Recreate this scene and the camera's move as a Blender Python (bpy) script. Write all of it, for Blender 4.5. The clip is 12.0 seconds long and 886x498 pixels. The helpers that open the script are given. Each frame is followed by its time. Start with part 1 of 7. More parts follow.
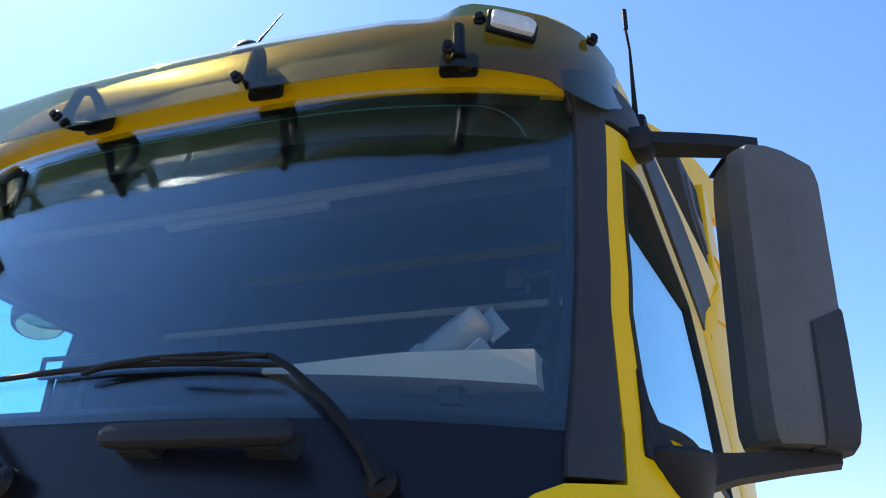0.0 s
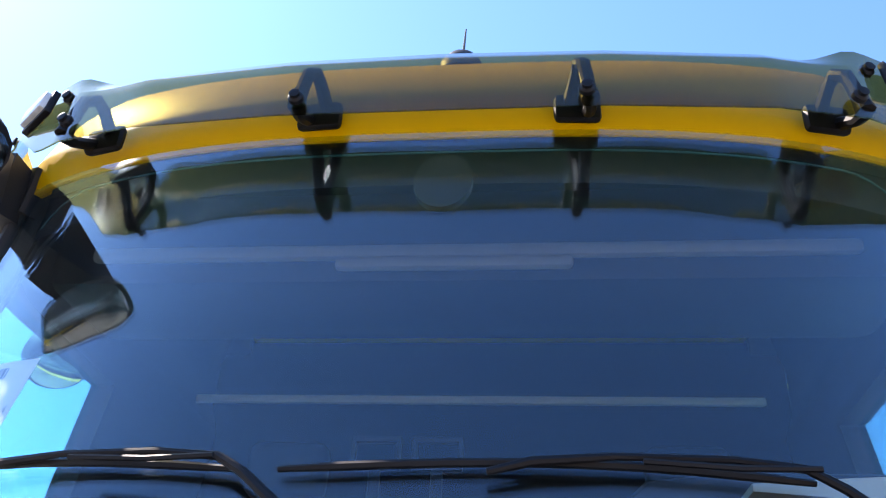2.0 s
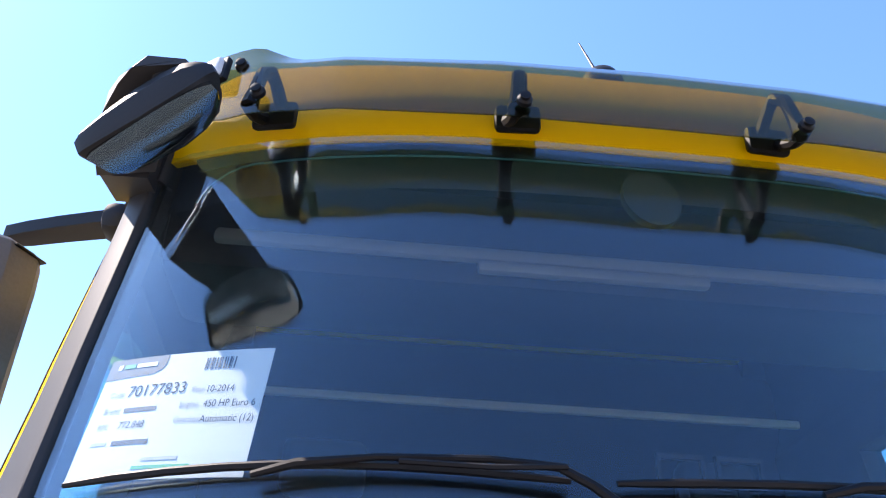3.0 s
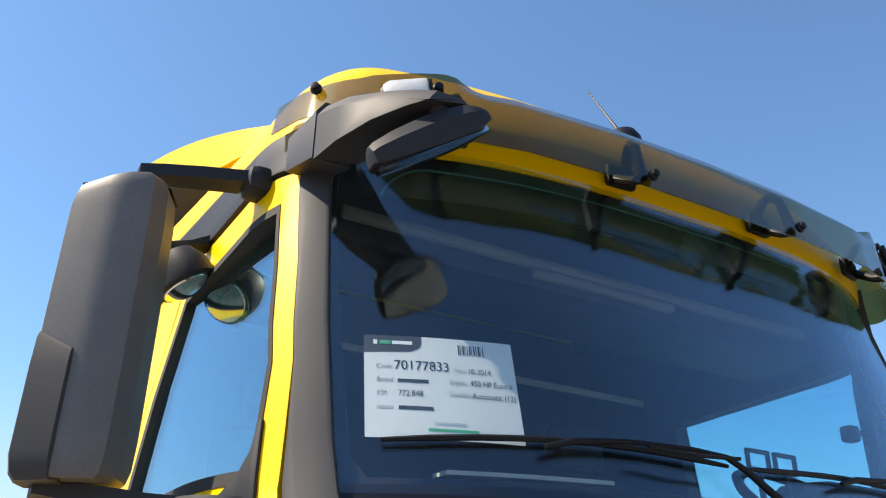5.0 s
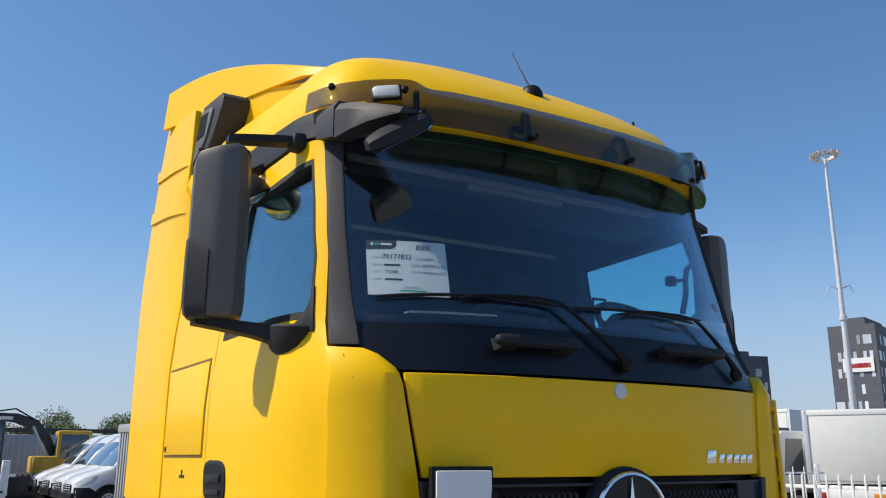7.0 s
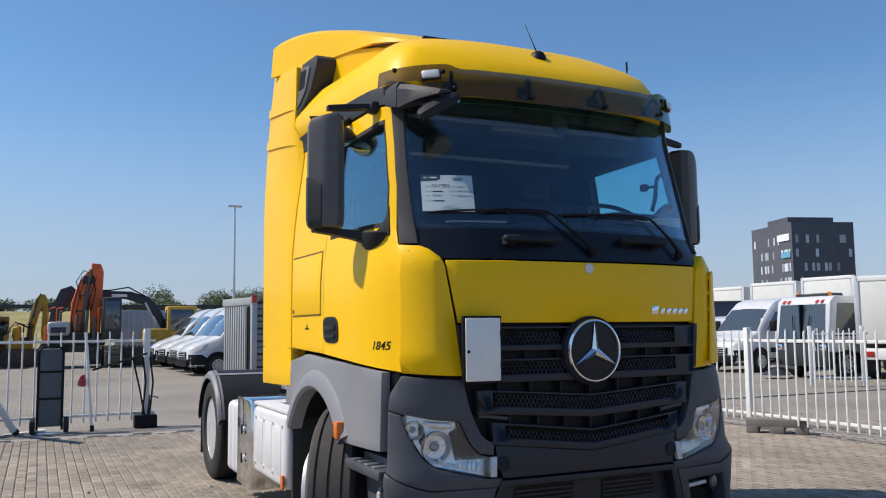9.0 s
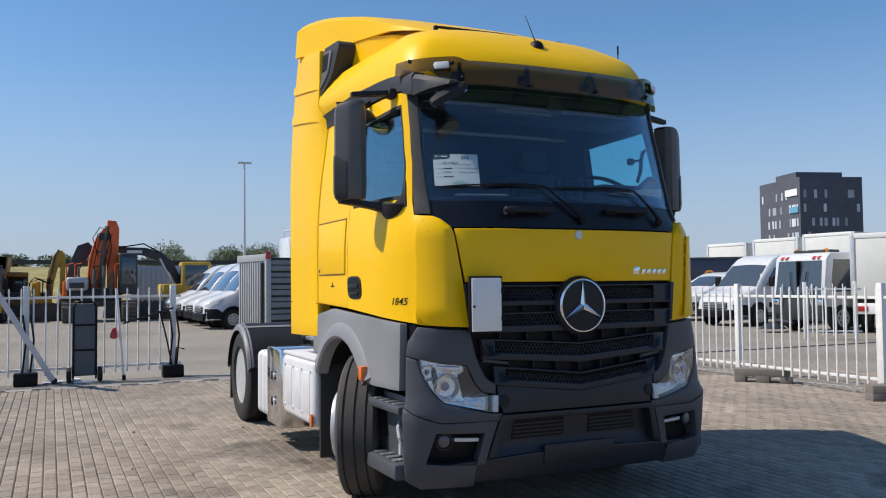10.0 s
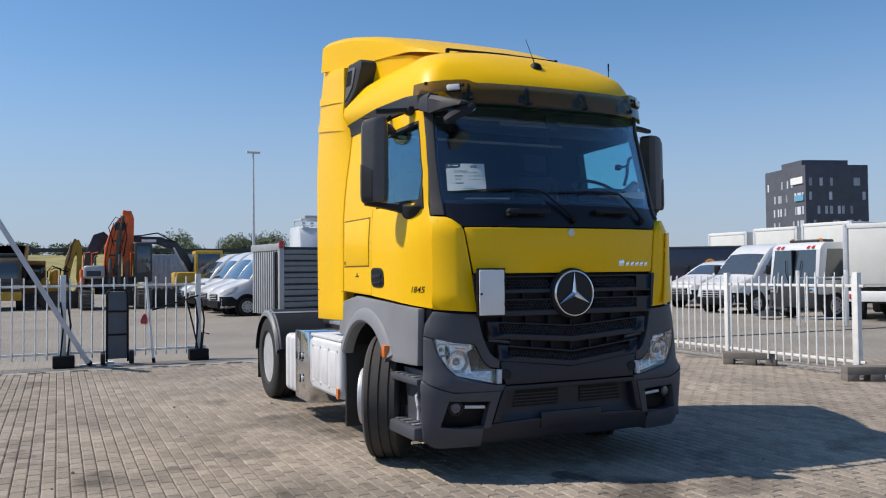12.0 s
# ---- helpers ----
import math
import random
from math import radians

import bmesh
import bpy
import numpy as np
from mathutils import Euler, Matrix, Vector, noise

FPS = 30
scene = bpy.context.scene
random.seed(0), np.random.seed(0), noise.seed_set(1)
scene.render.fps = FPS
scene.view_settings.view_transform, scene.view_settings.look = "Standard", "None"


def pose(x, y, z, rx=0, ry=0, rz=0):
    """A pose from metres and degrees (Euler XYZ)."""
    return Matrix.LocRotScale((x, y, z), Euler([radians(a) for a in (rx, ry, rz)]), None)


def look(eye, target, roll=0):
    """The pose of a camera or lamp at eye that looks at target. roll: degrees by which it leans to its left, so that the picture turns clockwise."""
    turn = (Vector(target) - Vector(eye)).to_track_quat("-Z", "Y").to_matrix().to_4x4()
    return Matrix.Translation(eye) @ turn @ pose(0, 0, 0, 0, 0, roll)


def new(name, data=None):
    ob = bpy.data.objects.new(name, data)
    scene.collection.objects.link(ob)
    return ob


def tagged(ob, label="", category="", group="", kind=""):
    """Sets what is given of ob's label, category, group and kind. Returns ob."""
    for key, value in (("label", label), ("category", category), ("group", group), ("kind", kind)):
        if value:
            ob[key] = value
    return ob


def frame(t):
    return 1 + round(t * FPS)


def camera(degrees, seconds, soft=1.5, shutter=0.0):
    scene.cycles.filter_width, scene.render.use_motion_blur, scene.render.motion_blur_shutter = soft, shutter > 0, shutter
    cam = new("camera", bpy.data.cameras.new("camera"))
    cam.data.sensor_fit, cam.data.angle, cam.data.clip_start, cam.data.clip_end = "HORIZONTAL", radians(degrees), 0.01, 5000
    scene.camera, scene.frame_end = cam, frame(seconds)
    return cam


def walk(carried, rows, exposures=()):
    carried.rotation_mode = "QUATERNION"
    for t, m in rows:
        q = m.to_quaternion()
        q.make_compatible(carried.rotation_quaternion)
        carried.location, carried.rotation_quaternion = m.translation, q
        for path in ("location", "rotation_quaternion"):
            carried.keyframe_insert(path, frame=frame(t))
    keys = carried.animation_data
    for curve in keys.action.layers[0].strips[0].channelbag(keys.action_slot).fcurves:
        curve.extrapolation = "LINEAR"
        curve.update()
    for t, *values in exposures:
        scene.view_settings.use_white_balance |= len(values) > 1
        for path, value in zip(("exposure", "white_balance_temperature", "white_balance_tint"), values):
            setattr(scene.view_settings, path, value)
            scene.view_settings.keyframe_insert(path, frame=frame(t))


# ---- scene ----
cam = camera(55.7, 12.0, soft=1.1)
PATH = [
    (0, (1.285, -1.329, 1.728), (0.604, 0.356, 2.563), 2.8),
    (0.5, (1.026, -1.261, 1.776), (0.507, 0.398, 2.765), 2.7),
    (1, (0.776, -1.271, 1.807), (0.363, 0.413, 2.804), 3.1),
    (1.5, (0.481, -1.247, 1.822), (0.141, 0.444, 2.836), 3.2),
    (2, (0.164, -1.198, 1.843), (-0.051, 0.51, 2.86), 2.9),
    (2.5, (-0.165, -1.227, 1.851), (-0.191, 0.492, 2.873), 2.2),
    (3, (-0.488, -1.197, 1.842), (-0.348, 0.516, 2.866), 2.1),
    (3.2, (-0.618, -1.166, 1.852), (-0.403, 0.536, 2.879), 2.1),
    (4.8, (-1.456, -1.265, 1.8), (-0.598, 0.259, 2.77), 0.8),
    (5, (-1.551, -1.315, 1.797), (-0.656, 0.246, 2.67), 0.8),
    (5.5, (-1.705, -1.581, 1.747), (-0.753, 0.021, 2.471), 0.6),
    (6, (-1.811, -1.909, 1.65), (-0.816, -0.288, 2.268), 0.5),
    (6.5, (-1.963, -2.223, 1.617), (-0.951, -0.579, 2.14), 0.4),
    (7, (-2.192, -2.58, 1.588), (-1.195, -0.916, 2.072), 0.1),
    (7.2, (-2.255, -2.737, 1.595), (-1.275, -1.054, 2.048), -0.2),
    (8.8, (-2.778, -4.019, 1.506), (-1.914, -2.229, 1.728), -0.5),
    (9, (-2.821, -4.164, 1.495), (-1.96, -2.368, 1.685), -0.6),
    (9.5, (-2.965, -4.491, 1.498), (-2.115, -2.685, 1.631), -0.6),
    (10, (-3.159, -4.841, 1.517), (-2.312, -3.031, 1.6), -0.6),
    (10.5, (-3.237, -5.196, 1.508), (-2.397, -3.382, 1.564), -0.6),
    (11, (-3.383, -5.446, 1.514), (-2.548, -3.629, 1.566), -0.6),
    (11.5, (-3.551, -5.611, 1.533), (-2.716, -3.794, 1.585), -0.6),
    (12, (-3.59, -5.657, 1.541), (-2.755, -3.84, 1.595), -0.6),
]
walk(cam, [(t, look(eye, target, roll)) for t, eye, target, roll in PATH],
     [(0, 1.25, 7000, 16), (0.5, 1.2, 7000, 16), (1.0, 1.37, 7000, 17), (2.0, 1.92, 6900, 21), (3.0, 1.88, 7000, 21), (5.0, 1.1, 7700, 13),
      (6.0, 0.70, 7350, 12), (7.0, 0.34, 7050, 12), (9.5, 0.25, 6950, 13), (12.0, 0.20, 6900, 13)])

# ---- world and sun ----
SUN_AZ, SUN_EL = 66.0, 50.0          # degrees from +y towards -x, and above the horizon
scene.view_settings.exposure = 0.0
world = bpy.data.worlds.new("world")
scene.world = world
world.use_nodes = True
wn = world.node_tree
wn.nodes.clear()
sky = wn.nodes.new("ShaderNodeTexSky")
sky.sky_type = "NISHITA"
sky.sun_disc = False
sky.sun_elevation = radians(SUN_EL)
sky.sun_rotation = radians(-SUN_AZ)
sky.air_density, sky.dust_density, sky.ozone_density = 1.0, 0.45, 3.0
bg = wn.nodes.new("ShaderNodeBackground")
bg.inputs["Strength"].default_value = 0.10
wout = wn.nodes.new("ShaderNodeOutputWorld")
tint = wn.nodes.new("ShaderNodeVectorMath")
tint.operation = "MULTIPLY"
tint.inputs[1].default_value = (0.68, 0.985, 1.19)
wn.links.new(sky.outputs[0], tint.inputs[0])
# pale blue haze low over the horizon, all round
wtc = wn.nodes.new("ShaderNodeTexCoord")
wsep = wn.nodes.new("ShaderNodeSeparateXYZ")
wn.links.new(wtc.outputs["Generated"], wsep.inputs[0])
wmr = wn.nodes.new("ShaderNodeMapRange")
wmr.interpolation_type = "SMOOTHSTEP"
wmr.inputs["From Min"].default_value, wmr.inputs["From Max"].default_value = -0.02, 0.30
wmr.inputs["To Min"].default_value, wmr.inputs["To Max"].default_value = 0.82, 0.0
wn.links.new(wsep.outputs["Z"], wmr.inputs["Value"])
haze = wn.nodes.new("ShaderNodeMix")
haze.data_type = "RGBA"
haze.inputs["B"].default_value = (3.45, 4.1, 5.6, 1)
wn.links.new(wmr.outputs[0], haze.inputs["Factor"])
wn.links.new(tint.outputs[0], haze.inputs["A"])
wn.links.new(haze.outputs["Result"], bg.inputs["Color"])
wn.links.new(bg.outputs[0], wout.inputs["Surface"])
sun = new("sun", bpy.data.lights.new("sun", "SUN"))
sun.data.energy, sun.data.angle, sun.data.color = 3.9, radians(0.5), (1.0, 0.95, 0.86)
a_, e_ = radians(SUN_AZ), radians(SUN_EL)
sun_dir = Vector((-math.sin(a_) * math.cos(e_), math.cos(a_) * math.cos(e_), math.sin(e_)))
sun.matrix_world = look(sun_dir * 60, (0, 0, 0))


# ---- materials ----
def mat_base(name):
    m = bpy.data.materials.new(name)
    m.use_nodes = True
    nt = m.node_tree
    return m, nt, nt.nodes["Principled BSDF"]


def mat(name, colour, rough=0.5, metal=0.0, coat=0.0, vary=0.12, scale=6.0, fine=60.0, bump=0.1, spec=0.5, per_piece=0.0):
    """A painted or plain surface: two scales of tone, roughness wear and a fine relief."""
    m, nt, b = mat_base(name)
    N, L = nt.nodes, nt.links
    tc = N.new("ShaderNodeTexCoord")
    n1 = N.new("ShaderNodeTexNoise")
    n1.inputs["Scale"].default_value, n1.inputs["Detail"].default_value = scale, 5
    n2 = N.new("ShaderNodeTexNoise")
    n2.inputs["Scale"].default_value, n2.inputs["Detail"].default_value = fine, 3
    for n in (n1, n2):
        L.new(tc.outputs["Object"], n.inputs["Vector"])
    add = N.new("ShaderNodeMath")
    add.operation = "MULTIPLY_ADD"
    L.new(n1.outputs[0], add.inputs[0])
    add.inputs[1].default_value = 0.65
    mul = N.new("ShaderNodeMath")
    mul.operation = "MULTIPLY"
    mul.inputs[1].default_value = 0.35
    L.new(n2.outputs[0], mul.inputs[0])
    L.new(mul.outputs[0], add.inputs[2])
    ramp = N.new("ShaderNodeMapRange")
    ramp.inputs["From Min"].default_value, ramp.inputs["From Max"].default_value = 0.3, 0.7
    ramp.inputs["To Min"].default_value, ramp.inputs["To Max"].default_value = 1 - vary, 1 + vary
    L.new(add.outputs[0], ramp.inputs["Value"])
    tone = ramp.outputs[0]
    if per_piece:
        oi = N.new("ShaderNodeObjectInfo")
        pr = N.new("ShaderNodeMapRange")
        pr.inputs["To Min"].default_value, pr.inputs["To Max"].default_value = 1 - per_piece, 1 + per_piece
        L.new(oi.outputs["Random"], pr.inputs["Value"])
        pm = N.new("ShaderNodeMath")
        pm.operation = "MULTIPLY"
        L.new(tone, pm.inputs[0])
        L.new(pr.outputs[0], pm.inputs[1])
        tone = pm.outputs[0]
    mix = N.new("ShaderNodeVectorMath")
    mix.operation = "SCALE"
    mix.inputs[0].default_value = colour
    L.new(tone, mix.inputs["Scale"])
    L.new(mix.outputs[0], b.inputs["Base Color"])
    rr = N.new("ShaderNodeMapRange")
    rr.inputs["To Min"].default_value, rr.inputs["To Max"].default_value = max(rough - 0.08, 0.02), min(rough + 0.08, 1)
    L.new(n1.outputs[0], rr.inputs["Value"])
    L.new(rr.outputs[0], b.inputs["Roughness"])
    b.inputs["Metallic"].default_value = metal
    b.inputs["Coat Weight"].default_value = coat
    b.inputs["Coat Roughness"].default_value = 0.06
    b.inputs["Specular IOR Level"].default_value = spec
    if bump:
        bp = N.new("ShaderNodeBump")
        bp.inputs["Strength"].default_value, bp.inputs["Distance"].default_value = bump, 0.004
        L.new(n2.outputs[0], bp.inputs["Height"])
        L.new(bp.outputs[0], b.inputs["Normal"])
    return m


def mat_pane(name, tint, base=0.05, rough=0.01, dust=0.0, film=(0.55, 0.55, 0.52), coat=(1.0, 1.0, 1.0), haze=False, power=3.0, top=0.95):
    """Thin glass: tinted see-through, a mirror coat that grows towards grazing, and a film of dust."""
    m = bpy.data.materials.new(name)
    m.use_nodes = True
    nt = m.node_tree
    N, L = nt.nodes, nt.links
    N.clear()
    out = N.new("ShaderNodeOutputMaterial")
    tr = N.new("ShaderNodeBsdfTransparent")
    tr.inputs["Color"].default_value = (*tint, 1)
    gl = N.new("ShaderNodeBsdfGlossy")
    gl.inputs["Roughness"].default_value = rough
    gl.inputs["Color"].default_value = (*coat, 1)
    lw = N.new("ShaderNodeLayerWeight")
    lw.inputs["Blend"].default_value = 0.5
    pw = N.new("ShaderNodeMath")
    pw.operation = "POWER"
    pw.inputs[1].default_value = power
    L.new(lw.outputs["Facing"], pw.inputs[0])
    mr = N.new("ShaderNodeMapRange")
    mr.inputs["To Min"].default_value, mr.inputs["To Max"].default_value = base, top
    L.new(pw.outputs[0], mr.inputs["Value"])
    mx = N.new("ShaderNodeMixShader")
    L.new(mr.outputs[0], mx.inputs[0])
    L.new(tr.outputs[0], mx.inputs[1])
    L.new(gl.outputs[0], mx.inputs[2])
    last = mx.outputs[0]
    if dust:
        df = N.new("ShaderNodeBsdfDiffuse")
        df.inputs["Color"].default_value = (*film, 1)
        tc = N.new("ShaderNodeTexCoord")
        n1 = N.new("ShaderNodeTexNoise")
        n1.inputs["Scale"].default_value, n1.inputs["Detail"].default_value = 3.0, 8
        L.new(tc.outputs["Object"], n1.inputs["Vector"])
        dr = N.new("ShaderNodeMapRange")
        dr.inputs["From Min"].default_value, dr.inputs["From Max"].default_value = 0.35, 0.75
        dr.inputs["To Min"].default_value, dr.inputs["To Max"].default_value = dust * 0.6, dust * 1.6
        L.new(n1.outputs[0], dr.inputs["Value"])
        if haze:
            tl = N.new("ShaderNodeBsdfRefraction")
            tl.inputs["Roughness"].default_value, tl.inputs["IOR"].default_value = 0.6, 1.35
        else:
            tl = N.new("ShaderNodeBsdfTranslucent")
        tl.inputs["Color"].default_value = (*film, 1)
        both_ways = N.new("ShaderNodeMixShader")
        both_ways.inputs[0].default_value = 0.85 if haze else 0.35
        L.new(df.outputs[0], both_ways.inputs[1])
        L.new(tl.outputs[0], both_ways.inputs[2])
        m2 = N.new("ShaderNodeMixShader")
        L.new(dr.outputs[0], m2.inputs[0])
        L.new(last, m2.inputs[1])
        L.new(both_ways.outputs[0], m2.inputs[2])
        last = m2.outputs[0]
    L.new(last, out.inputs["Surface"])
    return m


YELLOW = mat("yellow_paint", (0.92, 0.53, 0.0), 0.42, coat=0.16, spec=0.2, vary=0.035, scale=2.0, fine=25, bump=0.015)
# Shade inside the hatch gap and panel slot, painted as darker yellow strips.
SHADEYELLOW = mat("shaded_yellow_gap", (0.16, 0.085, 0.01), 0.7, vary=0.3, bump=0.05)
HOUSING = mat("weathered_grey_housing", (0.102, 0.099, 0.100), 0.48, spec=0.4, vary=0.22, scale=7, fine=120, bump=0.03)
DARK = mat("dark_grey_plastic", (0.016, 0.018, 0.023), 0.6, spec=0.25, vary=0.15, scale=5, fine=220, bump=0.03)
PILLAR = mat("slate_grey_plastic", (0.032, 0.033, 0.038), 0.58, spec=0.3, vary=0.12, scale=5, fine=220, bump=0.03)
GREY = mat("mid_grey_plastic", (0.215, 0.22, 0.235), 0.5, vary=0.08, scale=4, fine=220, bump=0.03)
BLACK = mat("black_plastic", (0.006, 0.006, 0.008), 0.5, spec=0.22, vary=0.2, scale=8, fine=150, bump=0.08)
GLOSSBLACK = mat("gloss_black_panel", (0.006, 0.007, 0.012), 0.3, coat=0.05, spec=0.3, vary=0.2, scale=5, fine=90, bump=0.02)
# Light is put into bumper colours: shaded centre dark, sunlit corners and arch paler.
BUMPERDARK = mat("shade_toned_bumper_plastic", (0.014, 0.016, 0.024), 0.5, vary=0.14, scale=4, fine=220, bump=0.03)
BUMPERGREY = mat("sun_toned_bumper_plastic", (0.060, 0.064, 0.076), 0.52, vary=0.16, scale=4, fine=200, bump=0.03)
MESH = mat("grille_mesh_plastic", (0.022, 0.024, 0.032), 0.45, vary=0.15, scale=5, fine=220, bump=0.03)
RUBBER = mat("tyre_rubber", (0.022, 0.021, 0.02), 0.8, vary=0.25, scale=9, fine=90, bump=0.3)
TREAD = mat("worn_tread_rubber", (0.055, 0.05, 0.046), 0.85, vary=0.25, scale=9, fine=90, bump=0.4)
ALU = mat("bare_aluminium", (0.62, 0.63, 0.65), 0.32, metal=0.85, vary=0.1, scale=6, fine=120, bump=0.05)
STEEL = mat("silver_painted_steel", (0.60, 0.61, 0.63), 0.42, metal=0.25, vary=0.12, scale=6, fine=120, bump=0.06)
RIM = mat("brushed_rim_steel", (0.55, 0.56, 0.58), 0.4, metal=0.3, vary=0.2, scale=9, fine=120, bump=0.1)
SILVER = mat("silver_tank_paint", (0.70, 0.70, 0.71), 0.45, metal=0.12, vary=0.08, scale=5, fine=90, bump=0.04)
CHROME = mat("chrome", (0.8, 0.81, 0.83), 0.1, metal=1.0, vary=0.04, bump=0.0)
WHITE = mat("white_plastic", (0.78, 0.78, 0.76), 0.45, vary=0.05, bump=0.04)
LAMPWHITE = mat("milky_lamp_plastic", (0.55, 0.56, 0.56), 0.25, coat=0.4, vary=0.12, scale=30, bump=0.05)
WHITEPAINT = mat("white_vehicle_paint", (0.62, 0.63, 0.64), 0.3, coat=0.5, vary=0.05, scale=3, bump=0.02)
FENCEWHITE = mat("white_fence_paint", (0.74, 0.74, 0.72), 0.45, vary=0.1, scale=9, fine=60, bump=0.1)
ORANGE = mat("orange_lens", (0.75, 0.16, 0.01), 0.25, coat=0.5, vary=0.06, bump=0.02)
RED = mat("red_lens", (0.45, 0.02, 0.015), 0.3, coat=0.4, vary=0.06, bump=0.02)
PAPER = mat("white_paper", (0.66, 0.655, 0.645), 0.7, vary=0.04, bump=0.05)
INK = mat("black_ink", (0.02, 0.02, 0.022), 0.6, bump=0)
PALEINK = mat("pale_grey_ink", (0.42, 0.43, 0.45), 0.6, bump=0)
GREEN = mat("green_ink", (0.02, 0.35, 0.16), 0.6, bump=0)
CABIN = mat("dark_cabin_trim", (0.012, 0.014, 0.02), 0.7, vary=0.2, scale=5, fine=80, bump=0.15)
CABINLIGHT = mat("pale_cabin_trim", (0.22, 0.225, 0.23), 0.6, vary=0.1, scale=5, fine=80, bump=0.1)
TOLL = mat("light_grey_device_plastic", (0.20, 0.22, 0.24), 0.4, coat=0.2, vary=0.06, bump=0.03)
OLIVE = mat("dull_olive_cover", (0.022, 0.021, 0.014), 0.6)
BEIGE = mat("beige_trim", (0.42, 0.40, 0.34), 0.6, vary=0.1, bump=0.05)
DIRTSTEEL = mat("oily_chassis_steel", (0.03, 0.03, 0.032), 0.6, metal=0.3, vary=0.4, scale=8, fine=70, bump=0.2)
GLASS = mat_pane("windscreen_glass", (0.89, 0.95, 0.965), 0.056, dust=0.006, coat=(0.70, 0.86, 1.0), power=2.6, top=0.6)
SIDEGLASS = mat_pane("side_window_glass", (0.52, 0.90, 0.97), 0.05, dust=0.004, coat=(0.80, 0.96, 1.0))
SMOKED = mat_pane("smoked_acrylic", (0.46, 0.425, 0.22), 0.025, 0.03, dust=0.034, film=(0.52, 0.52, 0.46), haze=True)
CLEAR = mat_pane("clear_lens", (0.93, 0.94, 0.95), 0.05)
# Front mirror: its darker reflection is partly put into this greyer metal colour.
DARKMIRROR = mat("mirror_face_dimmed_reflection", (0.7, 0.72, 0.73), 0.03, metal=1.0, vary=0.05, bump=0)
CLEARGLASS = mat("lamp_bulb_glass", (0.30, 0.33, 0.36), 0.05, metal=0.5, coat=0.8, vary=0.1, bump=0)
FOGGLASS = mat("smoky_fog_lens", (0.09, 0.08, 0.085), 0.15, coat=0.5, vary=0.2, scale=40, bump=0.1)
REFLECTOR = mat("bright_lamp_reflector", (0.82, 0.83, 0.85), 0.12, metal=0.85, vary=0.12, scale=22, fine=160, bump=0.35)
MIRROR = mat("mirror_face", (0.85, 0.87, 0.88), 0.02, metal=1.0, vary=0.01, bump=0)


# ---- mesh helpers ----
def finish(bm, sharp=32):
    bmesh.ops.remove_doubles(bm, verts=bm.verts, dist=0.0002)
    bmesh.ops.recalc_face_normals(bm, faces=bm.faces)
    lim = radians(sharp)
    for e in bm.edges:
        e.smooth = not (len(e.link_faces) == 2 and e.calc_face_angle(0) > lim)
    for fc in bm.faces:
        fc.smooth = True
    return bm


def part(name, bm, material, parent=None, label="", sharp=32):
    """Links a bmesh as one mesh object under a thing or a part."""
    finish(bm, sharp)
    me = bpy.data.meshes.new(name)
    bm.to_mesh(me)
    bm.free()
    me.materials.append(material)
    ob = new(name, me)
    if parent is not None:
        ob.parent = parent
    if label:
        ob["label"] = label
    return ob


def thing(name, label, category, at=(0, 0, 0), group="", kind=""):
    ob = new(name)
    ob.location = at
    ob.empty_display_size = 0.2
    return tagged(ob, label, category, group, kind)


def join(*bms):
    """Several bmeshes as one."""
    out = bms[0]
    for b in bms[1:]:
        me = bpy.data.meshes.new("tmp")
        b.to_mesh(me)
        out.from_mesh(me)
        bpy.data.meshes.remove(me)
        b.free()
    return out


def moved(bm, m):
    bmesh.ops.transform(bm, matrix=m, verts=bm.verts)
    return bm


def box(x0, x1, y0, y1, z0, z1, bevel=0.0, seg=2):
    bm = bmesh.new()
    bmesh.ops.create_cube(bm, size=1)
    sx, sy, sz = x1 - x0, y1 - y0, z1 - z0
    for v in bm.verts:
        v.co = Vector(((v.co.x + 0.5) * sx + x0, (v.co.y + 0.5) * sy + y0, (v.co.z + 0.5) * sz + z0))
    if bevel:
        bevel = min(bevel, 0.45 * min(abs(sx), abs(sy), abs(sz)))
        bmesh.ops.bevel(bm, geom=list(bm.edges), offset=bevel, segments=seg, affect="EDGES", profile=0.5)
    return bm


def sweep(points, radii, seg=10, caps=True):
    """A round bar along points, with one radius for all or one for each point."""
    pts = [Vector(p) for p in points]
    if not hasattr(radii, "__len__"):
        radii = [radii] * len(pts)
    bm = bmesh.new()
    rings = []
    side = None
    for i, p in enumerate(pts):
        d = (pts[min(i + 1, len(pts) - 1)] - pts[max(i - 1, 0)]).normalized()
        if side is None:
            side = d.orthogonal().normalized()
        side = (side - d * side.dot(d)).normalized()
        up = d.cross(side)
        rings.append([bm.verts.new(p + (side * math.cos(2 * math.pi * k / seg) + up * math.sin(2 * math.pi * k / seg)) * radii[i]) for k in range(seg)])
    for a, b in zip(rings, rings[1:]):
        for k in range(seg):
            bm.faces.new((a[k], a[(k + 1) % seg], b[(k + 1) % seg], b[k]))
    if caps:
        bm.faces.new(rings[0][::-1])
        bm.faces.new(rings[-1])
    return bm


def cyl(p0, p1, r0, r1=None, seg=20):
    return sweep([p0, p1], [r0, r0 if r1 is None else r1], seg)


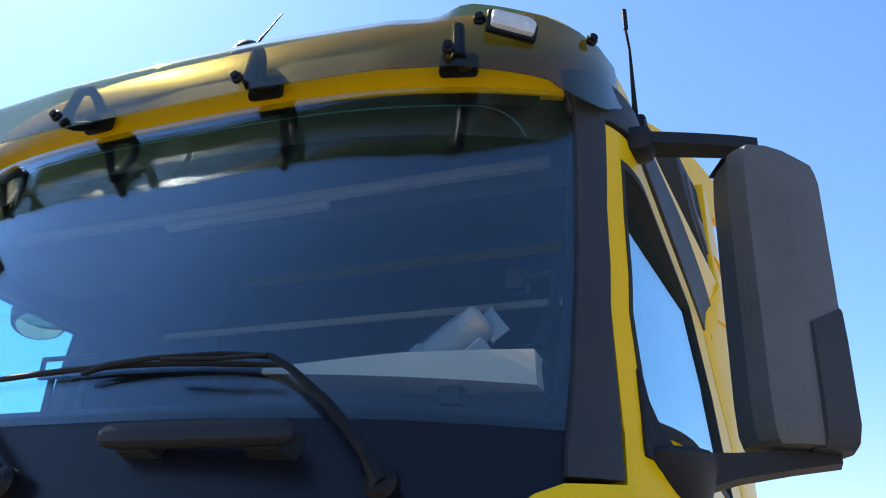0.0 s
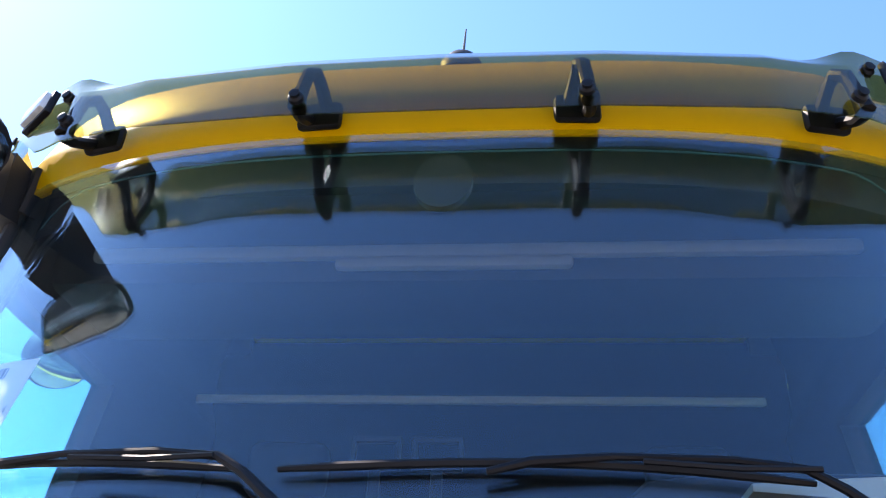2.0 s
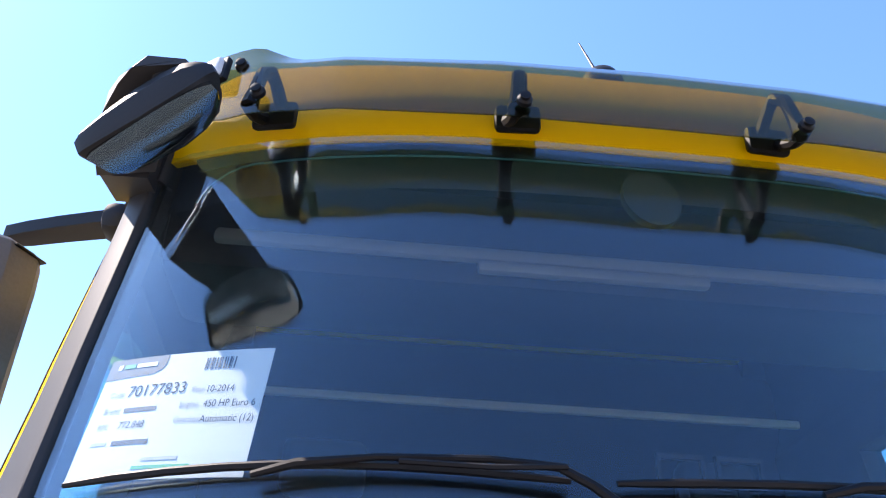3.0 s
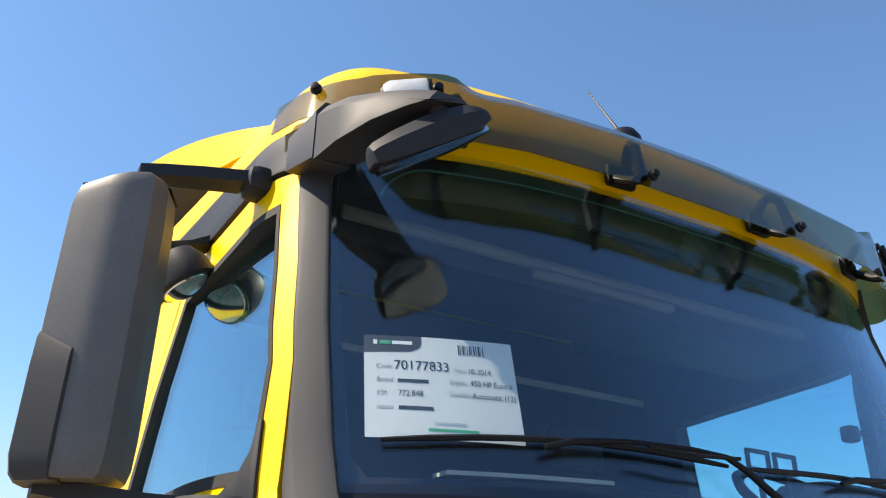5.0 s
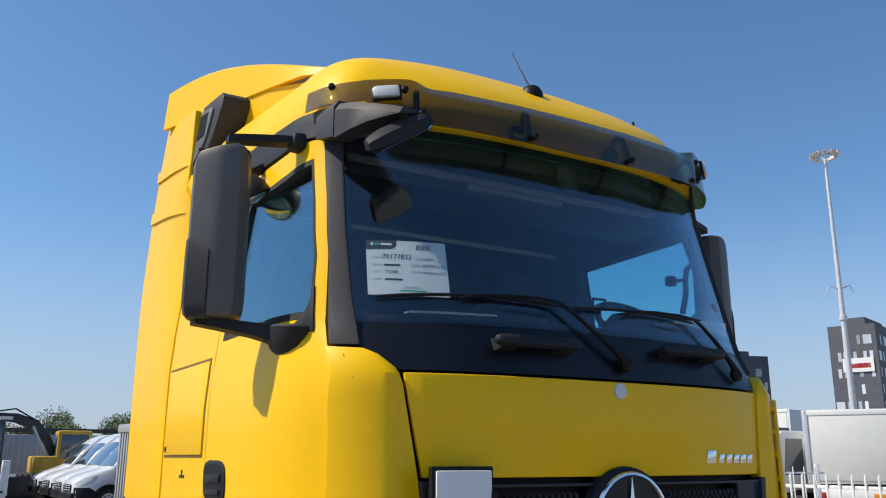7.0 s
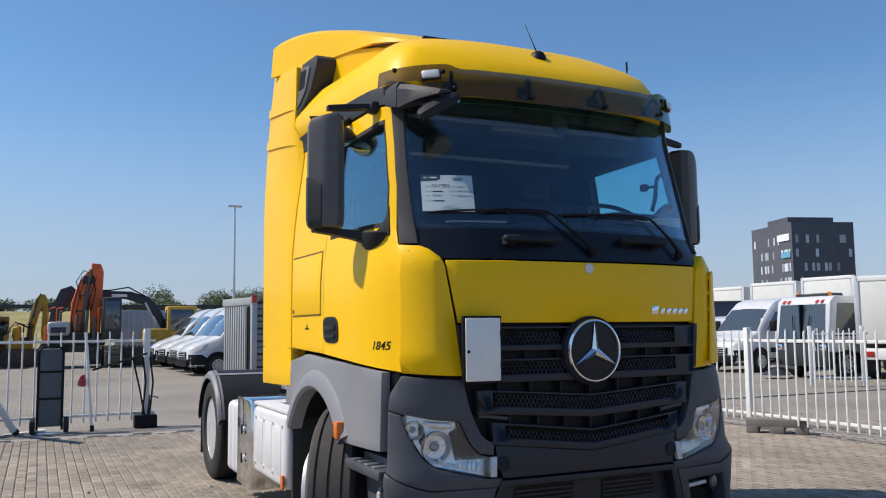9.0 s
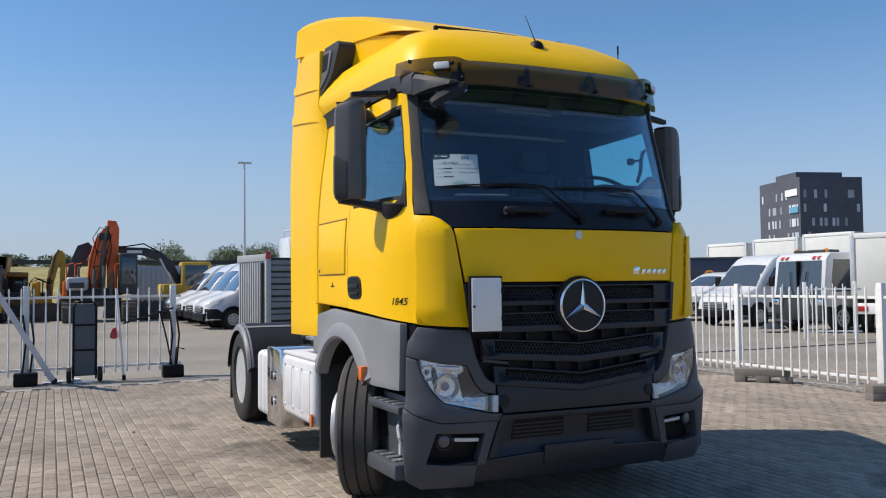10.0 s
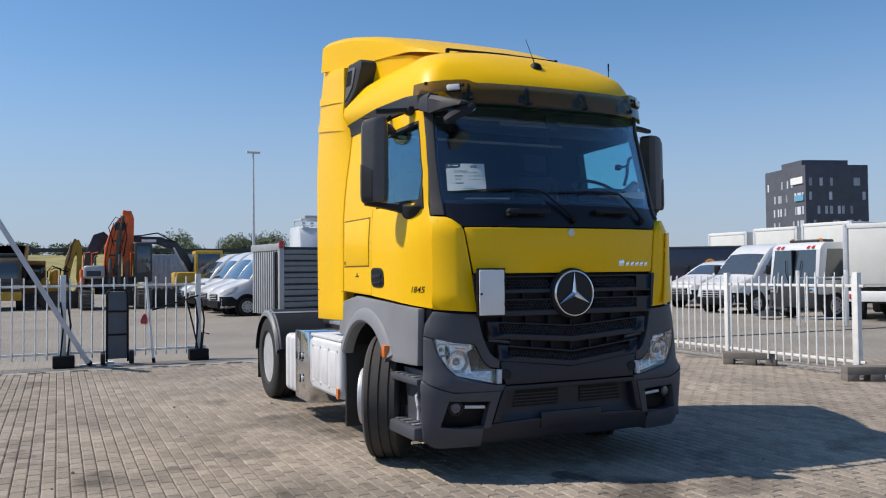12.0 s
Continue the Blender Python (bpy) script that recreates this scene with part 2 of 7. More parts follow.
def loft(rings, closed=True, cap0=False, cap1=False):
    bm = bmesh.new()
    rows = [[bm.verts.new(p) for p in r] for r in rings]
    n = len(rows[0])
    for a, b in zip(rows, rows[1:]):
        for k in range(n if closed else n - 1):
            bm.faces.new((a[k], a[(k + 1) % n], b[(k + 1) % n], b[k]))
    if cap0:
        bm.faces.new(rows[0][::-1])
    if cap1:
        bm.faces.new(rows[-1])
    return bm


def lathe(profile, axis_point, axis, seg=32):
    """profile: (radius, along) pairs turned about an axis."""
    ax = Vector(axis).normalized()
    s = ax.orthogonal().normalized()
    u = ax.cross(s)
    o = Vector(axis_point)
    rings = [[o + ax * h + (s * math.cos(2 * math.pi * k / seg) + u * math.sin(2 * math.pi * k / seg)) * max(r, 0.0005) for k in range(seg)] for r, h in profile]
    ends = tuple(profile[0]) != tuple(profile[-1])
    return loft(rings, True, ends, ends)


def extrude(poly, fmap, d0, d1, nu=0, nv=0, bevel=0.0):
    """Polygons (u, v), cut at even steps, laid on a surface fmap(u, v, d) and given thickness from d0 to d1."""
    polys = poly if isinstance(poly[0][0], (tuple, list)) else [poly]
    bm = bmesh.new()
    for p in polys:
        bm.faces.new([bm.verts.new((u, v, 0)) for u, v in p])
    bmesh.ops.remove_doubles(bm, verts=bm.verts, dist=1e-4)
    us = [v.co.x for v in bm.verts]
    vs = [v.co.y for v in bm.verts]
    for step, lo, hi, no in ((nu, min(us), max(us), (1, 0, 0)), (nv, min(vs), max(vs), (0, 1, 0))):
        if step:
            k = math.ceil(lo / step + 1e-6)
            while k * step < hi - 1e-6:
                co = Vector(no) * (k * step)
                bmesh.ops.bisect_plane(bm, geom=bm.verts[:] + bm.edges[:] + bm.faces[:], plane_co=co, plane_no=no, dist=1e-5)
                k += 1
    flat = bm.verts[:]
    uv = [(v.co.x, v.co.y) for v in flat]
    faces = [[v.index for v in fc.verts] for fc in (bm.verts.index_update() or bm.faces)]
    edges = [(e.verts[0].index, e.verts[1].index) for e in bm.edges if len(e.link_faces) == 1]
    bm.free()
    out = bmesh.new()
    a = [out.verts.new(fmap(u, v, d1)) for u, v in uv]
    b = [out.verts.new(fmap(u, v, d0)) for u, v in uv]
    for fc in faces:
        out.faces.new([a[i] for i in fc])
        out.faces.new([b[i] for i in reversed(fc)])
    for i, j in edges:
        out.faces.new((a[i], a[j], b[j], b[i]))
    if bevel:
        finish(out, 40)
        es = [e for e in out.edges if not e.smooth]
        bmesh.ops.bevel(out, geom=es, offset=bevel, segments=2, affect="EDGES", profile=0.5, clamp_overlap=True)
    return out


def writing(name, text, size, m, material, parent, bold=0.0, slant=0.0):
    cu = bpy.data.curves.new(name, "FONT")
    cu.body, cu.size, cu.extrude, cu.offset, cu.shear = text, size, 0.0004, bold, slant
    tmp = bpy.data.objects.new(name, cu)
    scene.collection.objects.link(tmp)
    bpy.context.view_layer.update()
    me = bpy.data.meshes.new_from_object(tmp.evaluated_get(bpy.context.evaluated_depsgraph_get()))
    bpy.data.objects.remove(tmp)
    bpy.data.curves.remove(cu)
    me.materials.clear()
    me.materials.append(material)
    me.transform(m)
    ob = new(name, me)
    ob.parent = parent
    return ob



# ---- the truck: surfaces that its panels lie on ----
#        z     yF     xb     yb     W     yc
CAB = np.array([
    (1.20, -0.205, 0.785, -0.165, 1.178, 0.50),
    (1.53, -0.205, 0.820, -0.137, 1.182, 0.50),
    (1.87, -0.205, 0.870, -0.110, 1.180, 0.50),
    (2.06, -0.160, 0.955, 0.045, 1.147, 0.50),
    (2.40, -0.060, 0.955, 0.143, 1.110, 0.50),
    (2.74, 0.040, 0.945, 0.230, 1.060, 0.50),
    (2.86, 0.075, 0.935, 0.236, 1.050, 0.52),
    (2.93, 0.062, 0.920, 0.218, 1.048, 0.55),
    (3.02, 0.095, 0.890, 0.235, 1.035, 0.58),
    (3.10, 0.145, 0.850, 0.260, 1.010, 0.62),
    (3.18, 0.225, 0.800, 0.300, 0.970, 0.68),
    (3.25, 0.310, 0.740, 0.385, 0.920, 0.76),
    (3.32, 0.420, 0.660, 0.500, 0.850, 0.86),
    (3.38, 0.580, 0.550, 0.650, 0.760, 1.00),
    (3.43, 0.740, 0.400, 0.800, 0.620, 1.15),
    (3.46, 1.000, 0.150, 1.020, 0.350, 1.30)])
BUMP = np.array([
    (0.24, -0.120, 0.90, -0.070, 1.170, 0.10),
    (0.36, -0.165, 0.93, -0.110, 1.200, 0.10),
    (0.60, -0.190, 0.95, -0.135, 1.210, 0.10),
    (0.72, -0.200, 0.95, -0.145, 1.215, 0.10),
    (0.80, -0.190, 0.95, -0.120, 1.185, 0.10),
    (1.10, -0.195, 0.93, -0.110, 1.170, 0.10),
    (1.25, -0.200, 0.90, -0.110, 1.150, 0.10)])
CAB_BACK, BUMP_BACK = 1.88, 0.24


def skin(table, back, u, z):
    """A point of the half plan at height z: 0-1 the front, 1-2 round the corner, 2-3 along the side."""
    yF, xb, yb, W, yc = (float(np.interp(z, table[:, 0], table[:, k])) for k in range(1, 6))
    s, u = (1 if u >= 0 else -1), abs(u)
    if u <= 1:
        x, y = xb * u, yF + (yb - yF) * u ** 3.0
    elif u <= 2:
        t = u - 1
        cy = min(yb + 3.0 * (yb - yF) / xb * (W - xb), yc)
        x = (1 - t) ** 2 * xb + (2 * t - t * t) * W
        y = (1 - t) ** 2 * yb + 2 * t * (1 - t) * cy + t * t * yc
    else:
        x, y = W + (0.0 if z < 1.3 else min(max((z - 2.86) / 0.14, 0.0), 1.0) * min(max((3.40 - z) / 0.15, 0.0), 1.0) * 0.085 * (u - 2)) + 0.035 * (u - 2) * min(max((z - 1.87) / 0.2, 0.0), 1.0), yc + (back - yc) * (u - 2)
    return s * x, y


def on_skin(table, back):
    def fmap(u, z, d):
        x, y = skin(table, back, u, z)
        if not d:
            return Vector((x, y, z))
        x0, y0 = skin(table, back, u - 0.02, z)
        x1, y1 = skin(table, back, u + 0.02, z)
        n = Vector((y1 - y0, -(x1 - x0), 0)).normalized()
        return Vector((x, y, z)) + n * d
    return fmap


cab = on_skin(CAB, CAB_BACK)
bumper = on_skin(BUMP, BUMP_BACK)


def sided(poly, s):
    return [[(s * u, v) for u, v in p] for p in (poly if isinstance(poly[0][0], (tuple, list)) else [poly])]


def ease(q):
    q = min(max(q, 0.0), 1.0)
    return q * q * (3 - 2 * q)


truck = thing("tractor_truck", "bright yellow cab-over tractor truck with dark grey bumper, parked on paving", "truck")

# cab: roof, front, corners
N_U = [k / 14 for k in range(15)] + [1 + k / 10 for k in range(1, 11)] + [2 + k / 4 for k in range(1, 5)]
US = [-u for u in reversed(N_U[1:])] + N_U
ring_z = [2.858, 2.88, 2.93, 2.97, 3.02, 3.06, 3.10, 3.14, 3.18, 3.215, 3.25, 3.285, 3.32, 3.35, 3.38, 3.405, 3.43, 3.445]
roof = part("cab_roof", loft([[cab(u, z, 0) for u in US] for z in ring_z], False, False, True), YELLOW, truck, "domed yellow cab roof")
part("roof_lip", extrude([(-1.0, 2.851), (1.0, 2.851), (1.0, 2.865), (-1.0, 2.865)], cab, -0.02, 0.0, 0.07), YELLOW, roof)
part("headliner", loft([[cab(u, z, -0.045) for u in US] for z in (2.75, 2.83, 2.93, 3.05, 3.14, 3.22, 3.30)], False, False, True), CABIN, truck)

windscreen = part("windscreen", extrude([(-1.06, 2.045), (1.06, 2.045), (1.06, 2.865), (-1.06, 2.865)], cab, -0.006, 0.0, 0.0714, 0.1), GLASS, truck, "wide curved windscreen reflecting the sky")
windscreen.visible_shadow = False
border = [[(-1.06, 2.04), (1.06, 2.04), (0.97, 2.075), (-0.97, 2.075)], [(0.97, 2.075), (1.06, 2.04), (1.06, 2.86), (1.0, 2.80), (0.995, 2.12)], [(-0.97, 2.075), (-0.995, 2.12), (-1.0, 2.80), (-1.06, 2.86), (-1.06, 2.04)]]
FRITEDGE = mat("teal_printed_edge", (0.02, 0.12, 0.14), 0.4, vary=0.1, bump=0)


def frit_line(k, inset):
    """The inner edge of the printed border: straight along the top, round at the corners, down the sides."""
    pts = [(0.80 * q / 10, 2.815) for q in range(11)] + [(0.80 + 0.115 * math.sin(radians(a)), 2.70 + 0.115 * math.cos(radians(a))) for a in range(15, 76, 15)]
    return [(k * (u - inset * ease((u - 0.80) / 0.1)), z - inset * (1 - ease((u - 0.82) / 0.09))) for u, z in pts]


for k in (-1, 1):
    band_, edge_ = frit_line(k, 0.0), frit_line(k, 0.005)
    part("frit_edge", extrude([[a, b, d, c] for (a, b), (c, d) in zip(zip(band_, band_[1:]), zip(edge_, edge_[1:]))], cab, -0.0105, -0.0085), FRITEDGE, windscreen)
part("frit_band", extrude([(-0.93, 2.817), (0.93, 2.817), (0.95, 2.862), (-0.95, 2.862)], cab, -0.012, -0.0085, 0.0714), BLACK, windscreen)
part("windscreen_border", extrude(border, cab, -0.014, -0.009, 0.0714, 0.1), BLACK, windscreen)
part("bonnet", extrude([(-0.985, 1.525), (0.985, 1.525), (0.995, 1.865), (-0.995, 1.865)], cab, -0.03, 0.002, 0.0714, 0.17, 0.006), YELLOW, truck, "flat yellow front bonnet flap")
part("cowl", extrude([(-1.0, 1.875), (1.0, 1.875), (1.14, 1.95), (1.14, 1.97), (1.05, 2.062), (-1.05, 2.062), (-1.14, 1.97), (-1.14, 1.95)], cab, -0.05, -0.004, 0.0714, 0.05), GLOSSBLACK, truck, "black cowl panel under the windscreen")
part("cab_shell", join(extrude([(-1.6, 1.22), (1.6, 1.22), (1.6, 1.99), (-1.6, 1.99)], cab, -0.075, -0.055, 0.0714, 0.17)), BLACK, truck)

for s in (-1, 1):
    cornerp = [(1.005, 1.245), (1.46, 1.262), (1.41, 1.55), (1.385, 1.79), (1.33, 1.955), (1.12, 1.945), (1.065, 1.925), (1.025, 1.88), (1.008, 1.83), (1.005, 1.5)]
    cp = part("corner_panel", extrude(sided(cornerp, s), lambda u, z, d: cab(u, z, d + (0.032 * ease((abs(u) - 1.0) / (0.19 - 0.10 * ease((z - 1.3) / 0.6))) * ease((z - 1.25) / 0.08) if d > 0 else 0.0)), -0.04, 0.006, 0.018, 0.06, 0.004), YELLOW, truck, "", 26)
    part("panel_slot", extrude(sided([(1.246, 1.845), (1.252, 1.845), (1.252, 1.925), (1.246, 1.925)], s), cab, 0.015, 0.0392), SHADEYELLOW, cp)
    pillar = [(1.045, 2.05), (1.13, 1.962), (1.325, 1.966), (1.25, 2.06), (1.225, 2.31), (1.25, 2.55), (1.33, 2.80), (1.28, 2.89), (1.045, 2.89)]
    part("pillar_cover", extrude(sided(pillar, s), cab, -0.05, 0.013, 0.0714, 0.12, 0.006), PILLAR, truck, "slate-grey windscreen pillar cover")
    strip = [(1.0, 2.80), (1.33, 2.805), (1.6, 2.815), (2.0, 2.825), (2.42, 2.83), (2.97, 2.81), (2.97, 2.915), (2.42, 2.955), (2.1, 2.95), (1.6, 2.925), (1.25, 2.925), (1.0, 2.91)]
    part("roof_side_trim", extrude(sided(strip, s), cab, -0.03, 0.012, 0.0714, 0.06, 0.004), PILLAR, truck)
    # door with its window
    rd, rw = (2.385, 2.335) if s < 0 else (2.585, 2.54)
    low = [(1.47, 1.268), (rd, 1.345), (rd, 2.07), (rw, 2.07), (1.40, 2.07), (1.275, 2.07), (1.34, 1.972), (1.395, 1.79), (1.42, 1.55)]
    fst = [(1.275, 2.07), (1.40, 2.07), (1.36, 2.31), (1.42, 2.55), (1.50, 2.72), (1.345, 2.80), (1.265, 2.55), (1.24, 2.31)]
    top = [(1.345, 2.80), (1.50, 2.72), (rw, 2.70), (rd, 2.815)]
    rst = [(rw, 2.07), (rd, 2.07), (rd, 2.815), (rw, 2.70)]
    door = part("door", extrude(sided([low, fst, top, rst], s), cab, -0.05, 0.004, 0.0714, 0.12, 0.004), YELLOW, truck, "yellow cab door")
    def flat_glass(u, z, d, s=s, rw=rw):
        a, c = cab(s * 1.37, z, -0.002), cab(s * (rw + 0.03), z, -0.004)
        q = (cab(u, z, 0).y - a.y) / (c.y - a.y)
        n = Vector((c.y - a.y, a.x - c.x, 0)).normalized() * s
        return a.lerp(c, q) + n * d
    glass = part("side_window", extrude(sided([(1.37, 2.05), (rw + 0.02, 2.05), (rw + 0.02, 2.72), (1.49, 2.74), (1.38, 2.55), (1.34, 2.31)], s), flat_glass, -0.006, 0.0, 0.0714, 0.12), SIDEGLASS, door)
    glass.visible_shadow = False
    part("door_trim", extrude(sided([low, fst, top, rst], s), cab, -0.060, -0.051, 0.0714, 0.12), CABIN, door)
    seal = [[(1.40, 2.07), (rw, 2.07), (rw - 0.025, 2.095), (1.425, 2.095)], [(1.40, 2.07), (1.425, 2.095), (1.385, 2.31), (1.445, 2.54), (1.52, 2.695), (1.50, 2.72), (1.42, 2.55), (1.36, 2.31)],
            [(1.50, 2.72), (1.52, 2.695), (rw - 0.025, 2.675), (rw, 2.70)], [(rw, 2.07), (rw, 2.70), (rw - 0.025, 2.675), (rw - 0.025, 2.095)]]
    part("window_seal", extrude(sided(seal, s), cab, -0.064, 0.006, 0.0714, 0.12), RUBBER, door)
    rearp = [(rd + 0.007, 1.345), (2.93, 1.372), (2.93, 2.82), (rd + 0.007, 2.82)]
    side = part("side_panel", extrude(sided(rearp, s), cab, -0.04, 0.004, 0.1, 0.2, 0.004), YELLOW, truck)
    part("side_trim", extrude(sided(rearp, s), cab, -0.050, -0.042, 0.1, 0.2), CABIN, side)
    part("hatch_gap", extrude(sided([(rd + 0.037, 1.588), (2.908, 1.588), (2.908, 2.012), (rd + 0.037, 2.012)], s), cab, 0.0, 0.0055, 0.1, 0.2), SHADEYELLOW, side)
    part("side_mark", extrude(sided([(2.62, 1.50), (2.68, 1.50), (2.68, 1.512), (2.655, 1.512), (2.655, 1.535), (2.645, 1.535), (2.645, 1.512), (2.62, 1.512)], s), cab, 0.002, 0.0065), PILLAR, side)
    part("hatch_lock", extrude(sided([(2.875, 1.615), (2.892, 1.615), (2.892, 1.64), (2.875, 1.64)], s), cab, 0.004, 0.0135), PILLAR, side)
    part("locker_hatch", extrude(sided([(rd + 0.045, 1.60), (2.90, 1.60), (2.90, 2.0), (rd + 0.045, 2.0)], s), cab, 0.0, 0.010, 0.1, 0.2, 0.004), YELLOW, side)
    def ring_poly(cu, cz, ru, rz_, n=18, e=0.55):
        return [(cu + ru * math.copysign(abs(math.cos(2 * math.pi * k / n)) ** e, math.cos(2 * math.pi * k / n)) + 0.10 * ru * math.sin(2 * math.pi * k / n), cz + rz_ * math.copysign(abs(math.sin(2 * math.pi * k / n)) ** e, math.sin(2 * math.pi * k / n))) for k in range(n)]
    hd = rd - 2.385
    hs = extrude(sided(ring_poly(2.272 + hd, 1.497, 0.105, 0.082), s), cab, 0.0, 0.012, 0, 0, 0.003)
    dh = part("door_handle", hs, DARK, door, "dark grey recessed door handle")
    part("handle_pocket", extrude(sided(ring_poly(2.272 + hd, 1.497, 0.088, 0.068), s), cab, 0.010, 0.0135), BLACK, dh)
    part("handle_grip", extrude(sided([(2.20 + hd, 1.492), (2.345 + hd, 1.488), (2.345 + hd, 1.520), (2.20 + hd, 1.525)], s), cab, 0.010, 0.021, 0, 0, 0.006), DARK, dh)
    part("key_bar", extrude(sided([(2.20 + hd, 1.445), (2.34 + hd, 1.442), (2.34 + hd, 1.462), (2.20 + hd, 1.466)], s), cab, 0.010, 0.022, 0, 0, 0.004), DARK, dh)
    # wheel arch panel: round the front wheel, and forward to the bumper
    hub = (1.13, 0.50)
    # quads from the outer edge to the round opening
    edge = [(1.93, 0.98), (1.90, 1.16), (1.78, 1.28), (1.40, 1.335), (1.00, 1.315), (0.62, 1.297), (0.30, 1.28), (0.098, 1.265)]
    rows_o = []
    for k in range(7):
        rows_o += [edge[k], ((edge[k][0] + edge[k + 1][0]) / 2, (edge[k][1] + edge[k + 1][1]) / 2)]
    rows_o.append(edge[7])
    rows_i = [(hub[0] + 0.64 * math.cos(radians(45 + 101 * k / 14)), hub[1] + 0.64 * math.sin(radians(45 + 101 * k / 14))) for k in range(15)]
    quads = [[rows_o[k], rows_o[k + 1], rows_i[k + 1], rows_i[k]] for k in range(14)]
    quads.append([rows_o[14], (0.115, 0.842), (0.45, 0.842), rows_i[14]])

    def flank(y, z, d, s=s):
        x = 1.185 + 0.03 * max(0.0, 1 - abs(math.hypot(y - 1.13, z - 0.5) - 0.66) / 0.2) - 0.055 * max(0.0, (0.35 - y) / 0.33) ** 2
        return Vector((s * (x + d), y, z))
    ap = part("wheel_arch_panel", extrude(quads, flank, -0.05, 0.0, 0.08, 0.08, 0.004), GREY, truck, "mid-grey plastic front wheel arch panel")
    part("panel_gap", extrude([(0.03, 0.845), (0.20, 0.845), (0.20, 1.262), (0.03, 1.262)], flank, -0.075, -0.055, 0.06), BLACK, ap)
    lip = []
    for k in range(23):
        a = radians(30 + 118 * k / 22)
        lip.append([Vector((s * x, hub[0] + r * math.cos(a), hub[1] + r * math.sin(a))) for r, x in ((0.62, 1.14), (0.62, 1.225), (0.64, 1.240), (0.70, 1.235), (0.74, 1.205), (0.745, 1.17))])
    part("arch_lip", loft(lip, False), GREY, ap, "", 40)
    part("side_lamp", box(min(s * 1.205, s * 1.258), max(s * 1.205, s * 1.258), 0.55, 0.618, 0.865, 0.965, 0.012), ORANGE, ap, "orange side marker lamp")
    # inner wheel housing
    arcp = [(1.13 + 0.67 * math.cos(radians(a)), 0.5 + 0.67 * math.sin(radians(a))) for a in range(0, 181, 12)]
    part("wheel_housing", loft([[Vector((s * x, y, z)) for y, z in arcp] for x in (0.55, 1.15)], False), BLACK, truck)

# ---- side air deflectors behind the cab, roof deflector ----
for s in (-1, 1):
    def plate(y, z, d, s=s):
        w = min(max((y - 1.80) / 0.45, 0.0), 1.0)
        w = w * (2 - w)
        front = skin(CAB, CAB_BACK, 2.95, min(z, 3.1))[0] + 0.006
        rear = float(np.interp(z, [1.1, 2.5, 2.95, 3.7], [1.205, 1.20, 1.175, 1.13]))
        return Vector((s * (front + (rear - front) * w + d), y, z))
    fair = part("side_deflector", extrude([[(1.80, 1.10), (2.56, 1.085), (2.59, 2.20), (2.60, 2.93), (2.59, 3.25), (2.53, 3.575), (1.885, 3.48), (1.875, 3.06), (1.80, 2.90)]], plate, -0.035, 0.0, 0.09, 0.2, 0.006), YELLOW, truck, "yellow side air deflector behind the cab")
    for z0 in (2.88, 3.15):
        part("deflector_crease", extrude([[(1.90, z0), (2.575, z0 + 0.085), (2.585, z0 + 0.16)]], plate, -0.02, 0.012, 0.09, 0), YELLOW, fair)
    part("deflector_seam", extrude([(1.81, 1.365), (2.57, 1.37), (2.57, 1.376), (1.81, 1.371)], plate, -0.01, 0.0015), BLACK, fair)
    def cowl_side(y, z, d, s=s):
        return Vector((s * (1.130 - (z - 3.11) * 0.10 - 0.14 * max(0.0, 1.84 - y) + d), y, z))
    vt = part("air_intake", extrude([(1.88, 3.06), (1.82, 3.105), (1.70, 3.20), (1.665, 3.25), (1.60, 3.43), (1.60, 3.475), (1.63, 3.505), (1.88, 3.50)], cowl_side, -0.16, 0.0, 0, 0.1, 0.018), PILLAR, truck, "dark grey air intake behind the cab side")
    lid = part("intake_lid", extrude([(1.875, 3.15), (1.82, 3.18), (1.745, 3.25), (1.73, 3.28), (1.705, 3.43), (1.72, 3.45), (1.875, 3.465)], cowl_side, -0.01, 0.010, 0, 0, 0.006), HOUSING, vt)
    for k in range(9):
        y = 1.755 + 0.0125 * k
        part("intake_rib", extrude([(y, 3.29), (y + 0.005, 3.285), (y + 0.005, 3.43), (y, 3.43)], cowl_side, 0.008, 0.0115), PILLAR, lid)

rings = []
for k in range(15):
    t = k / 14
    y = 0.86 + 1.62 * t
    w = 0.52 + 0.66 * t ** 0.62
    zt = 3.455 + 0.425 * math.sin(t * math.pi / 2) ** 1.05
    zs = zt - 0.02 - 0.06 * t
    zb = 3.43 + 0.07 * min(t / 0.2, 1.0) + 0.055 * max(0.0, (t - 0.6) / 0.4)
    half = [(0.0, zt + 0.02), (0.5 * w, zt + 0.015), (0.8 * w, zt), (0.93 * w, zt - 0.02), (0.985 * w, zs), (w, zb), (w - 0.03, zb)]
    rings.append([Vector((x, y, z)) for x, z in reversed(half)] + [Vector((-x, y, z)) for x, z in half[1:]])
part("roof_deflector", loft(rings, False), YELLOW, truck, "yellow roof air deflector", 40)
def core(rows):
    return loft([[Vector((x, y, z)) for x, z in ((-w, zb), (-w, zt - 0.06), (-w * 0.8, zt), (w * 0.8, zt), (w, zt - 0.06), (w, zb))] for y, w, zb, zt in rows], True, True, True)


part("deflector_core", join(core(((0.92, 0.50, 3.30, 3.45), (1.2, 0.74, 3.30, 3.53), (1.45, 0.86, 3.25, 3.57), (1.70, 0.95, 3.20, 3.58), (1.88, 0.98, 3.20, 3.62))), core(((1.90, 0.98, 2.80, 3.64), (2.40, 1.08, 2.80, 3.66)))), YELLOW, truck)
part("cab_back_wall", box(-1.12, 1.12, 1.85, 1.89, 1.2, 3.3, 0.01), YELLOW, truck)
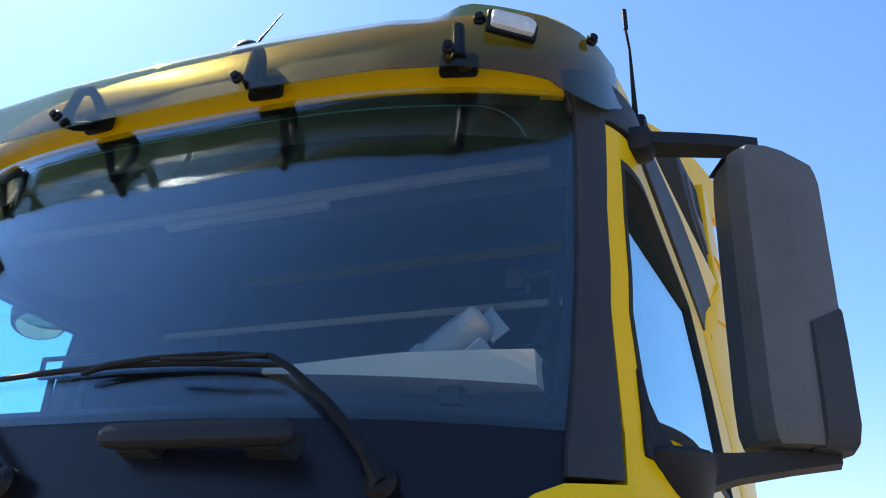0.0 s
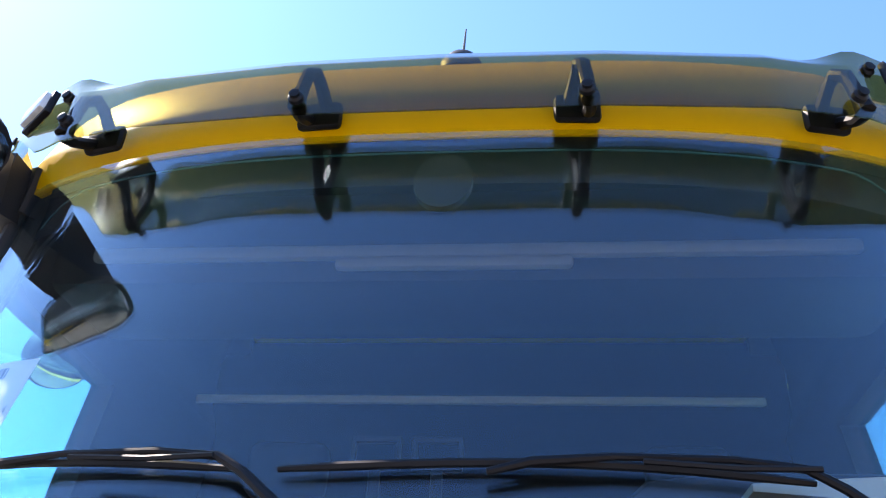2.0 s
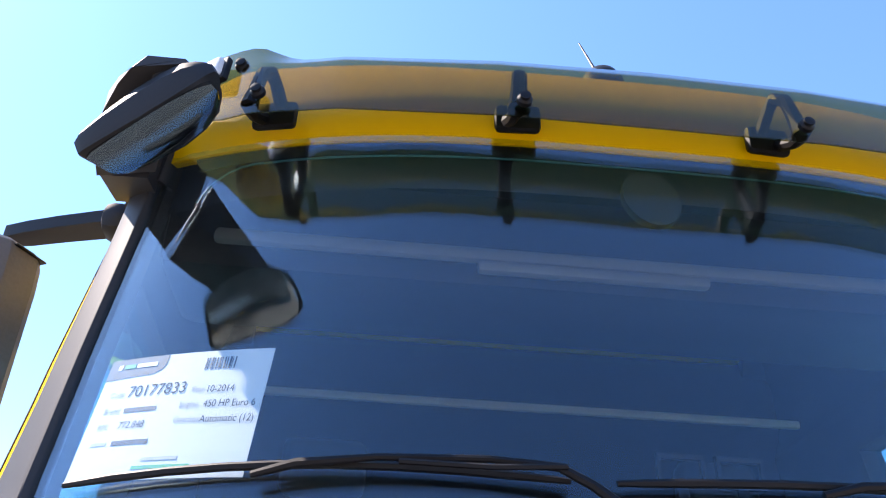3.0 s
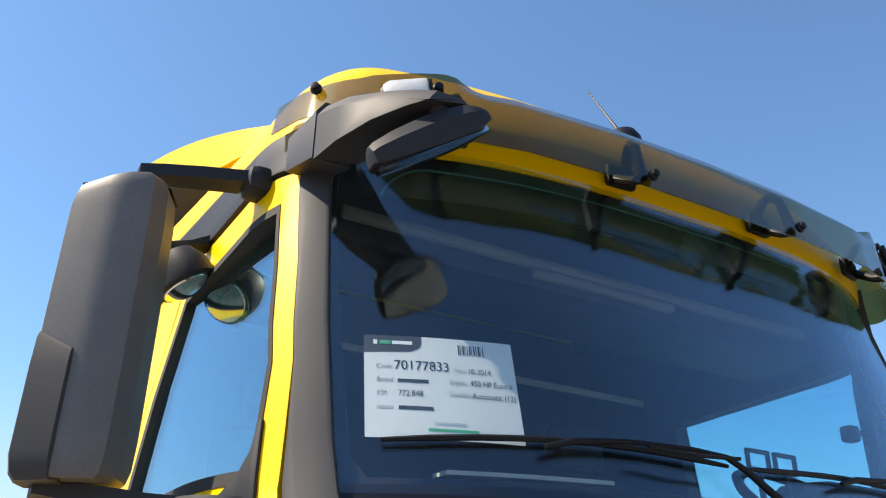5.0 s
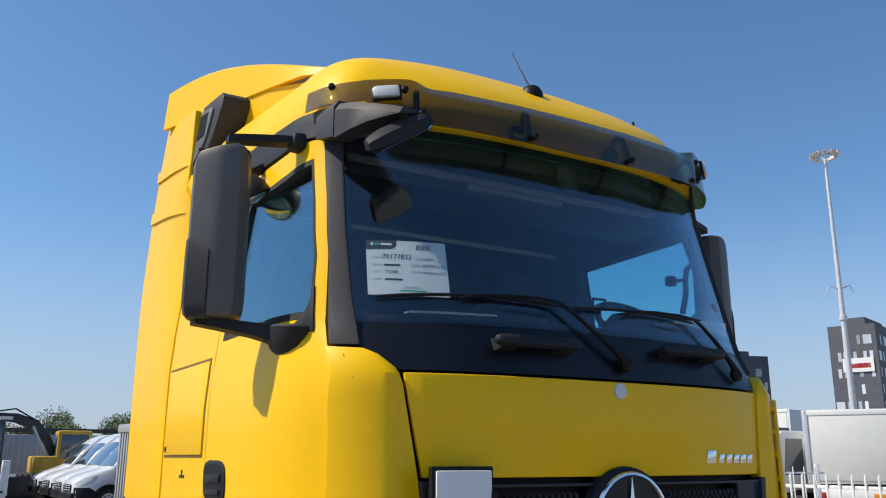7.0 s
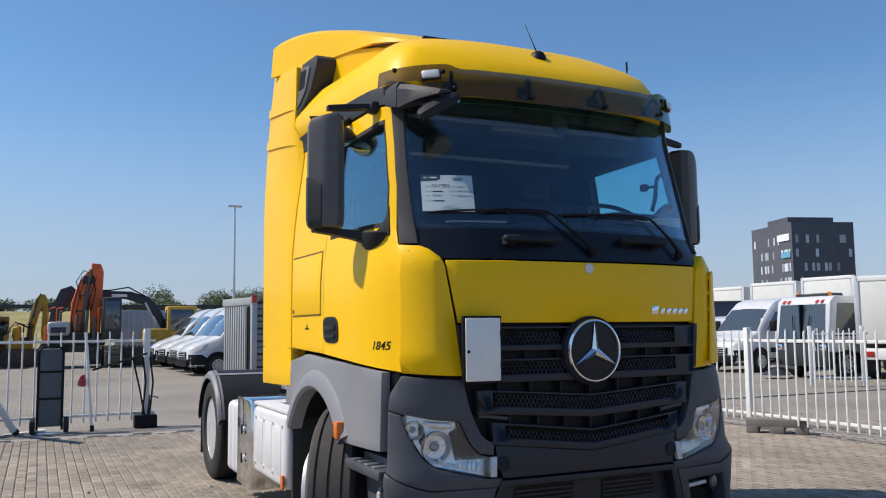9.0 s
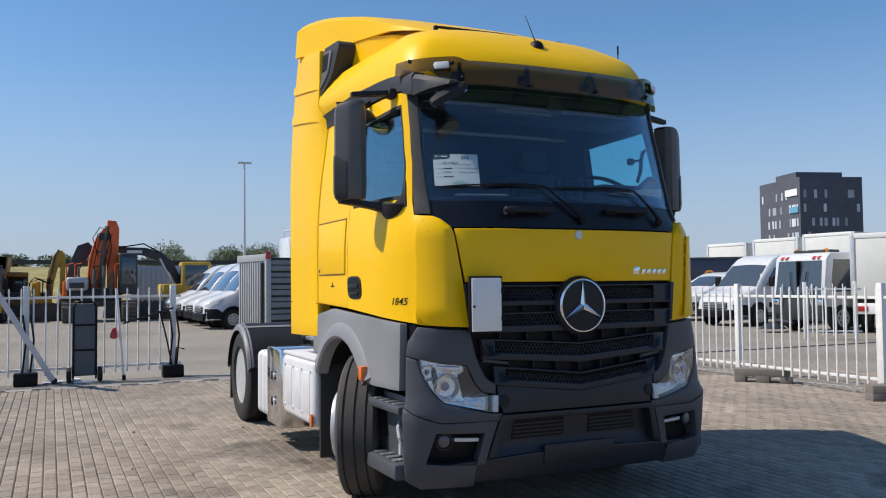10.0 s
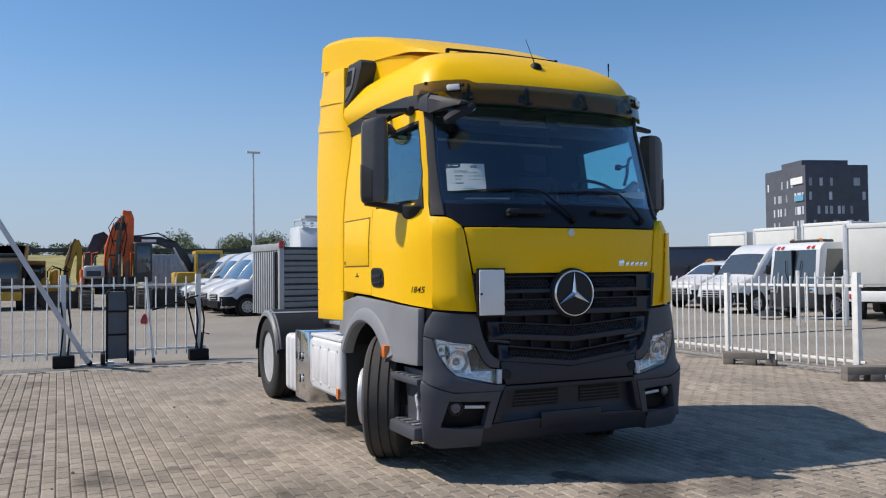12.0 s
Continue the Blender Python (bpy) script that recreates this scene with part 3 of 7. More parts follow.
bar = part("roof_bar", join(sweep([(-0.545, 0.835, 3.455), (0, 0.822, 3.459), (0.545, 0.835, 3.448)], 0.011, 8)), DARK, truck, "thin dark bar across the roof")
for x in (-0.545, 0.545):
    part("bar_end", box(x - 0.015, x + 0.015, 0.82, 0.85, 3.39, 3.462, 0.004), BLACK, bar)

# ---- aerials ----
aer = part("roof_aerial", join(lathe([(0.055, -0.02), (0.052, 0.01), (0.038, 0.034), (0.018, 0.045)], (0.0, 0.285, 3.214), (0, 0, 1), 20)), BLACK, truck, "black roof aerial on a domed foot")
part("whip", sweep([(0, 0.297, 3.255), (-0.003, 0.339, 3.333), (-0.008, 0.423, 3.489)], [0.006, 0.0036, 0.0022], 6), BLACK, aer)
radio = part("side_aerial", box(1.0, 1.06, 0.66, 0.73, 2.95, 3.06, 0.012), BLACK, truck, "black whip aerial beside the roof edge")
part("whip", sweep([(1.03, 0.695, 3.05), (1.025, 0.688, 3.30), (1.017, 0.678, 3.38)], [0.009, 0.004, 0.004], 8), BLACK, radio)
part("whip_tip", cyl((1.019, 0.68, 3.37), (1.017, 0.678, 3.44), 0.007), BLACK, radio)

# ---- sun visor ----
def visor_plan(u):
    """Half plan of the visor, u = 0-1 from the middle to the end of its return."""
    a = abs(u)
    x = np.interp(a, [0, 0.25, 0.5, 0.65, 0.74, 0.82, 0.89, 0.95, 1.0], [0, 0.30, 0.59, 0.75, 0.84, 0.92, 0.98, 1.02, 1.04])
    y = np.interp(a, [0, 0.25, 0.5, 0.65, 0.74, 0.82, 0.89, 0.95, 1.0], [-0.062, -0.055, -0.028, 0.012, 0.060, 0.115, 0.185, 0.27, 0.36])
    return math.copysign(x, u) - 0.03 * max(0.0, (-u - 0.85) / 0.15), y


def visor_at(u, v, d):
    """v = 0 at the lower edge, 1 at the upper."""
    x, y = visor_plan(u)
    a = abs(u)
    corner = min(max((a - 0.57) / 0.12, 0), 1)
    corner = corner * corner * (3 - 2 * corner)
    low = 2.805 + 0.02 * a
    if u > 0.82:
        low -= 0.02 * math.sin(min((u - 0.82) / 0.14, 1) * math.pi)
    if u < -0.72:
        low += 0.09 * min((-u - 0.72) / 0.1, 1)
    if u > 0.95:
        low += 0.05 * (u - 0.95) / 0.05
    high = 2.988 + 0.018 * corner
    z = low + (high - low) * v
    lean = 0.034 * max(v - 0.74, 0) / 0.26 * (1 - corner) + 0.02 * v
    n = Vector((0.0, 1.0, 0)) if a < 0.6 else Vector((-math.copysign(min((a - 0.6) / 0.3, 1), u), 1.0, 0)).normalized()
    return Vector((x, y, z)) + n * (lean - d)


us = [k / 40 for k in range(-40, 41)]
vs = [0, 0.06, 0.3, 0.6, 0.73, 0.75, 0.86, 0.95, 1.0]
visor = part("sun_visor", join(loft([[visor_at(u, v, 0.002) for u in us] for v in vs] + [[visor_at(u, v, -0.002) for u in us] for v in reversed(vs)] + [[visor_at(u, 0, 0.002) for u in us]], False)), SMOKED, truck, "smoked translucent acrylic sun visor")
for x, y, z in ((0.738, -0.002, 2.856), (0.787, 0.052, 2.962), (1.012, 0.235, 2.993), (0.26, -0.068, 2.837)):
    for s in (-1, 1):
        n = Vector((s * (0.75 if x > 0.9 else 0.25 if x > 0.7 else 0), -1, 0.1)).normalized()
        o = Vector((s * (x - (0.014 if x > 0.9 and s > 0 else 0.0)), y, z))
        part("visor_bolt", lathe([(0.014, -0.004), (0.014, 0.005), (0.010, 0.009), (0.010, 0.015), (0.006, 0.016)], o, n, 16), BLACK, visor)
for s in (-1, 1):
    # marker lamps at the corners
    lm = extrude([(-0.055, -0.022), (0.045, -0.025), (0.055, 0.012), (0.04, 0.026), (-0.05, 0.026)], lambda u, v, d: Vector((u, -d, v)), -0.012, 0.014, 0, 0, 0.008)
    moved(lm, pose(s * 0.860, 0.066, 2.940, -8, 0, s * 38) @ Matrix.Diagonal((s, 1, 1, 1)))
    ml = part("marker_lamp", lm, LAMPWHITE, visor, "clear white marker lamp")
    rim = extrude([(-0.062, -0.029), (0.052, -0.032), (0.062, 0.014), (0.046, 0.033), (-0.057, 0.033)], lambda u, v, d: Vector((u, -d, v)), -0.014, 0.001, 0, 0, 0.004)
    part("lamp_rim", moved(rim, pose(s * 0.860, 0.066, 2.940, -8, 0, s * 38) @ Matrix.Diagonal((s, 1, 1, 1))), BLACK, ml)
    # brackets that hold the visor
    for x, yy in ((0.25, 0.0), (0.72, 0.055)):
        foot = box(-0.045, 0.045, -0.012, 0.012, -0.03, 0.03, 0.012)
        arms = join(sweep([(-s * 0.015, -0.005, 0.01), (-s * 0.004, -0.03, 0.055), (0.0, -0.05, 0.068), (s * 0.006, -0.075, 0.045), (s * 0.010, -0.088, -0.02), (s * 0.012, -0.092, -0.052)], [0.014, 0.013, 0.014, 0.013, 0.014, 0.018], 8),
                    sweep([(s * 0.02, -0.005, -0.01), (s * 0.016, -0.06, -0.045), (s * 0.012, -0.090, -0.053)], [0.014, 0.012, 0.014], 8))
        part("visor_bracket", moved(join(foot, arms), pose(s * x, 0.055 + yy, 2.895, 0, 0, s * (4 if x < 0.5 else 14))), BLACK, visor, "black visor bracket")

# ---- mirrors ----
for s in (-1, 1):
    hm = pose(s * (1.345 if s < 0 else 1.332), 0.475, 2.43, 0, 0, s * 24)
    prof = [(-0.105, 0.03), (-0.108, -0.03), (-0.095, -0.062), (-0.02, -0.085), (0.03, -0.088), (0.075, -0.075), (0.098, -0.03), (0.10, 0.05), (0.085, 0.075), (-0.085, 0.075)]
    rg = []
    for z, k in ((-0.345, 0.80), (-0.335, 0.90), (-0.31, 0.97), (-0.25, 1.0), (0.0, 1.0), (0.23, 0.99), (0.272, 0.95), (0.296, 0.88), (0.305, 0.78)):
        rg.append([Vector((-s * x * k, y * (0.6 + 0.4 * k), z + (0.018 * x / 0.1 if z > 0.26 else 0.0))) for x, y in prof])
    m = part("door_mirror", moved(loft(rg, True, True, True), hm), HOUSING, truck, "tall dark grey door mirror housing", 24)
    part("mirror_glass", moved(box(-0.08, 0.08, 0.073, 0.079, -0.31, 0.26, 0.003), hm), MIRROR, m)
    lc = []
    for z, k in ((-0.35, 0.84), (-0.335, 0.94), (-0.30, 1.0), (-0.13, 1.0), (-0.095, 0.985), (-0.085, 0.96)):
        lc.append([Vector((s * x * k, y * k, z + (0.03 * (x - 0.05) / 0.06 if z > -0.1 else 0))) for x, y in ((0.113, 0.035), (0.115, -0.032), (0.10, -0.068), (0.022, -0.092), (0.005, -0.07), (0.02, 0.03))])
    part("lower_cover", moved(loft(lc, True, True, True), hm), PILLAR, m, "", 26)
    part("upper_arm", join(loft([[Vector((s * x, y + dy, z + dz)) for dy, dz in ((-0.03 * k, -0.014), (-0.03 * k, 0.016), (0.03 * k, 0.016), (0.03 * k, -0.014))] for x, y, z, k in ((1.332, 0.50, 2.80, 0.7), (1.28, 0.485, 2.802, 1), (1.20, 0.46, 2.806, 1.1), (1.10, 0.435, 2.812, 1.2))], True, True, True), box(min(s * 1.03, s * 1.105), max(s * 1.03, s * 1.105), 0.38, 0.475, 2.775, 2.848, 0.026)), DARK, m, "", 40)
    part("lower_arm", loft([[Vector((s * x, y + dy, z + dz * k)) for dy, dz in ((-0.035, -0.022), (-0.04, 0.012), (0.04, 0.012), (0.035, -0.022))] for x, y, z, k in ((1.41, 0.52, 2.084, 0.9), (1.32, 0.475, 2.07, 1.1), (1.22, 0.40, 2.048, 1.4), (1.15, 0.33, 2.03, 2.0))], True, True, True), DARK, m, "", 40)
    bowl = lathe([(0.012, -0.112), (0.045, -0.10), (0.07, -0.066), (0.083, -0.02), (0.084, 0.0), (0.076, 0.008)], (0, 0, 0), (0, -0.12, 1), 24)
    part("arm_foot", moved(bowl, pose(s * 1.105, 0.30, 2.045) @ Matrix.Diagonal((1.0, 1.65, 1.05, 1))), DARK, m)
    part("window_corner_trim", extrude(sided([(1.40, 2.02), (1.56, 2.01), (1.58, 2.05), (1.48, 2.085), (1.42, 2.13), (1.39, 2.19), (1.37, 2.19), (1.375, 2.08)], s), cab, 0.0, 0.012, 0.0714, 0, 0.004), DARK, m)
    part("mirror_seam", moved(box(-0.098, 0.095, -0.02, 0.07, 0.306, 0.311, 0.002), hm), BLACK, m)
km_at, km_axis = pose(-1.13, 0.80, 2.69) @ Matrix.Diagonal((0.95, 1.3, 0.9, 1)), (0.50, -0.05, -0.85)
km = part("kerb_mirror", moved(lathe([(0.012, -0.085), (0.055, -0.075), (0.078, -0.03), (0.082, 0.02), (0.076, 0.03)], (0, 0, 0), km_axis, 20), km_at), DARK, truck, "dark grey kerb mirror over the door")
part("kerb_mirror_glass", moved(lathe([(0.070, 0.030), (0.068, 0.034), (0.045, 0.041), (0.02, 0.045), (0.0, 0.046)], (0, 0, 0), km_axis, 20), km_at), MIRROR, km)
part("kerb_mirror_arm", sweep([(-1.18, 0.78, 2.76), (-1.12, 0.83, 2.80), (-1.06, 0.86, 2.84)], [0.02, 0.022, 0.028], 8), DARK, km)

arm_rings = [(0.30, -1.045, -0.955, 2.79, 2.91), (0.155, -1.035, -0.945, 2.755, 2.905)]
part("mirror_arm_root", loft([[Vector((x0, y, z0)), Vector((x0, y, z1 - 0.03)), Vector((x0 + 0.02, y, z1)), Vector((x1, y, z1)), Vector((x1, y, z0))] for y, x0, x1, z0, z1 in arm_rings], True, True, True), PILLAR, truck, "", 40)
arm_rings = [(0.145, -1.035, -0.94, 2.745, 2.888), (0.06, -1.02, -0.915, 2.75, 2.866), (-0.03, -0.985, -0.875, 2.76, 2.836), (-0.10, -0.945, -0.845, 2.765, 2.812), (-0.14, -0.915, -0.835, 2.768, 2.796)]
fm = part("front_mirror_arm", loft([[Vector((x0, y, z0)), Vector((x0, y, z1 - 0.03)), Vector((x0 + 0.02, y, z1)), Vector((x1, y, z1)), Vector((x1 + 0.01, y, z0 + 0.02))] for y, x0, x1, z0, z1 in arm_rings], True, True, True), PILLAR, truck, "dark grey front mirror arm over the windscreen", 30)
part("mirror_neck", sweep([(-0.88, -0.11, 2.80), (-0.865, -0.10, 2.765), (-0.88, -0.09, 2.735)], 0.022, 10), DARK, fm)
A0, B0 = Vector((-0.978, -0.034, 2.660)), Vector((-0.778, -0.128, 2.772))
axis = (B0 - A0).normalized()
upn = -Vector((0.50, 0.14, -0.85))
upn = (upn - axis * upn.dot(axis)).normalized()
across = axis.cross(upn)
# D-shaped face: straight front edge, rounded inner end
FACE = ((-0.02, 0.032, 0.036, 0.35), (0.0, 0.046, 0.052, 0.55), (0.06, 0.053, 0.066, 0.7), (0.25, 0.057, 0.082, 0.88), (0.5, 0.058, 0.086, 1.0), (0.7, 0.057, 0.076, 0.98), (0.85, 0.053, 0.056, 0.85), (0.94, 0.046, 0.028, 0.62), (0.99, 0.038, 0.0, 0.4), (1.02, 0.030, -0.014, 0.25))
hr, gr = [], []
for t, front, rear, k in FACE:
    c = A0.lerp(B0, t)
    w = front + rear
    hr.append([c + across * (front - w * a) + upn * (b * k) for a, b in ((1.0, -0.022), (1.0, -0.012), (0.93, 0.02), (0.7, 0.045), (0.45, 0.052), (0.2, 0.046), (0.04, 0.022), (0.0, -0.012), (0.0, -0.022))])
    if 0.0 <= t <= 1.0:
        c = A0.lerp(B0, 0.03 + 0.94 * t)
        front, w = front - 0.006, w - 0.012
        gr.append([c + across * (front - w * q) - upn * (0.0235 + 0.009 * (1 - (2 * q - 1) ** 2) * k) for q in (0, 0.15, 0.3, 0.45, 0.6, 0.75, 0.9, 1)] + [c + across * (front - w * q) - upn * 0.015 for q in (0.95, 0.05)])
part("front_mirror", loft(hr, True, True, True), DARK, fm, "", 28)
part("front_mirror_glass", loft(gr, True, True, True), DARKMIRROR, fm)

# ---- wipers, grab handles, badge ----
def on_glass(x, z, off):
    p = cab(x / 0.94, z, off)
    return (p.x, p.y, z)


for dx in (0.035, 0.755):
    arm_pts = [(0.0, 1.932, 0.028), (-0.06, 1.985, 0.034), (-0.16, 2.065, 0.036), (-0.235, 2.128, 0.036), (-0.275, 2.152, 0.035)]
    arm = part("wiper", join(sweep([on_glass(dx + x, z, d) for x, z, d in arm_pts], [0.018, 0.012, 0.009, 0.007, 0.006], 8), sweep([on_glass(dx + x, z, d) for x, z, d in ((-0.275, 2.152, 0.035), (-0.36, 2.16, 0.034), (-0.50, 2.160, 0.030), (-0.60, 2.152, 0.026), (-0.655, 2.138, 0.022))], [0.006, 0.005, 0.005, 0.007, 0.005], 8)), BLACK, truck, "black windscreen wiper arm")
    part("wiper_blade", sweep([on_glass(dx - 0.92 + 0.0735 * k, 2.140 + 0.014 * math.sin(k / 9 * math.pi), 0.014) for k in range(10)], [0.004] + [0.006] * 8 + [0.004], 6), BLACK, arm)
    part("washer_hose", sweep([on_glass(dx + x, z, d) for x, z, d in ((-0.27, 2.145, 0.06), (-0.36, 2.142, 0.055), (-0.47, 2.148, 0.05))], 0.004, 6), BLACK, arm)
    part("wiper_pivot", lathe([(0.028, 0), (0.028, 0.018), (0.016, 0.028)], on_glass(dx, 1.932, 0.01), (0, -1, 0.1), 16), BLACK, arm)
for x0, x1, zc in ((-0.55, -0.19, 1.988), (0.225, 0.59, 2.005)):
    xm = (x0 + x1) / 2
    ym = cab(xm / 0.9, zc, 0).y
    tilt = 3 if x0 > 0 else -3
    gh = loft([[Vector((x, -0.046 + q * 0.024 * k, r * 0.021 * k)) for q, r in ((-1, -0.6), (-1, 0.3), (-0.5, 1), (0.5, 1), (1, 0.4), (1, -0.7), (0.3, -1), (-0.5, -1))] for x, k in ((-0.182, 0.35), (-0.176, 0.7), (-0.16, 0.95), (-0.08, 1.0), (0.08, 1.0), (0.16, 0.95), (0.176, 0.7), (0.182, 0.35))], True, True, True)
    for x in (-0.12, 0.12):
        gh = join(gh, loft([[Vector((x + q * w, y, r * h - 0.012)) for q, r in ((-1, -1), (1, -1), (1, 1), (-1, 1))] for y, w, h in ((-0.04, 0.03, 0.012), (-0.01, 0.036, 0.018), (0.02, 0.045, 0.024))], True, True, True))
    part("grab_handle", moved(gh, pose(xm, ym, zc, 0, 0, tilt)), DARK, truck, "dark grey grab handle under the windscreen", 40)
part("bonnet_badge", lathe([(0.03, 0), (0.03, 0.006), (0.026, 0.009)], (0, -0.207, 1.831), (0, -1, 0), 24), STEEL, truck, "round silver badge")

# ---- grille and star ----
def sagged(drop, half):
    """The grille's face, whose lower bands hang towards the middle."""
    return lambda x, z, d: Vector((x, -0.205 + 0.045 * (abs(x) / 0.8) ** 2.2 - d, z - drop * max(0.0, 1 - abs(x) / half)))


straight = sagged(0.0, 1.0)


def honeycomb(x0, x1, z0, z1, fmap, cell=0.026):
    """Hexagon holes with a thin rim."""
    bm = bmesh.new()
    rows = max(1, int((z1 - z0) / (cell * 0.87)))
    for j in range(rows):
        n = int((x1 - x0) / cell)
        for i in range(n):
            cx, cz = x0 + (i + 0.5 + 0.5 * (j % 2)) * cell, z0 + (j + 0.5) * cell * 0.87
            if cx + cell / 2 > x1:
                continue
            o = [fmap(cx + cell * 0.577 * math.sin(k * math.pi / 3), cz + cell * 0.577 * math.cos(k * math.pi / 3), 0.0) for k in range(6)]
            q = [fmap(cx + cell * 0.34 * math.sin(k * math.pi / 3), cz + cell * 0.34 * math.cos(k * math.pi / 3), -0.008) for k in range(6)]
            o = [bm.verts.new(p) for p in o]
            q = [bm.verts.new(p) for p in q]
            for k in range(6):
                bm.faces.new((o[k], o[(k + 1) % 6], q[(k + 1) % 6], q[k]))
    return bm


grille = part("grille_backing", extrude([(-0.8, 0.80), (0.8, 0.80), (0.8, 1.52), (-0.8, 1.52)], straight, -0.10, -0.06, 0.1), BLACK, truck)
# four perforated bands: height of the holes at the ends, half width of the holes and of the band, solid foot, sag
for z0, z1, w, e0, foot, drop, inner in ((1.404, 1.492, 0.63, 0.785, 0.030, 0.0, 0.19), (1.245, 1.318, 0.63, 0.785, 0.040, 0.0, 0.17), (1.082, 1.156, 0.625, 0.715, 0.042, 0.044, 0.0), (0.922, 0.988, 0.555, 0.635, 0.040, 0.070, 0.0)):
    fm_ = sagged(drop, 0.66)
    frame_ = [[(-e0, z0 - foot), (e0, z0 - foot), (e0 - 0.01, z0), (-e0 + 0.01, z0)], [(-e0, z1 + 0.001), (e0, z1 + 0.001), (e0, z1 + 0.012), (-e0, z1 + 0.012)]]
    for s in (-1, 1):
        frame_.append([(s * w, z0), (s * (e0 - 0.01), z0), (s * e0, z1 + 0.001), (s * w, z1 + 0.001)])
    band = part("grille_band", extrude(frame_, fm_, -0.05, 0.004, 0.08, 0, 0.003), BUMPERDARK, grille, "perforated slate-grey grille band")
    for x0, x1 in (((-w, -inner), (inner, w)) if inner else ((-w, w),)):
        part("grille_mesh", honeycomb(x0, x1, z0, z1, fm_), MESH, band)
for zr, half_, drop in ((1.185, 0.62, 0.03), (1.022, 0.55, 0.06), (1.36, 0.66, 0.0)):
    for k in range(7):
        x = (k - 3) * half_ / 3.2
        if drop or abs(x) > 0.2:
            part("grille_rib", box(x - 0.006, x + 0.006, -0.19 + 0.045 * (abs(x) / 0.8) ** 2.2, -0.13, zr - 0.045 - drop * (1 - abs(x) / 0.66), zr + 0.045 - drop * (1 - abs(x) / 0.66), 0.002), DARK, grille)
for s in (-1, 1):
    part("grille_vane", extrude(sided([(0.52, 1.008), (0.70, 1.022), (0.69, 1.04), (0.52, 1.03)], s), sagged(0.05, 0.66), -0.05, -0.022, 0.08, 0, 0.003), BUMPERGREY, grille)
for s in (-1, 1):
    part("grille_surround", extrude(sided([(0.775, 1.25), (0.80, 1.25), (0.825, 1.515), (0.79, 1.515)], s), straight, -0.06, 0.01, 0, 0, 0.004), BUMPERDARK, grille)
SY = -0.235
star = part("emblem_ring", lathe([(0.160, 0.0), (0.174, 0.0), (0.177, 0.008), (0.173, 0.016), (0.165, 0.018), (0.160, 0.010), (0.160, 0.0)], (0, SY, 1.366), (0, -1, 0), 48), CHROME, truck, "round chrome front emblem on a black disc")
part("emblem_disc", lathe([(0.162, -0.004), (0.160, 0.004), (0.0, 0.008)], (0, SY, 1.366), (0, -1, 0), 40), GLOSSBLACK, star)
part("emblem_rim", lathe([(0.197, -0.045), (0.192, -0.01), (0.178, 0.004), (0.172, 0.0)], (0, SY, 1.366), (0, -1, 0), 48), DARK, star)
for k in range(3):
    a = radians(90 + 120 * k)
    bm = bmesh.new()
    c = Vector((0, SY - 0.028, 1.366))
    ray = Vector((math.cos(a), 0, math.sin(a)))
    across = Vector((-math.sin(a), 0, math.cos(a)))
    b0, b1 = bm.verts.new(c + across * 0.021 + ray * 0.012 + Vector((0, 0.014, 0))), bm.verts.new(c - across * 0.021 + ray * 0.012 + Vector((0, 0.014, 0)))
    tp = bm.verts.new(c + ray * 0.162 + Vector((0, 0.014, 0)))
    cc = bm.verts.new(c)
    for fc in ((b0, tp, cc), (tp, b1, cc), (b1, b0, cc), (b0, b1, tp)):
        bm.faces.new(fc)
    part("emblem_spoke", bm, CHROME, star, sharp=5)
# hinged white plate and raised lettering stand-in
pl = part("white_flap", moved(box(-0.10, 0.10, -0.008, 0.0, -0.165, 0.165, 0.004), pose(-0.715, -0.245, 1.385, 0, 0, -4)), WHITE, truck, "white hinged plate on the grille")
part("flap_backing", moved(box(-0.112, 0.112, 0.002, 0.03, -0.178, 0.178, 0.006), pose(-0.715, -0.245, 1.385, 0, 0, -4)), BLACK, pl)
part("flap_lock", moved(lathe([(0.009, 0), (0.008, 0.004), (0.0, 0.005)], (-0.085, -0.008, -0.01), (0, -1, 0), 12), pose(-0.715, -0.245, 1.385, 0, 0, -4)), DARK, pl)
for z in (1.30, 1.47):
    part("hinge", box(-0.62, -0.595, -0.262, -0.235, z - 0.015, z + 0.015, 0.004), BLACK, pl)
for k, (w, h) in enumerate(((0.05, 0.05), (0.03, 0.035), (0.032, 0.035), (0.032, 0.035), (0.034, 0.035), (0.03, 0.035))):
    x = 0.47 + 0.051 * k + (0.012 if k else 0)
    part("model_letter_bar", moved(extrude([(-w / 2, 0), (w / 2, 0), (w / 2 + 0.01, h), (-w / 2 + 0.012, h)], lambda u, v, d: Vector((u, -d, v)), 0, 0.006, 0, 0, 0.0015), pose(x, cab(x / 0.83, 1.6, 0).y - 0.002, 1.57)), CHROME, truck)

# ---- bumper ----
bp = part("bumper_core", extrude([(-1.70, 0.30), (1.70, 0.30), (1.70, 1.24), (-1.70, 1.24)], bumper, -0.10, -0.07, 0.1, 0.1), BLACK, truck)
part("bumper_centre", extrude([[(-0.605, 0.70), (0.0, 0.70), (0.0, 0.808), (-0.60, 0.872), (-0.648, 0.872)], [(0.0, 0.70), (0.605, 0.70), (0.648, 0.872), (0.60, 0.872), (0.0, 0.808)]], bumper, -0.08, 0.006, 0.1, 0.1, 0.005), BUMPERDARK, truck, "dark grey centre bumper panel")
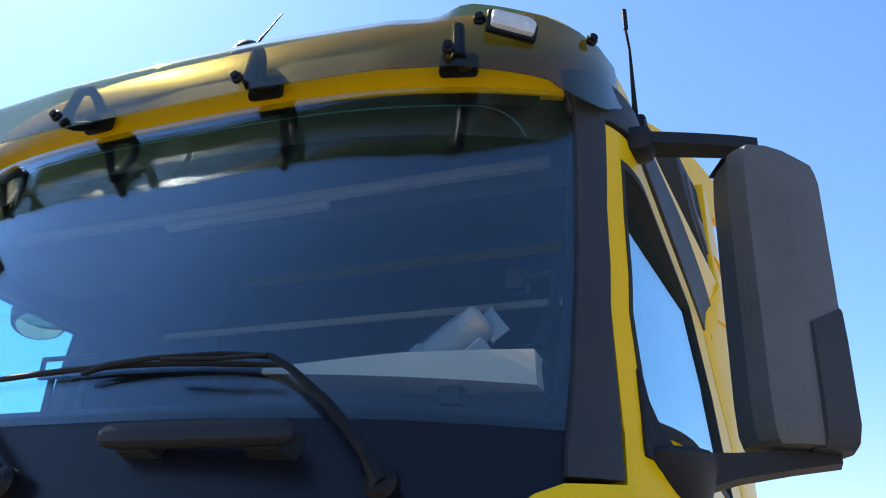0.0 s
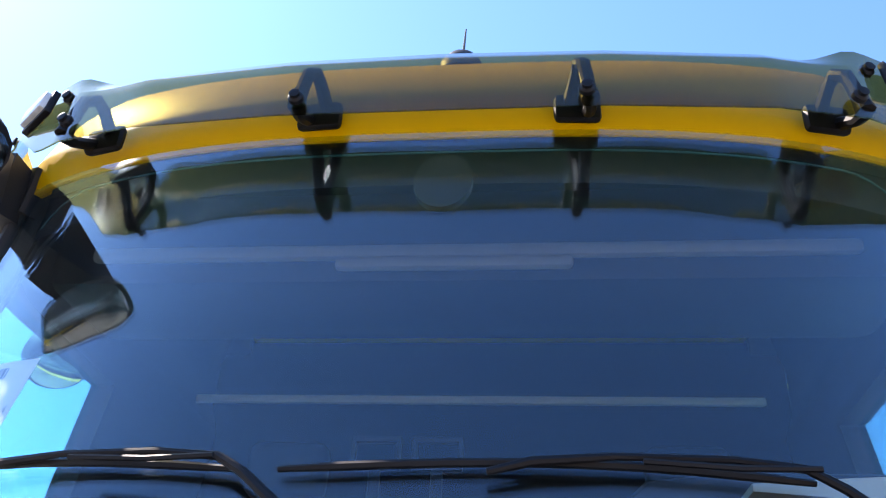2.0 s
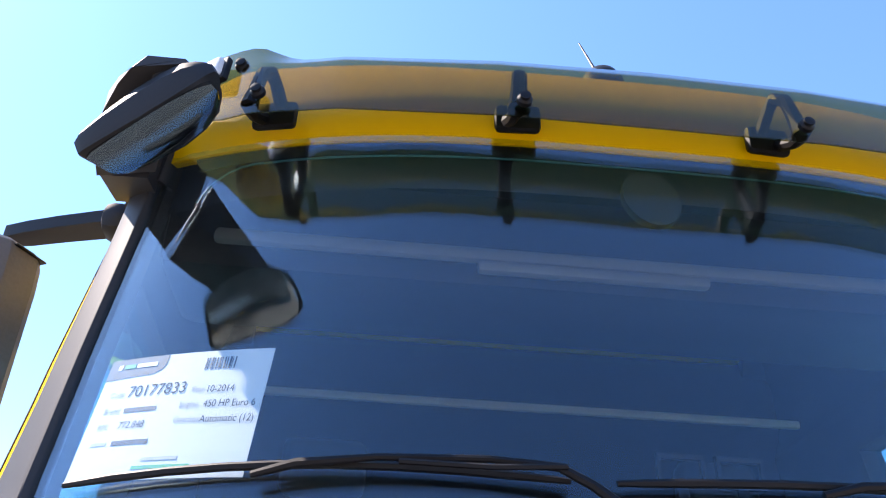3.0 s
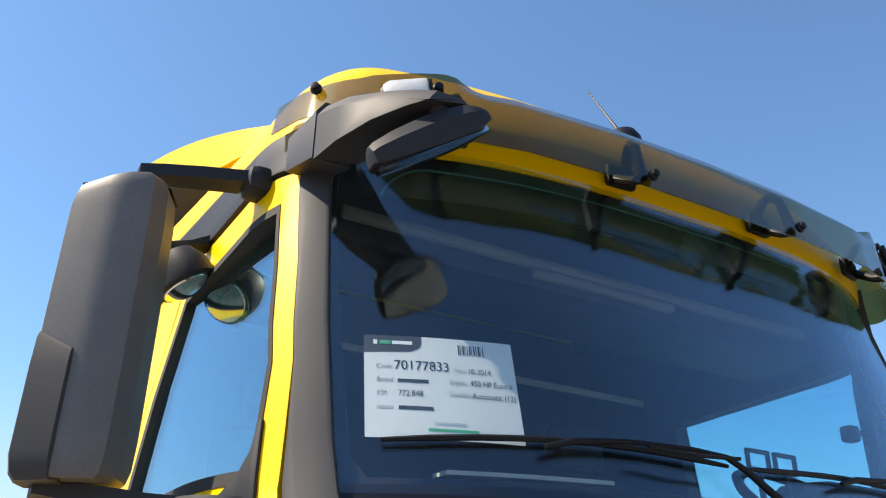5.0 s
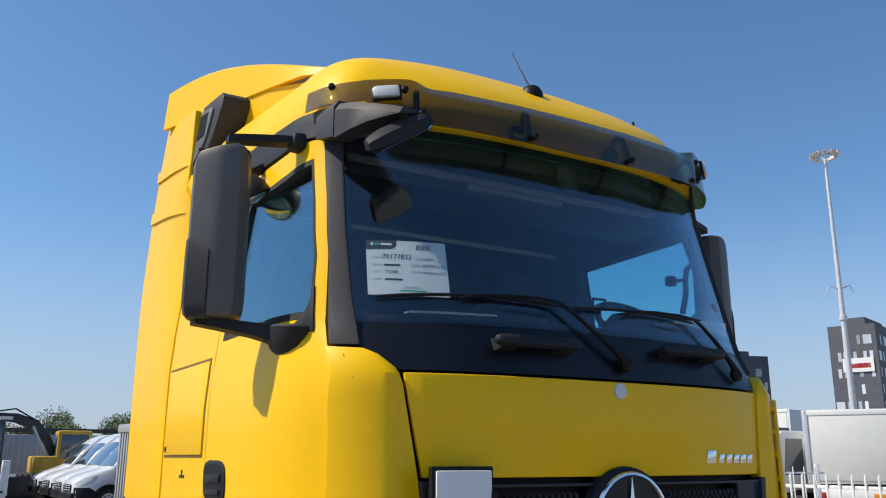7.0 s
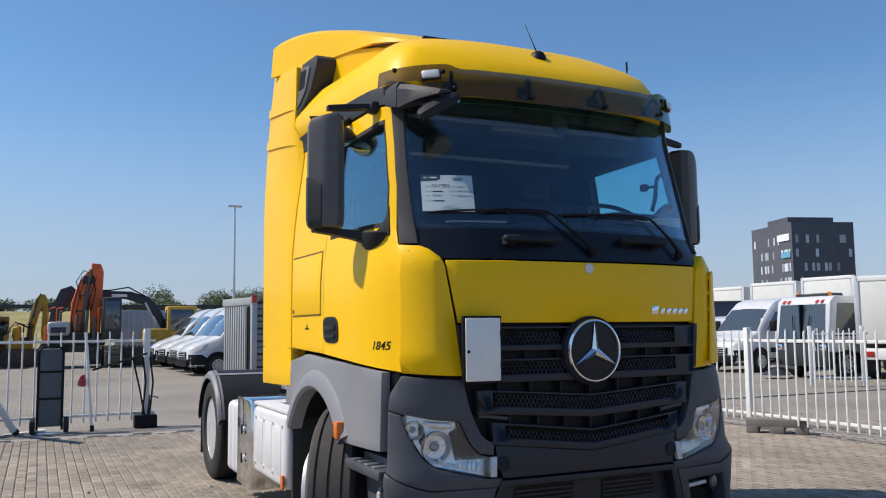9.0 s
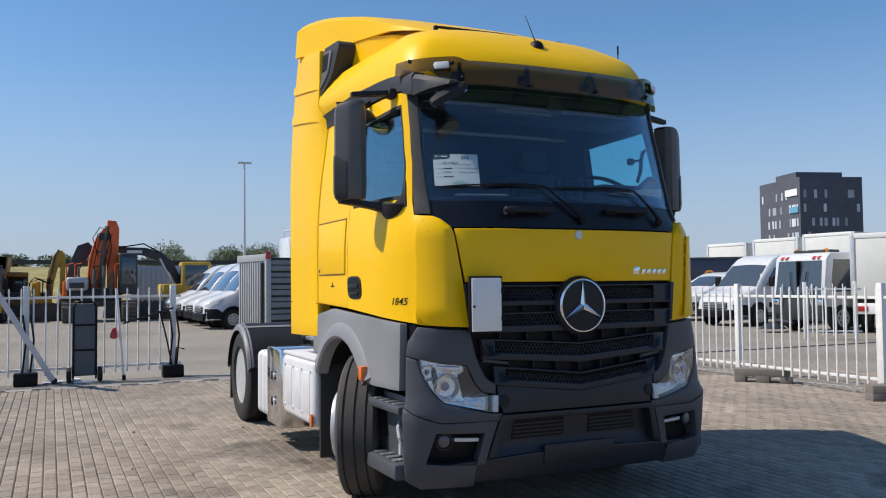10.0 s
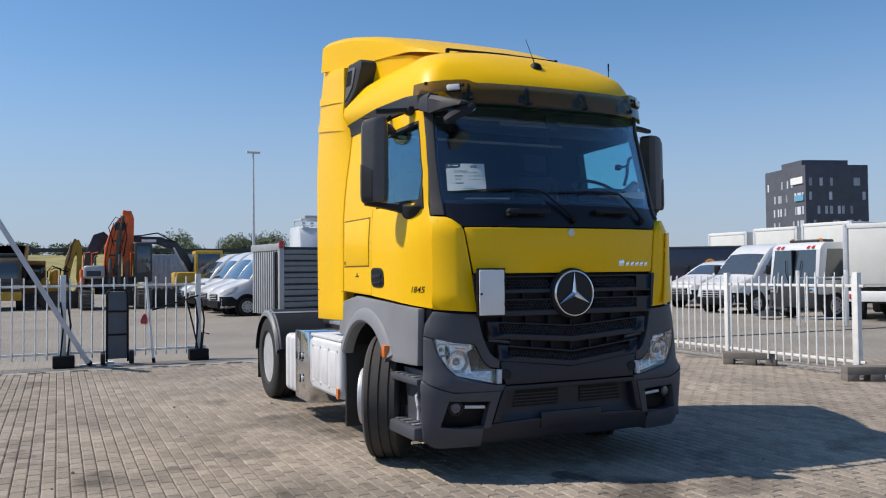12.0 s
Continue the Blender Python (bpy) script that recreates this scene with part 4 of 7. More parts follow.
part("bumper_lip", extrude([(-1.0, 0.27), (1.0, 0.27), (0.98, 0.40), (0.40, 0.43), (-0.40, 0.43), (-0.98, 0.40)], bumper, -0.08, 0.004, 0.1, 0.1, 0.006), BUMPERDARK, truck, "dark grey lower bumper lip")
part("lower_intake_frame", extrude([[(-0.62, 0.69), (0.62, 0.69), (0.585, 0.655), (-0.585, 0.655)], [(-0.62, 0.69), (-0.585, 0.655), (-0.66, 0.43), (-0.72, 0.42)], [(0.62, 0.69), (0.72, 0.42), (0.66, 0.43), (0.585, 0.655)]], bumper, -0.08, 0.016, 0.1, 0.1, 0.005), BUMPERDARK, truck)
# recessed lower intake: sloping tray, two slatted openings and a blank plate between them
tray = part("intake_tray", extrude([(-0.71, 0.40), (0.71, 0.40), (0.62, 0.695), (-0.62, 0.695)], lambda u, z, d: bumper(u, z, d - 0.055 + 0.05 * ease((0.50 - z) / 0.12)), -0.012, 0.0, 0.1, 0.03), BUMPERDARK, truck, "recessed slate-grey lower intake tray")
for s in (-1, 1):
    part("intake_opening", extrude(sided([(0.10, 0.52), (0.52, 0.52), (0.49, 0.645), (0.10, 0.645)], s), bumper, -0.075, -0.052, 0.1), BLACK, tray)
    for z in (0.535, 0.56, 0.585, 0.61):
        part("intake_slat", extrude(sided([(0.11, z), (0.51, z), (0.505, z + 0.010), (0.11, z + 0.010)], s), bumper, -0.069, -0.046, 0.1), BUMPERDARK, tray)
part("blank_plate", extrude([(-0.29, 0.355), (0.29, 0.355), (0.29, 0.475), (-0.29, 0.475)], bumper, -0.01, 0.014, 0.1, 0, 0.004), BUMPERDARK, truck, "blank dark plate holder")
for s in (-1, 1):
    brow = [(0.868, 1.225), (0.836, 1.155), (0.80, 1.06), (0.77, 0.995), (0.735, 0.935), (0.70, 0.905), (0.655, 0.885), (0.655, 0.822), (0.74, 0.837), (0.793, 0.885), (0.838, 0.967), (0.865, 1.008), (1.15, 1.032), (1.44, 1.052), (1.68, 1.072), (1.66, 1.16), (1.56, 1.21), (1.50, 1.248), (1.16, 1.236)]
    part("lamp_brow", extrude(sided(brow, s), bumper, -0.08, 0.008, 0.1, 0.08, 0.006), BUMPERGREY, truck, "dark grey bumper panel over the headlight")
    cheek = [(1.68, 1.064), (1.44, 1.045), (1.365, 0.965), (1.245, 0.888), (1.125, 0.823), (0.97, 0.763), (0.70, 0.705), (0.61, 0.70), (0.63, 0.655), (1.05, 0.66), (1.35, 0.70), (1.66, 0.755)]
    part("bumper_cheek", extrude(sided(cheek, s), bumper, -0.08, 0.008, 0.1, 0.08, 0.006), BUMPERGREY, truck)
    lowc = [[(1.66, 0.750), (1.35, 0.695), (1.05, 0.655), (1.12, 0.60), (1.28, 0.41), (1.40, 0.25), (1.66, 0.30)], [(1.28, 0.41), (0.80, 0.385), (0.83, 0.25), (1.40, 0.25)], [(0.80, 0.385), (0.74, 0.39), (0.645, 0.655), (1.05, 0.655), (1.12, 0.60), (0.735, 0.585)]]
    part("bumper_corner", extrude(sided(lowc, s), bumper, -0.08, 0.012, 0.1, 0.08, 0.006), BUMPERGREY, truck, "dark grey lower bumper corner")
    # headlight
    lampp = [(0.69, 0.712), (0.68, 0.812), (0.745, 0.83), (0.80, 0.88), (0.845, 0.96), (0.87, 1.0), (1.15, 1.025), (1.43, 1.045), (1.36, 0.97), (1.24, 0.895), (1.12, 0.83), (0.97, 0.77)]
    hl = part("headlight", extrude(sided(lampp, s), bumper, -0.085, -0.062, 0.06, 0.06), REFLECTOR, truck, "clear-lens headlight with silver reflectors")
    cov = part("lens", extrude(sided(lampp, s), bumper, -0.006, 0.002, 0.06, 0.06), CLEAR, hl)
    cov.visible_shadow = False
    for u, z, r in ((0.985, 0.875, 0.082), (1.27, 0.965, 0.05)):
        o = bumper(s * u, z, -0.06)
        n = (bumper(s * u, z, 0.1) - bumper(s * u, z, 0)).normalized()
        n = (n + Vector((0, -0.8, 0))).normalized()
        rf = part("reflector", lathe([(r * 0.92, -0.012), (r * 1.04, 0.030), (r * 1.0, 0.038), (r * 0.93, 0.030), (r * 0.84, 0.006), (r * 0.66, -0.018), (r * 0.42, -0.032), (r * 0.1, -0.036)], o + n * 0.008, n, 32), CHROME, hl)
        part("bulb", lathe([(r * 0.34, -0.03), (r * 0.36, -0.008), (r * 0.28, 0.010), (r * 0.14, 0.020), (0.0, 0.022)], o + n * 0.008, n, 20), CLEARGLASS, rf)
        part("bulb_ring", lathe([(r * 0.52, -0.026), (r * 0.52, -0.012), (r * 0.46, -0.010), (r * 0.44, -0.024)], o + n * 0.008, n, 24), STEEL, rf)
    rnd_h = random.Random(11)
    for k in range(9):
        u0, z0 = 0.72 + 0.028 * k, 0.735 + 0.006 * k
        h0 = rnd_h.uniform(0.03, 0.07) if k < 5 else rnd_h.uniform(0.02, 0.035)
        part("reflector_facet", extrude(sided([(u0, z0), (u0 + 0.024, z0 + 0.004), (u0 + 0.02, z0 + h0), (u0 - 0.003, z0 + h0 - 0.006)], s), bumper, -0.062, -0.05 + rnd_h.uniform(0, 0.022), 0, 0, 0.005), REFLECTOR, hl)
    part("reflector_shelf", extrude(sided([(0.90, 0.965), (1.10, 0.99), (1.12, 1.012), (0.90, 0.998)], s), bumper, -0.062, -0.022, 0.06, 0, 0.006), REFLECTOR, hl)
    part("indicator", extrude(sided([(0.90, 0.965), (1.0, 0.972), (1.0, 1.005), (0.91, 0.998)], s), bumper, -0.06, -0.03, 0.06, 0, 0.004), ORANGE, hl)
    part("running_light", extrude(sided([(0.645, 0.712), (0.683, 0.712), (0.673, 0.815), (0.635, 0.815)], s), bumper, -0.02, 0.012, 0, 0, 0.004), LAMPWHITE, hl)
    part("lamp_bezel", extrude(sided([(0.80, 0.80), (0.86, 0.80), (0.905, 0.945), (0.86, 0.965), (0.82, 0.89)], s), bumper, -0.062, -0.045, 0.06, 0.06, 0.004), DARK, hl)
    part("lamp_bezel", extrude(sided([(1.10, 0.86), (1.17, 0.90), (1.20, 0.985), (1.115, 0.985), (1.09, 0.93)], s), bumper, -0.062, -0.048, 0.06, 0.06, 0.004), DARK, hl)
    o, n = bumper(s * 0.60, 0.775, 0.006), Vector((s * 0.1, -1, 0))
    part("tow_cap", lathe([(0.04, -0.01), (0.04, 0.003), (0.036, 0.005), (0.034, 0.002), (0.0, 0.003)], o, n, 24), DARK, truck)
    # fog lamp in its pocket
    o = bumper(s * 1.02, 0.545, -0.03)
    fg = part("fog_lamp", lathe([(0.055, -0.02), (0.055, 0.02), (0.047, 0.024), (0.043, 0.012), (0.0, 0.018)], o, (s * 0.25, -1, 0), 24), BUMPERDARK, truck, "round fog lamp in a dark bumper pocket")
    part("fog_lens", lathe([(0.042, 0.012), (0.036, 0.022), (0.02, 0.027), (0.0, 0.028)], o, (s * 0.25, -1, 0), 24), FOGGLASS, fg)
    part("day_light_bar", extrude(sided([(0.77, 0.53), (0.94, 0.538), (0.94, 0.562), (0.77, 0.552)], s), bumper, -0.06, -0.015, 0.06, 0, 0.003), STEEL, fg)
    # entry steps between bumper and wheel
    st = part("step_unit", join(box(min(s * 1.05, s * 1.20), max(s * 1.05, s * 1.20), 0.03, 0.66, 0.70, 0.755, 0.015), box(min(s * 1.05, s * 1.225), max(s * 1.05, s * 1.225), 0.03, 0.64, 0.30, 0.40, 0.02), box(min(s * 0.95, s * 1.10), max(s * 0.95, s * 1.10), 0.03, 0.60, 0.32, 0.80, 0.01), box(min(s * 1.05, s * 1.19), max(s * 1.05, s * 1.19), 0.56, 0.66, 0.32, 0.75, 0.02)), BUMPERGREY, truck, "grey entry steps ahead of the wheel")
    for z in (0.756, 0.402):
        for k in range(4):
            part("tread_bar", box(min(s * 1.08, s * 1.19), max(s * 1.08, s * 1.19), 0.12 + 0.11 * k, 0.17 + 0.11 * k, z, z + 0.008, 0.003), ALU, st)

# ---- wheels ----
def wheel(name, centre, turn, width, twin=False, label=""):
    """A truck wheel whose axle points out along -x before turning."""
    w = new(name)
    w.parent = truck
    w.matrix_local = pose(*centre, 0, 0, turn)
    if label:
        w["label"] = label
    h = width / 2
    prof = [(0.300, h * 0.72), (0.33, h * 0.95), (0.40, h * 1.0), (0.455, h * 0.96), (0.485, h * 0.86), (0.498, h * 0.80)]
    for c in (0.55, 0.05, -0.45):
        prof += [(0.5, h * (c + 0.2)), (0.5, h * (c + 0.05)), (0.488, h * (c + 0.04)), (0.488, h * (c - 0.04)), (0.5, h * (c - 0.05))]
    prof += [(0.5, -h * 0.75), (0.485, -h * 0.86), (0.455, -h * 0.96), (0.40, -h), (0.33, -h * 0.95), (0.300, -h * 0.72)]
    part("tyre", lathe(prof, (0, 0, 0), (-1, 0, 0), 64), TREAD if not twin else RUBBER, w, "black rubber tyre", 25)
    if twin:
        part("tyre", lathe([(r, a - 0.34) for r, a in prof], (0, 0, 0), (-1, 0, 0), 64), RUBBER, w, "inner twin tyre", 25)
        rim = [(0.315, h * 0.78), (0.30, h * 0.80), (0.285, h * 0.6), (0.272, h * 0.1), (0.262, -h * 0.65), (0.24, -h * 0.78), (0.19, -h * 0.70), (0.14, -h * 0.72), (0.13, h * 0.15), (0.10, h * 0.25), (0.0, h * 0.28)]
    else:
        rim = [(0.315, h * 0.78), (0.30, h * 0.82), (0.285, h * 0.7), (0.27, h * 0.75), (0.20, h * 1.02), (0.16, h * 1.06), (0.13, h * 1.0), (0.12, h * 1.28), (0.09, h * 1.36), (0.0, h * 1.38)]
    if not twin:
        part("nut_ring", lathe([(0.205, h * 0.95), (0.215, h * 1.42), (0.232, h * 1.48), (0.238, h * 1.36), (0.225, h * 0.98), (0.205, h * 0.95)], (0, 0, 0), (-1, 0, 0), 40), STEEL, w, "bright wheel nut ring")
    r = part("rim", lathe(rim, (0, 0, 0), (-1, 0, 0), 48), RIM, w, "silver steel rim")
    for k in range(10):
        a = 2 * math.pi * k / 10
        xh = -(h * 1.04) if not twin else h * 0.70
        part("wheel_nut", cyl((xh + 0.01, 0.165 * math.cos(a), 0.165 * math.sin(a)), (xh - 0.03, 0.165 * math.cos(a), 0.165 * math.sin(a)), 0.016, 0.012, 6), STEEL, r)
    return w


wheel("front_wheel", (-1.045, 0.98, 0.5), -31, 0.315, label="steered front wheel turned outwards")
w2 = wheel("front_wheel", (1.045, 0.98, 0.5), 149, 0.315)
wheel("rear_wheel", (-1.07, 4.80, 0.5), 0, 0.30, True, "twin rear drive wheel")
wheel("rear_wheel", (1.07, 4.80, 0.5), 180, 0.30, True)

# ---- chassis, fenders, tank ----
for s in (-1, 1):
    part("frame_rail", join(box(min(s * 0.38, s * 0.46), max(s * 0.38, s * 0.46), 0.3, 5.75, 0.70, 0.98, 0.01)), DIRTSTEEL, truck)
part("axle", join(cyl((-1.0, 4.80, 0.5), (1.0, 4.80, 0.5), 0.09), lathe([(0.05, -0.2), (0.22, -0.12), (0.24, 0.0), (0.22, 0.12), (0.05, 0.2)], (0, 4.80, 0.52), (1, 0, 0), 20)), DIRTSTEEL, truck)
part("front_axle", cyl((-0.9, 0.98, 0.45), (0.9, 0.98, 0.45), 0.07), DIRTSTEEL, truck)
part("engine_block", box(-0.45, 0.45, 0.3, 1.85, 0.5, 1.25, 0.05), DIRTSTEEL, truck)
part("rear_crossmember", box(-0.42, 0.42, 5.65, 5.75, 0.72, 0.95, 0.01), DIRTSTEEL, truck)
part("catwalk", box(-0.85, 0.85, 2.25, 3.35, 0.98, 1.01, 0.004), ALU, truck, "ridged aluminium catwalk over the chassis")
fw5 = part("fifth_wheel", lathe([(0.02, 0.04), (0.44, 0.035), (0.47, 0.0), (0.44, -0.05), (0.1, -0.06)], (0, 4.70, 1.12), (0, -0.06, 1), 40), DIRTSTEEL, truck, "greasy steel fifth wheel coupling plate")
part("coupling_mount", box(-0.4, 0.4, 4.35, 5.05, 0.97, 1.08, 0.01), DIRTSTEEL, fw5)
for s in (-1, 1):
    arc = [(4.80 + 0.585 * math.cos(radians(a)), 0.52 + 0.57 * math.sin(radians(a))) for a in range(8, 173, 8)]
    fbm = loft([[Vector((s * x, y, z)) for y, z in arc] for x in (0.60, 1.20)] + [[Vector((s * 1.23, y, z - 0.05)) for y, z in arc]] + [[Vector((s * 1.215, y, z - 0.05)) for y, z in arc]] + [[Vector((s * 1.19, y, z - 0.012)) for y, z in arc], [Vector((s * 0.60, y, z - 0.012)) for y, z in arc]], False)
    part("rear_fender", fbm, DARK, truck, "dark grey plastic rear mudguard")
    for a0 in (62, 108):
        part("fender_band", loft([[Vector((s * x, 4.80 + (0.585 + e) * math.cos(radians(a0 + q)), 0.52 + (0.57 + e) * math.sin(radians(a0 + q)))) for q in (0, 1.5, 3, 4.5)] for x, e in ((0.62, 0.006), (1.195, 0.006), (1.205, 0.002))], False), GREY, truck)
    part("fender_edge", loft([[Vector((s * x, y, z + e)) for y, z in arc] for x, e in ((1.17, 0.004), (1.215, -0.004), (1.236, -0.03), (1.238, -0.075))], False), GREY, truck)
    part("mud_flap", box(min(s * 0.70, s * 1.2), max(s * 0.70, s * 1.2), 5.39, 5.405, 0.18, 0.62, 0.004), RUBBER, truck)
# passenger side: battery box, steel panel, tank
bx = part("silver_side_box", join(box(-1.225, -0.70, 1.80, 2.78, 0.36, 0.90, 0.05, 3)), SILVER, truck, "silver tank box with pressed ribs")
for y in (2.00, 2.28, 2.56):
    part("pressed_rib", box(-1.231, -1.20, y - 0.095, y + 0.095, 0.46, 0.80, 0.012, 2), SILVER, bx)
for y in (1.87, 2.14, 2.42, 2.69):
    for z in (0.45, 0.81):
        part("rivet", lathe([(0.018, 0), (0.014, 0.008), (0.0, 0.01)], (-1.224, y, z), (-1, 0, 0), 10), STEEL, bx)
part("box_lid", box(-1.215, -0.62, 1.78, 2.80, 0.895, 0.925, 0.008), SILVER, bx)
part("box_reflector", box(-1.243, -1.228, 1.80, 1.86, 0.37, 0.47, 0.004), ORANGE, bx)
part("bright_steel_panel", box(-1.235, -0.70, 2.82, 3.36, 0.20, 0.93, 0.015), CHROME, truck, "polished steel exhaust box panel")
for z in (0.66, 0.42):
    lt = part("panel_latch", box(-1.252, -1.232, 3.02, 3.14, z, z + 0.03, 0.006), STEEL, truck)
    part("latch_tongue", box(-1.262, -1.250, 3.06, 3.09, z - 0.03, z + 0.05, 0.004), BLACK, lt)
part("tow_eye", join(sweep([(-1.10, 0.25, 0.62), (-1.13, 0.20, 0.60), (-1.13, 0.18, 0.54), (-1.10, 0.22, 0.49), (-1.08, 0.26, 0.55), (-1.10, 0.25, 0.62)], 0.014, 8), cyl((-1.10, 0.23, 0.49), (-1.10, 0.23, 0.42), 0.016)), STEEL, truck, "bright steel eye behind the bumper corner")
part("fuel_tank", join(*[box(-1.22, -0.62, y, y + 0.16, 0.22, 0.86, 0.06, 4) for y in (3.38, 3.55, 3.72)], box(-1.17, -0.62, 3.38, 3.88, 0.26, 0.82, 0.02)), SILVER, truck, "ribbed aluminium fuel tank")
part("front_mud_flap", box(-1.20, -0.72, 1.68, 1.72, 0.14, 1.0, 0.006), RUBBER, truck, "black rubber mud flap behind the front wheel")
part("front_mud_flap", box(0.72, 1.20, 1.68, 1.72, 0.14, 1.0, 0.006), RUBBER, truck)
part("side_locker", box(0.62, 1.22, 1.80, 3.9, 0.3, 0.9, 0.05), STEEL, truck)
# yellow corner vane standing off the driver-side corner on short struts
vane = part("corner_vane", extrude([(1.12, 1.262), (1.44, 1.285), (1.40, 1.55), (1.36, 1.85), (1.18, 1.84), (1.16, 1.55), (1.12, 1.30)], cab, 0.046, 0.060, 0.05, 0.12, 0.005), YELLOW, truck, "yellow air vane standing off the cab corner")
for k in range(6):
    z = 1.30 + 0.098 * k
    part("strut", extrude([(1.17, z), (1.38, z), (1.38, z + 0.022), (1.17, z + 0.022)], cab, 0.0, 0.048), YELLOW, vane)

# ---- cab interior ----
part("cab_floor_trim", box(-1.05, 1.05, 0.1, 1.84, 1.25, 1.32), CABIN, truck)
part("rear_trim", box(-1.08, 1.08, 1.78, 1.83, 1.3, 3.2, 0.02), BLACK, truck)
dash = part("dashboard", extrude([(-1.02, 2.06), (1.02, 2.06), (1.02, 1.4), (-1.02, 1.4)], lambda u, v, d: Vector((u, 0.14 + 0.10 * (abs(u) / 1.0) ** 2 + d, v)), -0.12, 0.42, 0.15, 0, 0.03), CABIN, truck, "dark dashboard top")
part("dash_ledge", extrude([(-0.78, 2.090), (-0.46, 2.090), (-0.46, 2.098), (-0.78, 2.098)], lambda u, v, d: Vector((u, -0.105 + 0.185 * (abs(u) / 0.95) ** 2.6 + d, v)), 0.0, 0.05, 0.1), BEIGE, dash)
part("dash_tray", extrude([(0.44, 2.140), (0.68, 2.135), (0.915, 2.130), (0.91, 2.195), (0.68, 2.178), (0.44, 2.150)], lambda u, v, d: Vector((u, -0.105 + 0.175 * (abs(u) / 0.95) ** 2.6 + d, v)), 0.0, 0.12, 0.1), BEIGE, dash, "pale tray on the dashboard")
part("instrument_hood", extrude([(0.28, 2.05), (0.93, 2.05), (0.93, 2.185), (0.88, 2.212), (0.70, 2.222), (0.45, 2.222), (0.33, 2.205), (0.28, 2.16)], lambda u, v, d: Vector((u, 0.10 + d, v)), 0.0, 0.10, 0, 0, 0.02), CABIN, dash)
part("overhead_shelf", box(-0.98, 0.98, 0.42, 0.75, 2.72, 2.98, 0.04), CABIN, truck)
part("shelf_edge", join(box(-0.86, 0.86, 0.395, 0.425, 2.775, 2.81, 0.012), box(-0.28, 0.25, 0.39, 0.42, 2.745, 2.775, 0.012)), CABINLIGHT, truck, "pale edge of the overhead shelf")
part("curtain_rail", box(-0.875, 0.82, 1.16, 1.18, 2.715, 2.74, 0.006), BEIGE, truck, "pale rail across the cabin")
sw = lathe([(0.20, 0), (0.212, 0.012), (0.225, 0.016), (0.238, 0.0), (0.225, -0.016), (0.212, -0.012), (0.20, 0)], (0.63, 0.32, 2.185), (0, -0.62, 0.78), 36)
stw = part("steering_wheel", sw, BLACK, truck, "black steering wheel")
hubw = Vector((0.63, 0.32, 2.185))
wn_ = Vector((0, -0.62, 0.78)).normalized()
wu_ = Vector((0, 0.78, 0.62)).normalized()
for dv in (Vector((1, 0, 0)), Vector((-1, 0, 0)), -wu_):
    part("spoke", sweep([hubw - wn_ * 0.03, hubw + dv * 0.12 - wn_ * 0.015, hubw + dv * 0.215], [0.03, 0.018, 0.014], 6), BLACK, stw)
part("steering_column", cyl((0.63, 0.33, 2.165), (0.63, 0.20, 1.92), 0.06, 0.09), BLACK, stw)
for y, x in ((0.95, 0.62), (0.95, -0.62)):
    seat = part("seat", join(box(x - 0.26, x + 0.26, y - 0.3, y + 0.25, 1.62, 1.78, 0.06, 3), moved(box(-0.24, 0.24, -0.07, 0.07, 0, 0.72, 0.06, 3), pose(x, y + 0.27, 1.74, -12))), CABIN, truck, "dark cab seat")
    part("headrest", moved(box(-0.13, 0.13, -0.05, 0.05, 0, 0.18, 0.04, 3), pose(x, y + 0.42, 2.48, -8)), CABIN, seat)
TAX = Vector((0.80, 0.05, 0.62)).normalized()
TSIDE = Vector((0.61, 0.0, -0.79)).normalized()
TBASE = Matrix((TAX, TSIDE, TAX.cross(TSIDE))).transposed().to_4x4()
TBASE.translation = (0.757, 0.045, 2.212)
tb = part("toll_box", moved(lathe([(0.024, 0.078), (0.036, 0.070), (0.038, 0.02), (0.038, -0.044), (0.042, -0.048), (0.042, -0.068), (0.037, -0.071)], (0, 0, 0), (1, 0, 0), 28), TBASE), TOLL, truck, "grey camera-like toll device behind the windscreen")
part("toll_lens", moved(lathe([(0.034, -0.069), (0.030, -0.078), (0.012, -0.083)], (0, 0, 0), (1, 0, 0), 20), TBASE), BLACK, tb)
pack = part("toll_pack", moved(box(-0.035, 0.052, 0.034, 0.064, -0.022, 0.022, 0.006), TBASE), CABINLIGHT, tb, "pale battery pack on the toll device")
part("pack_clip", moved(box(-0.038, 0.048, 0.030, 0.037, -0.018, 0.024, 0.003), TBASE), WHITE, pack)
part("toll_flap", moved(box(0.060, 0.100, -0.012, 0.046, 0.004, 0.008, 0.001), TBASE), TOLL, tb)
part("toll_foot", moved(box(-0.022, 0.022, -0.02, 0.02, -0.10, 0.0, 0.006), pose(0.755, 0.06, 2.20)), DARK, tb)
for x in (-0.055, 0.03):
    tg = join(box(x - 0.035, x + 0.035, -0.085, -0.075, 2.198, 2.207, 0.002), box(x - 0.035, x - 0.028, -0.085, -0.075, 2.16, 2.207, 0.002), box(x + 0.028, x + 0.035, -0.085, -0.075, 2.16, 2.207, 0.002), box(x - 0.034, x + 0.034, -0.085, -0.075, 2.16, 2.168, 0.002), box(x - 0.008, x + 0.008, -0.083, -0.077, 2.09, 2.165, 0.002))
    part("tag_holder", tg, BLACK, dash)
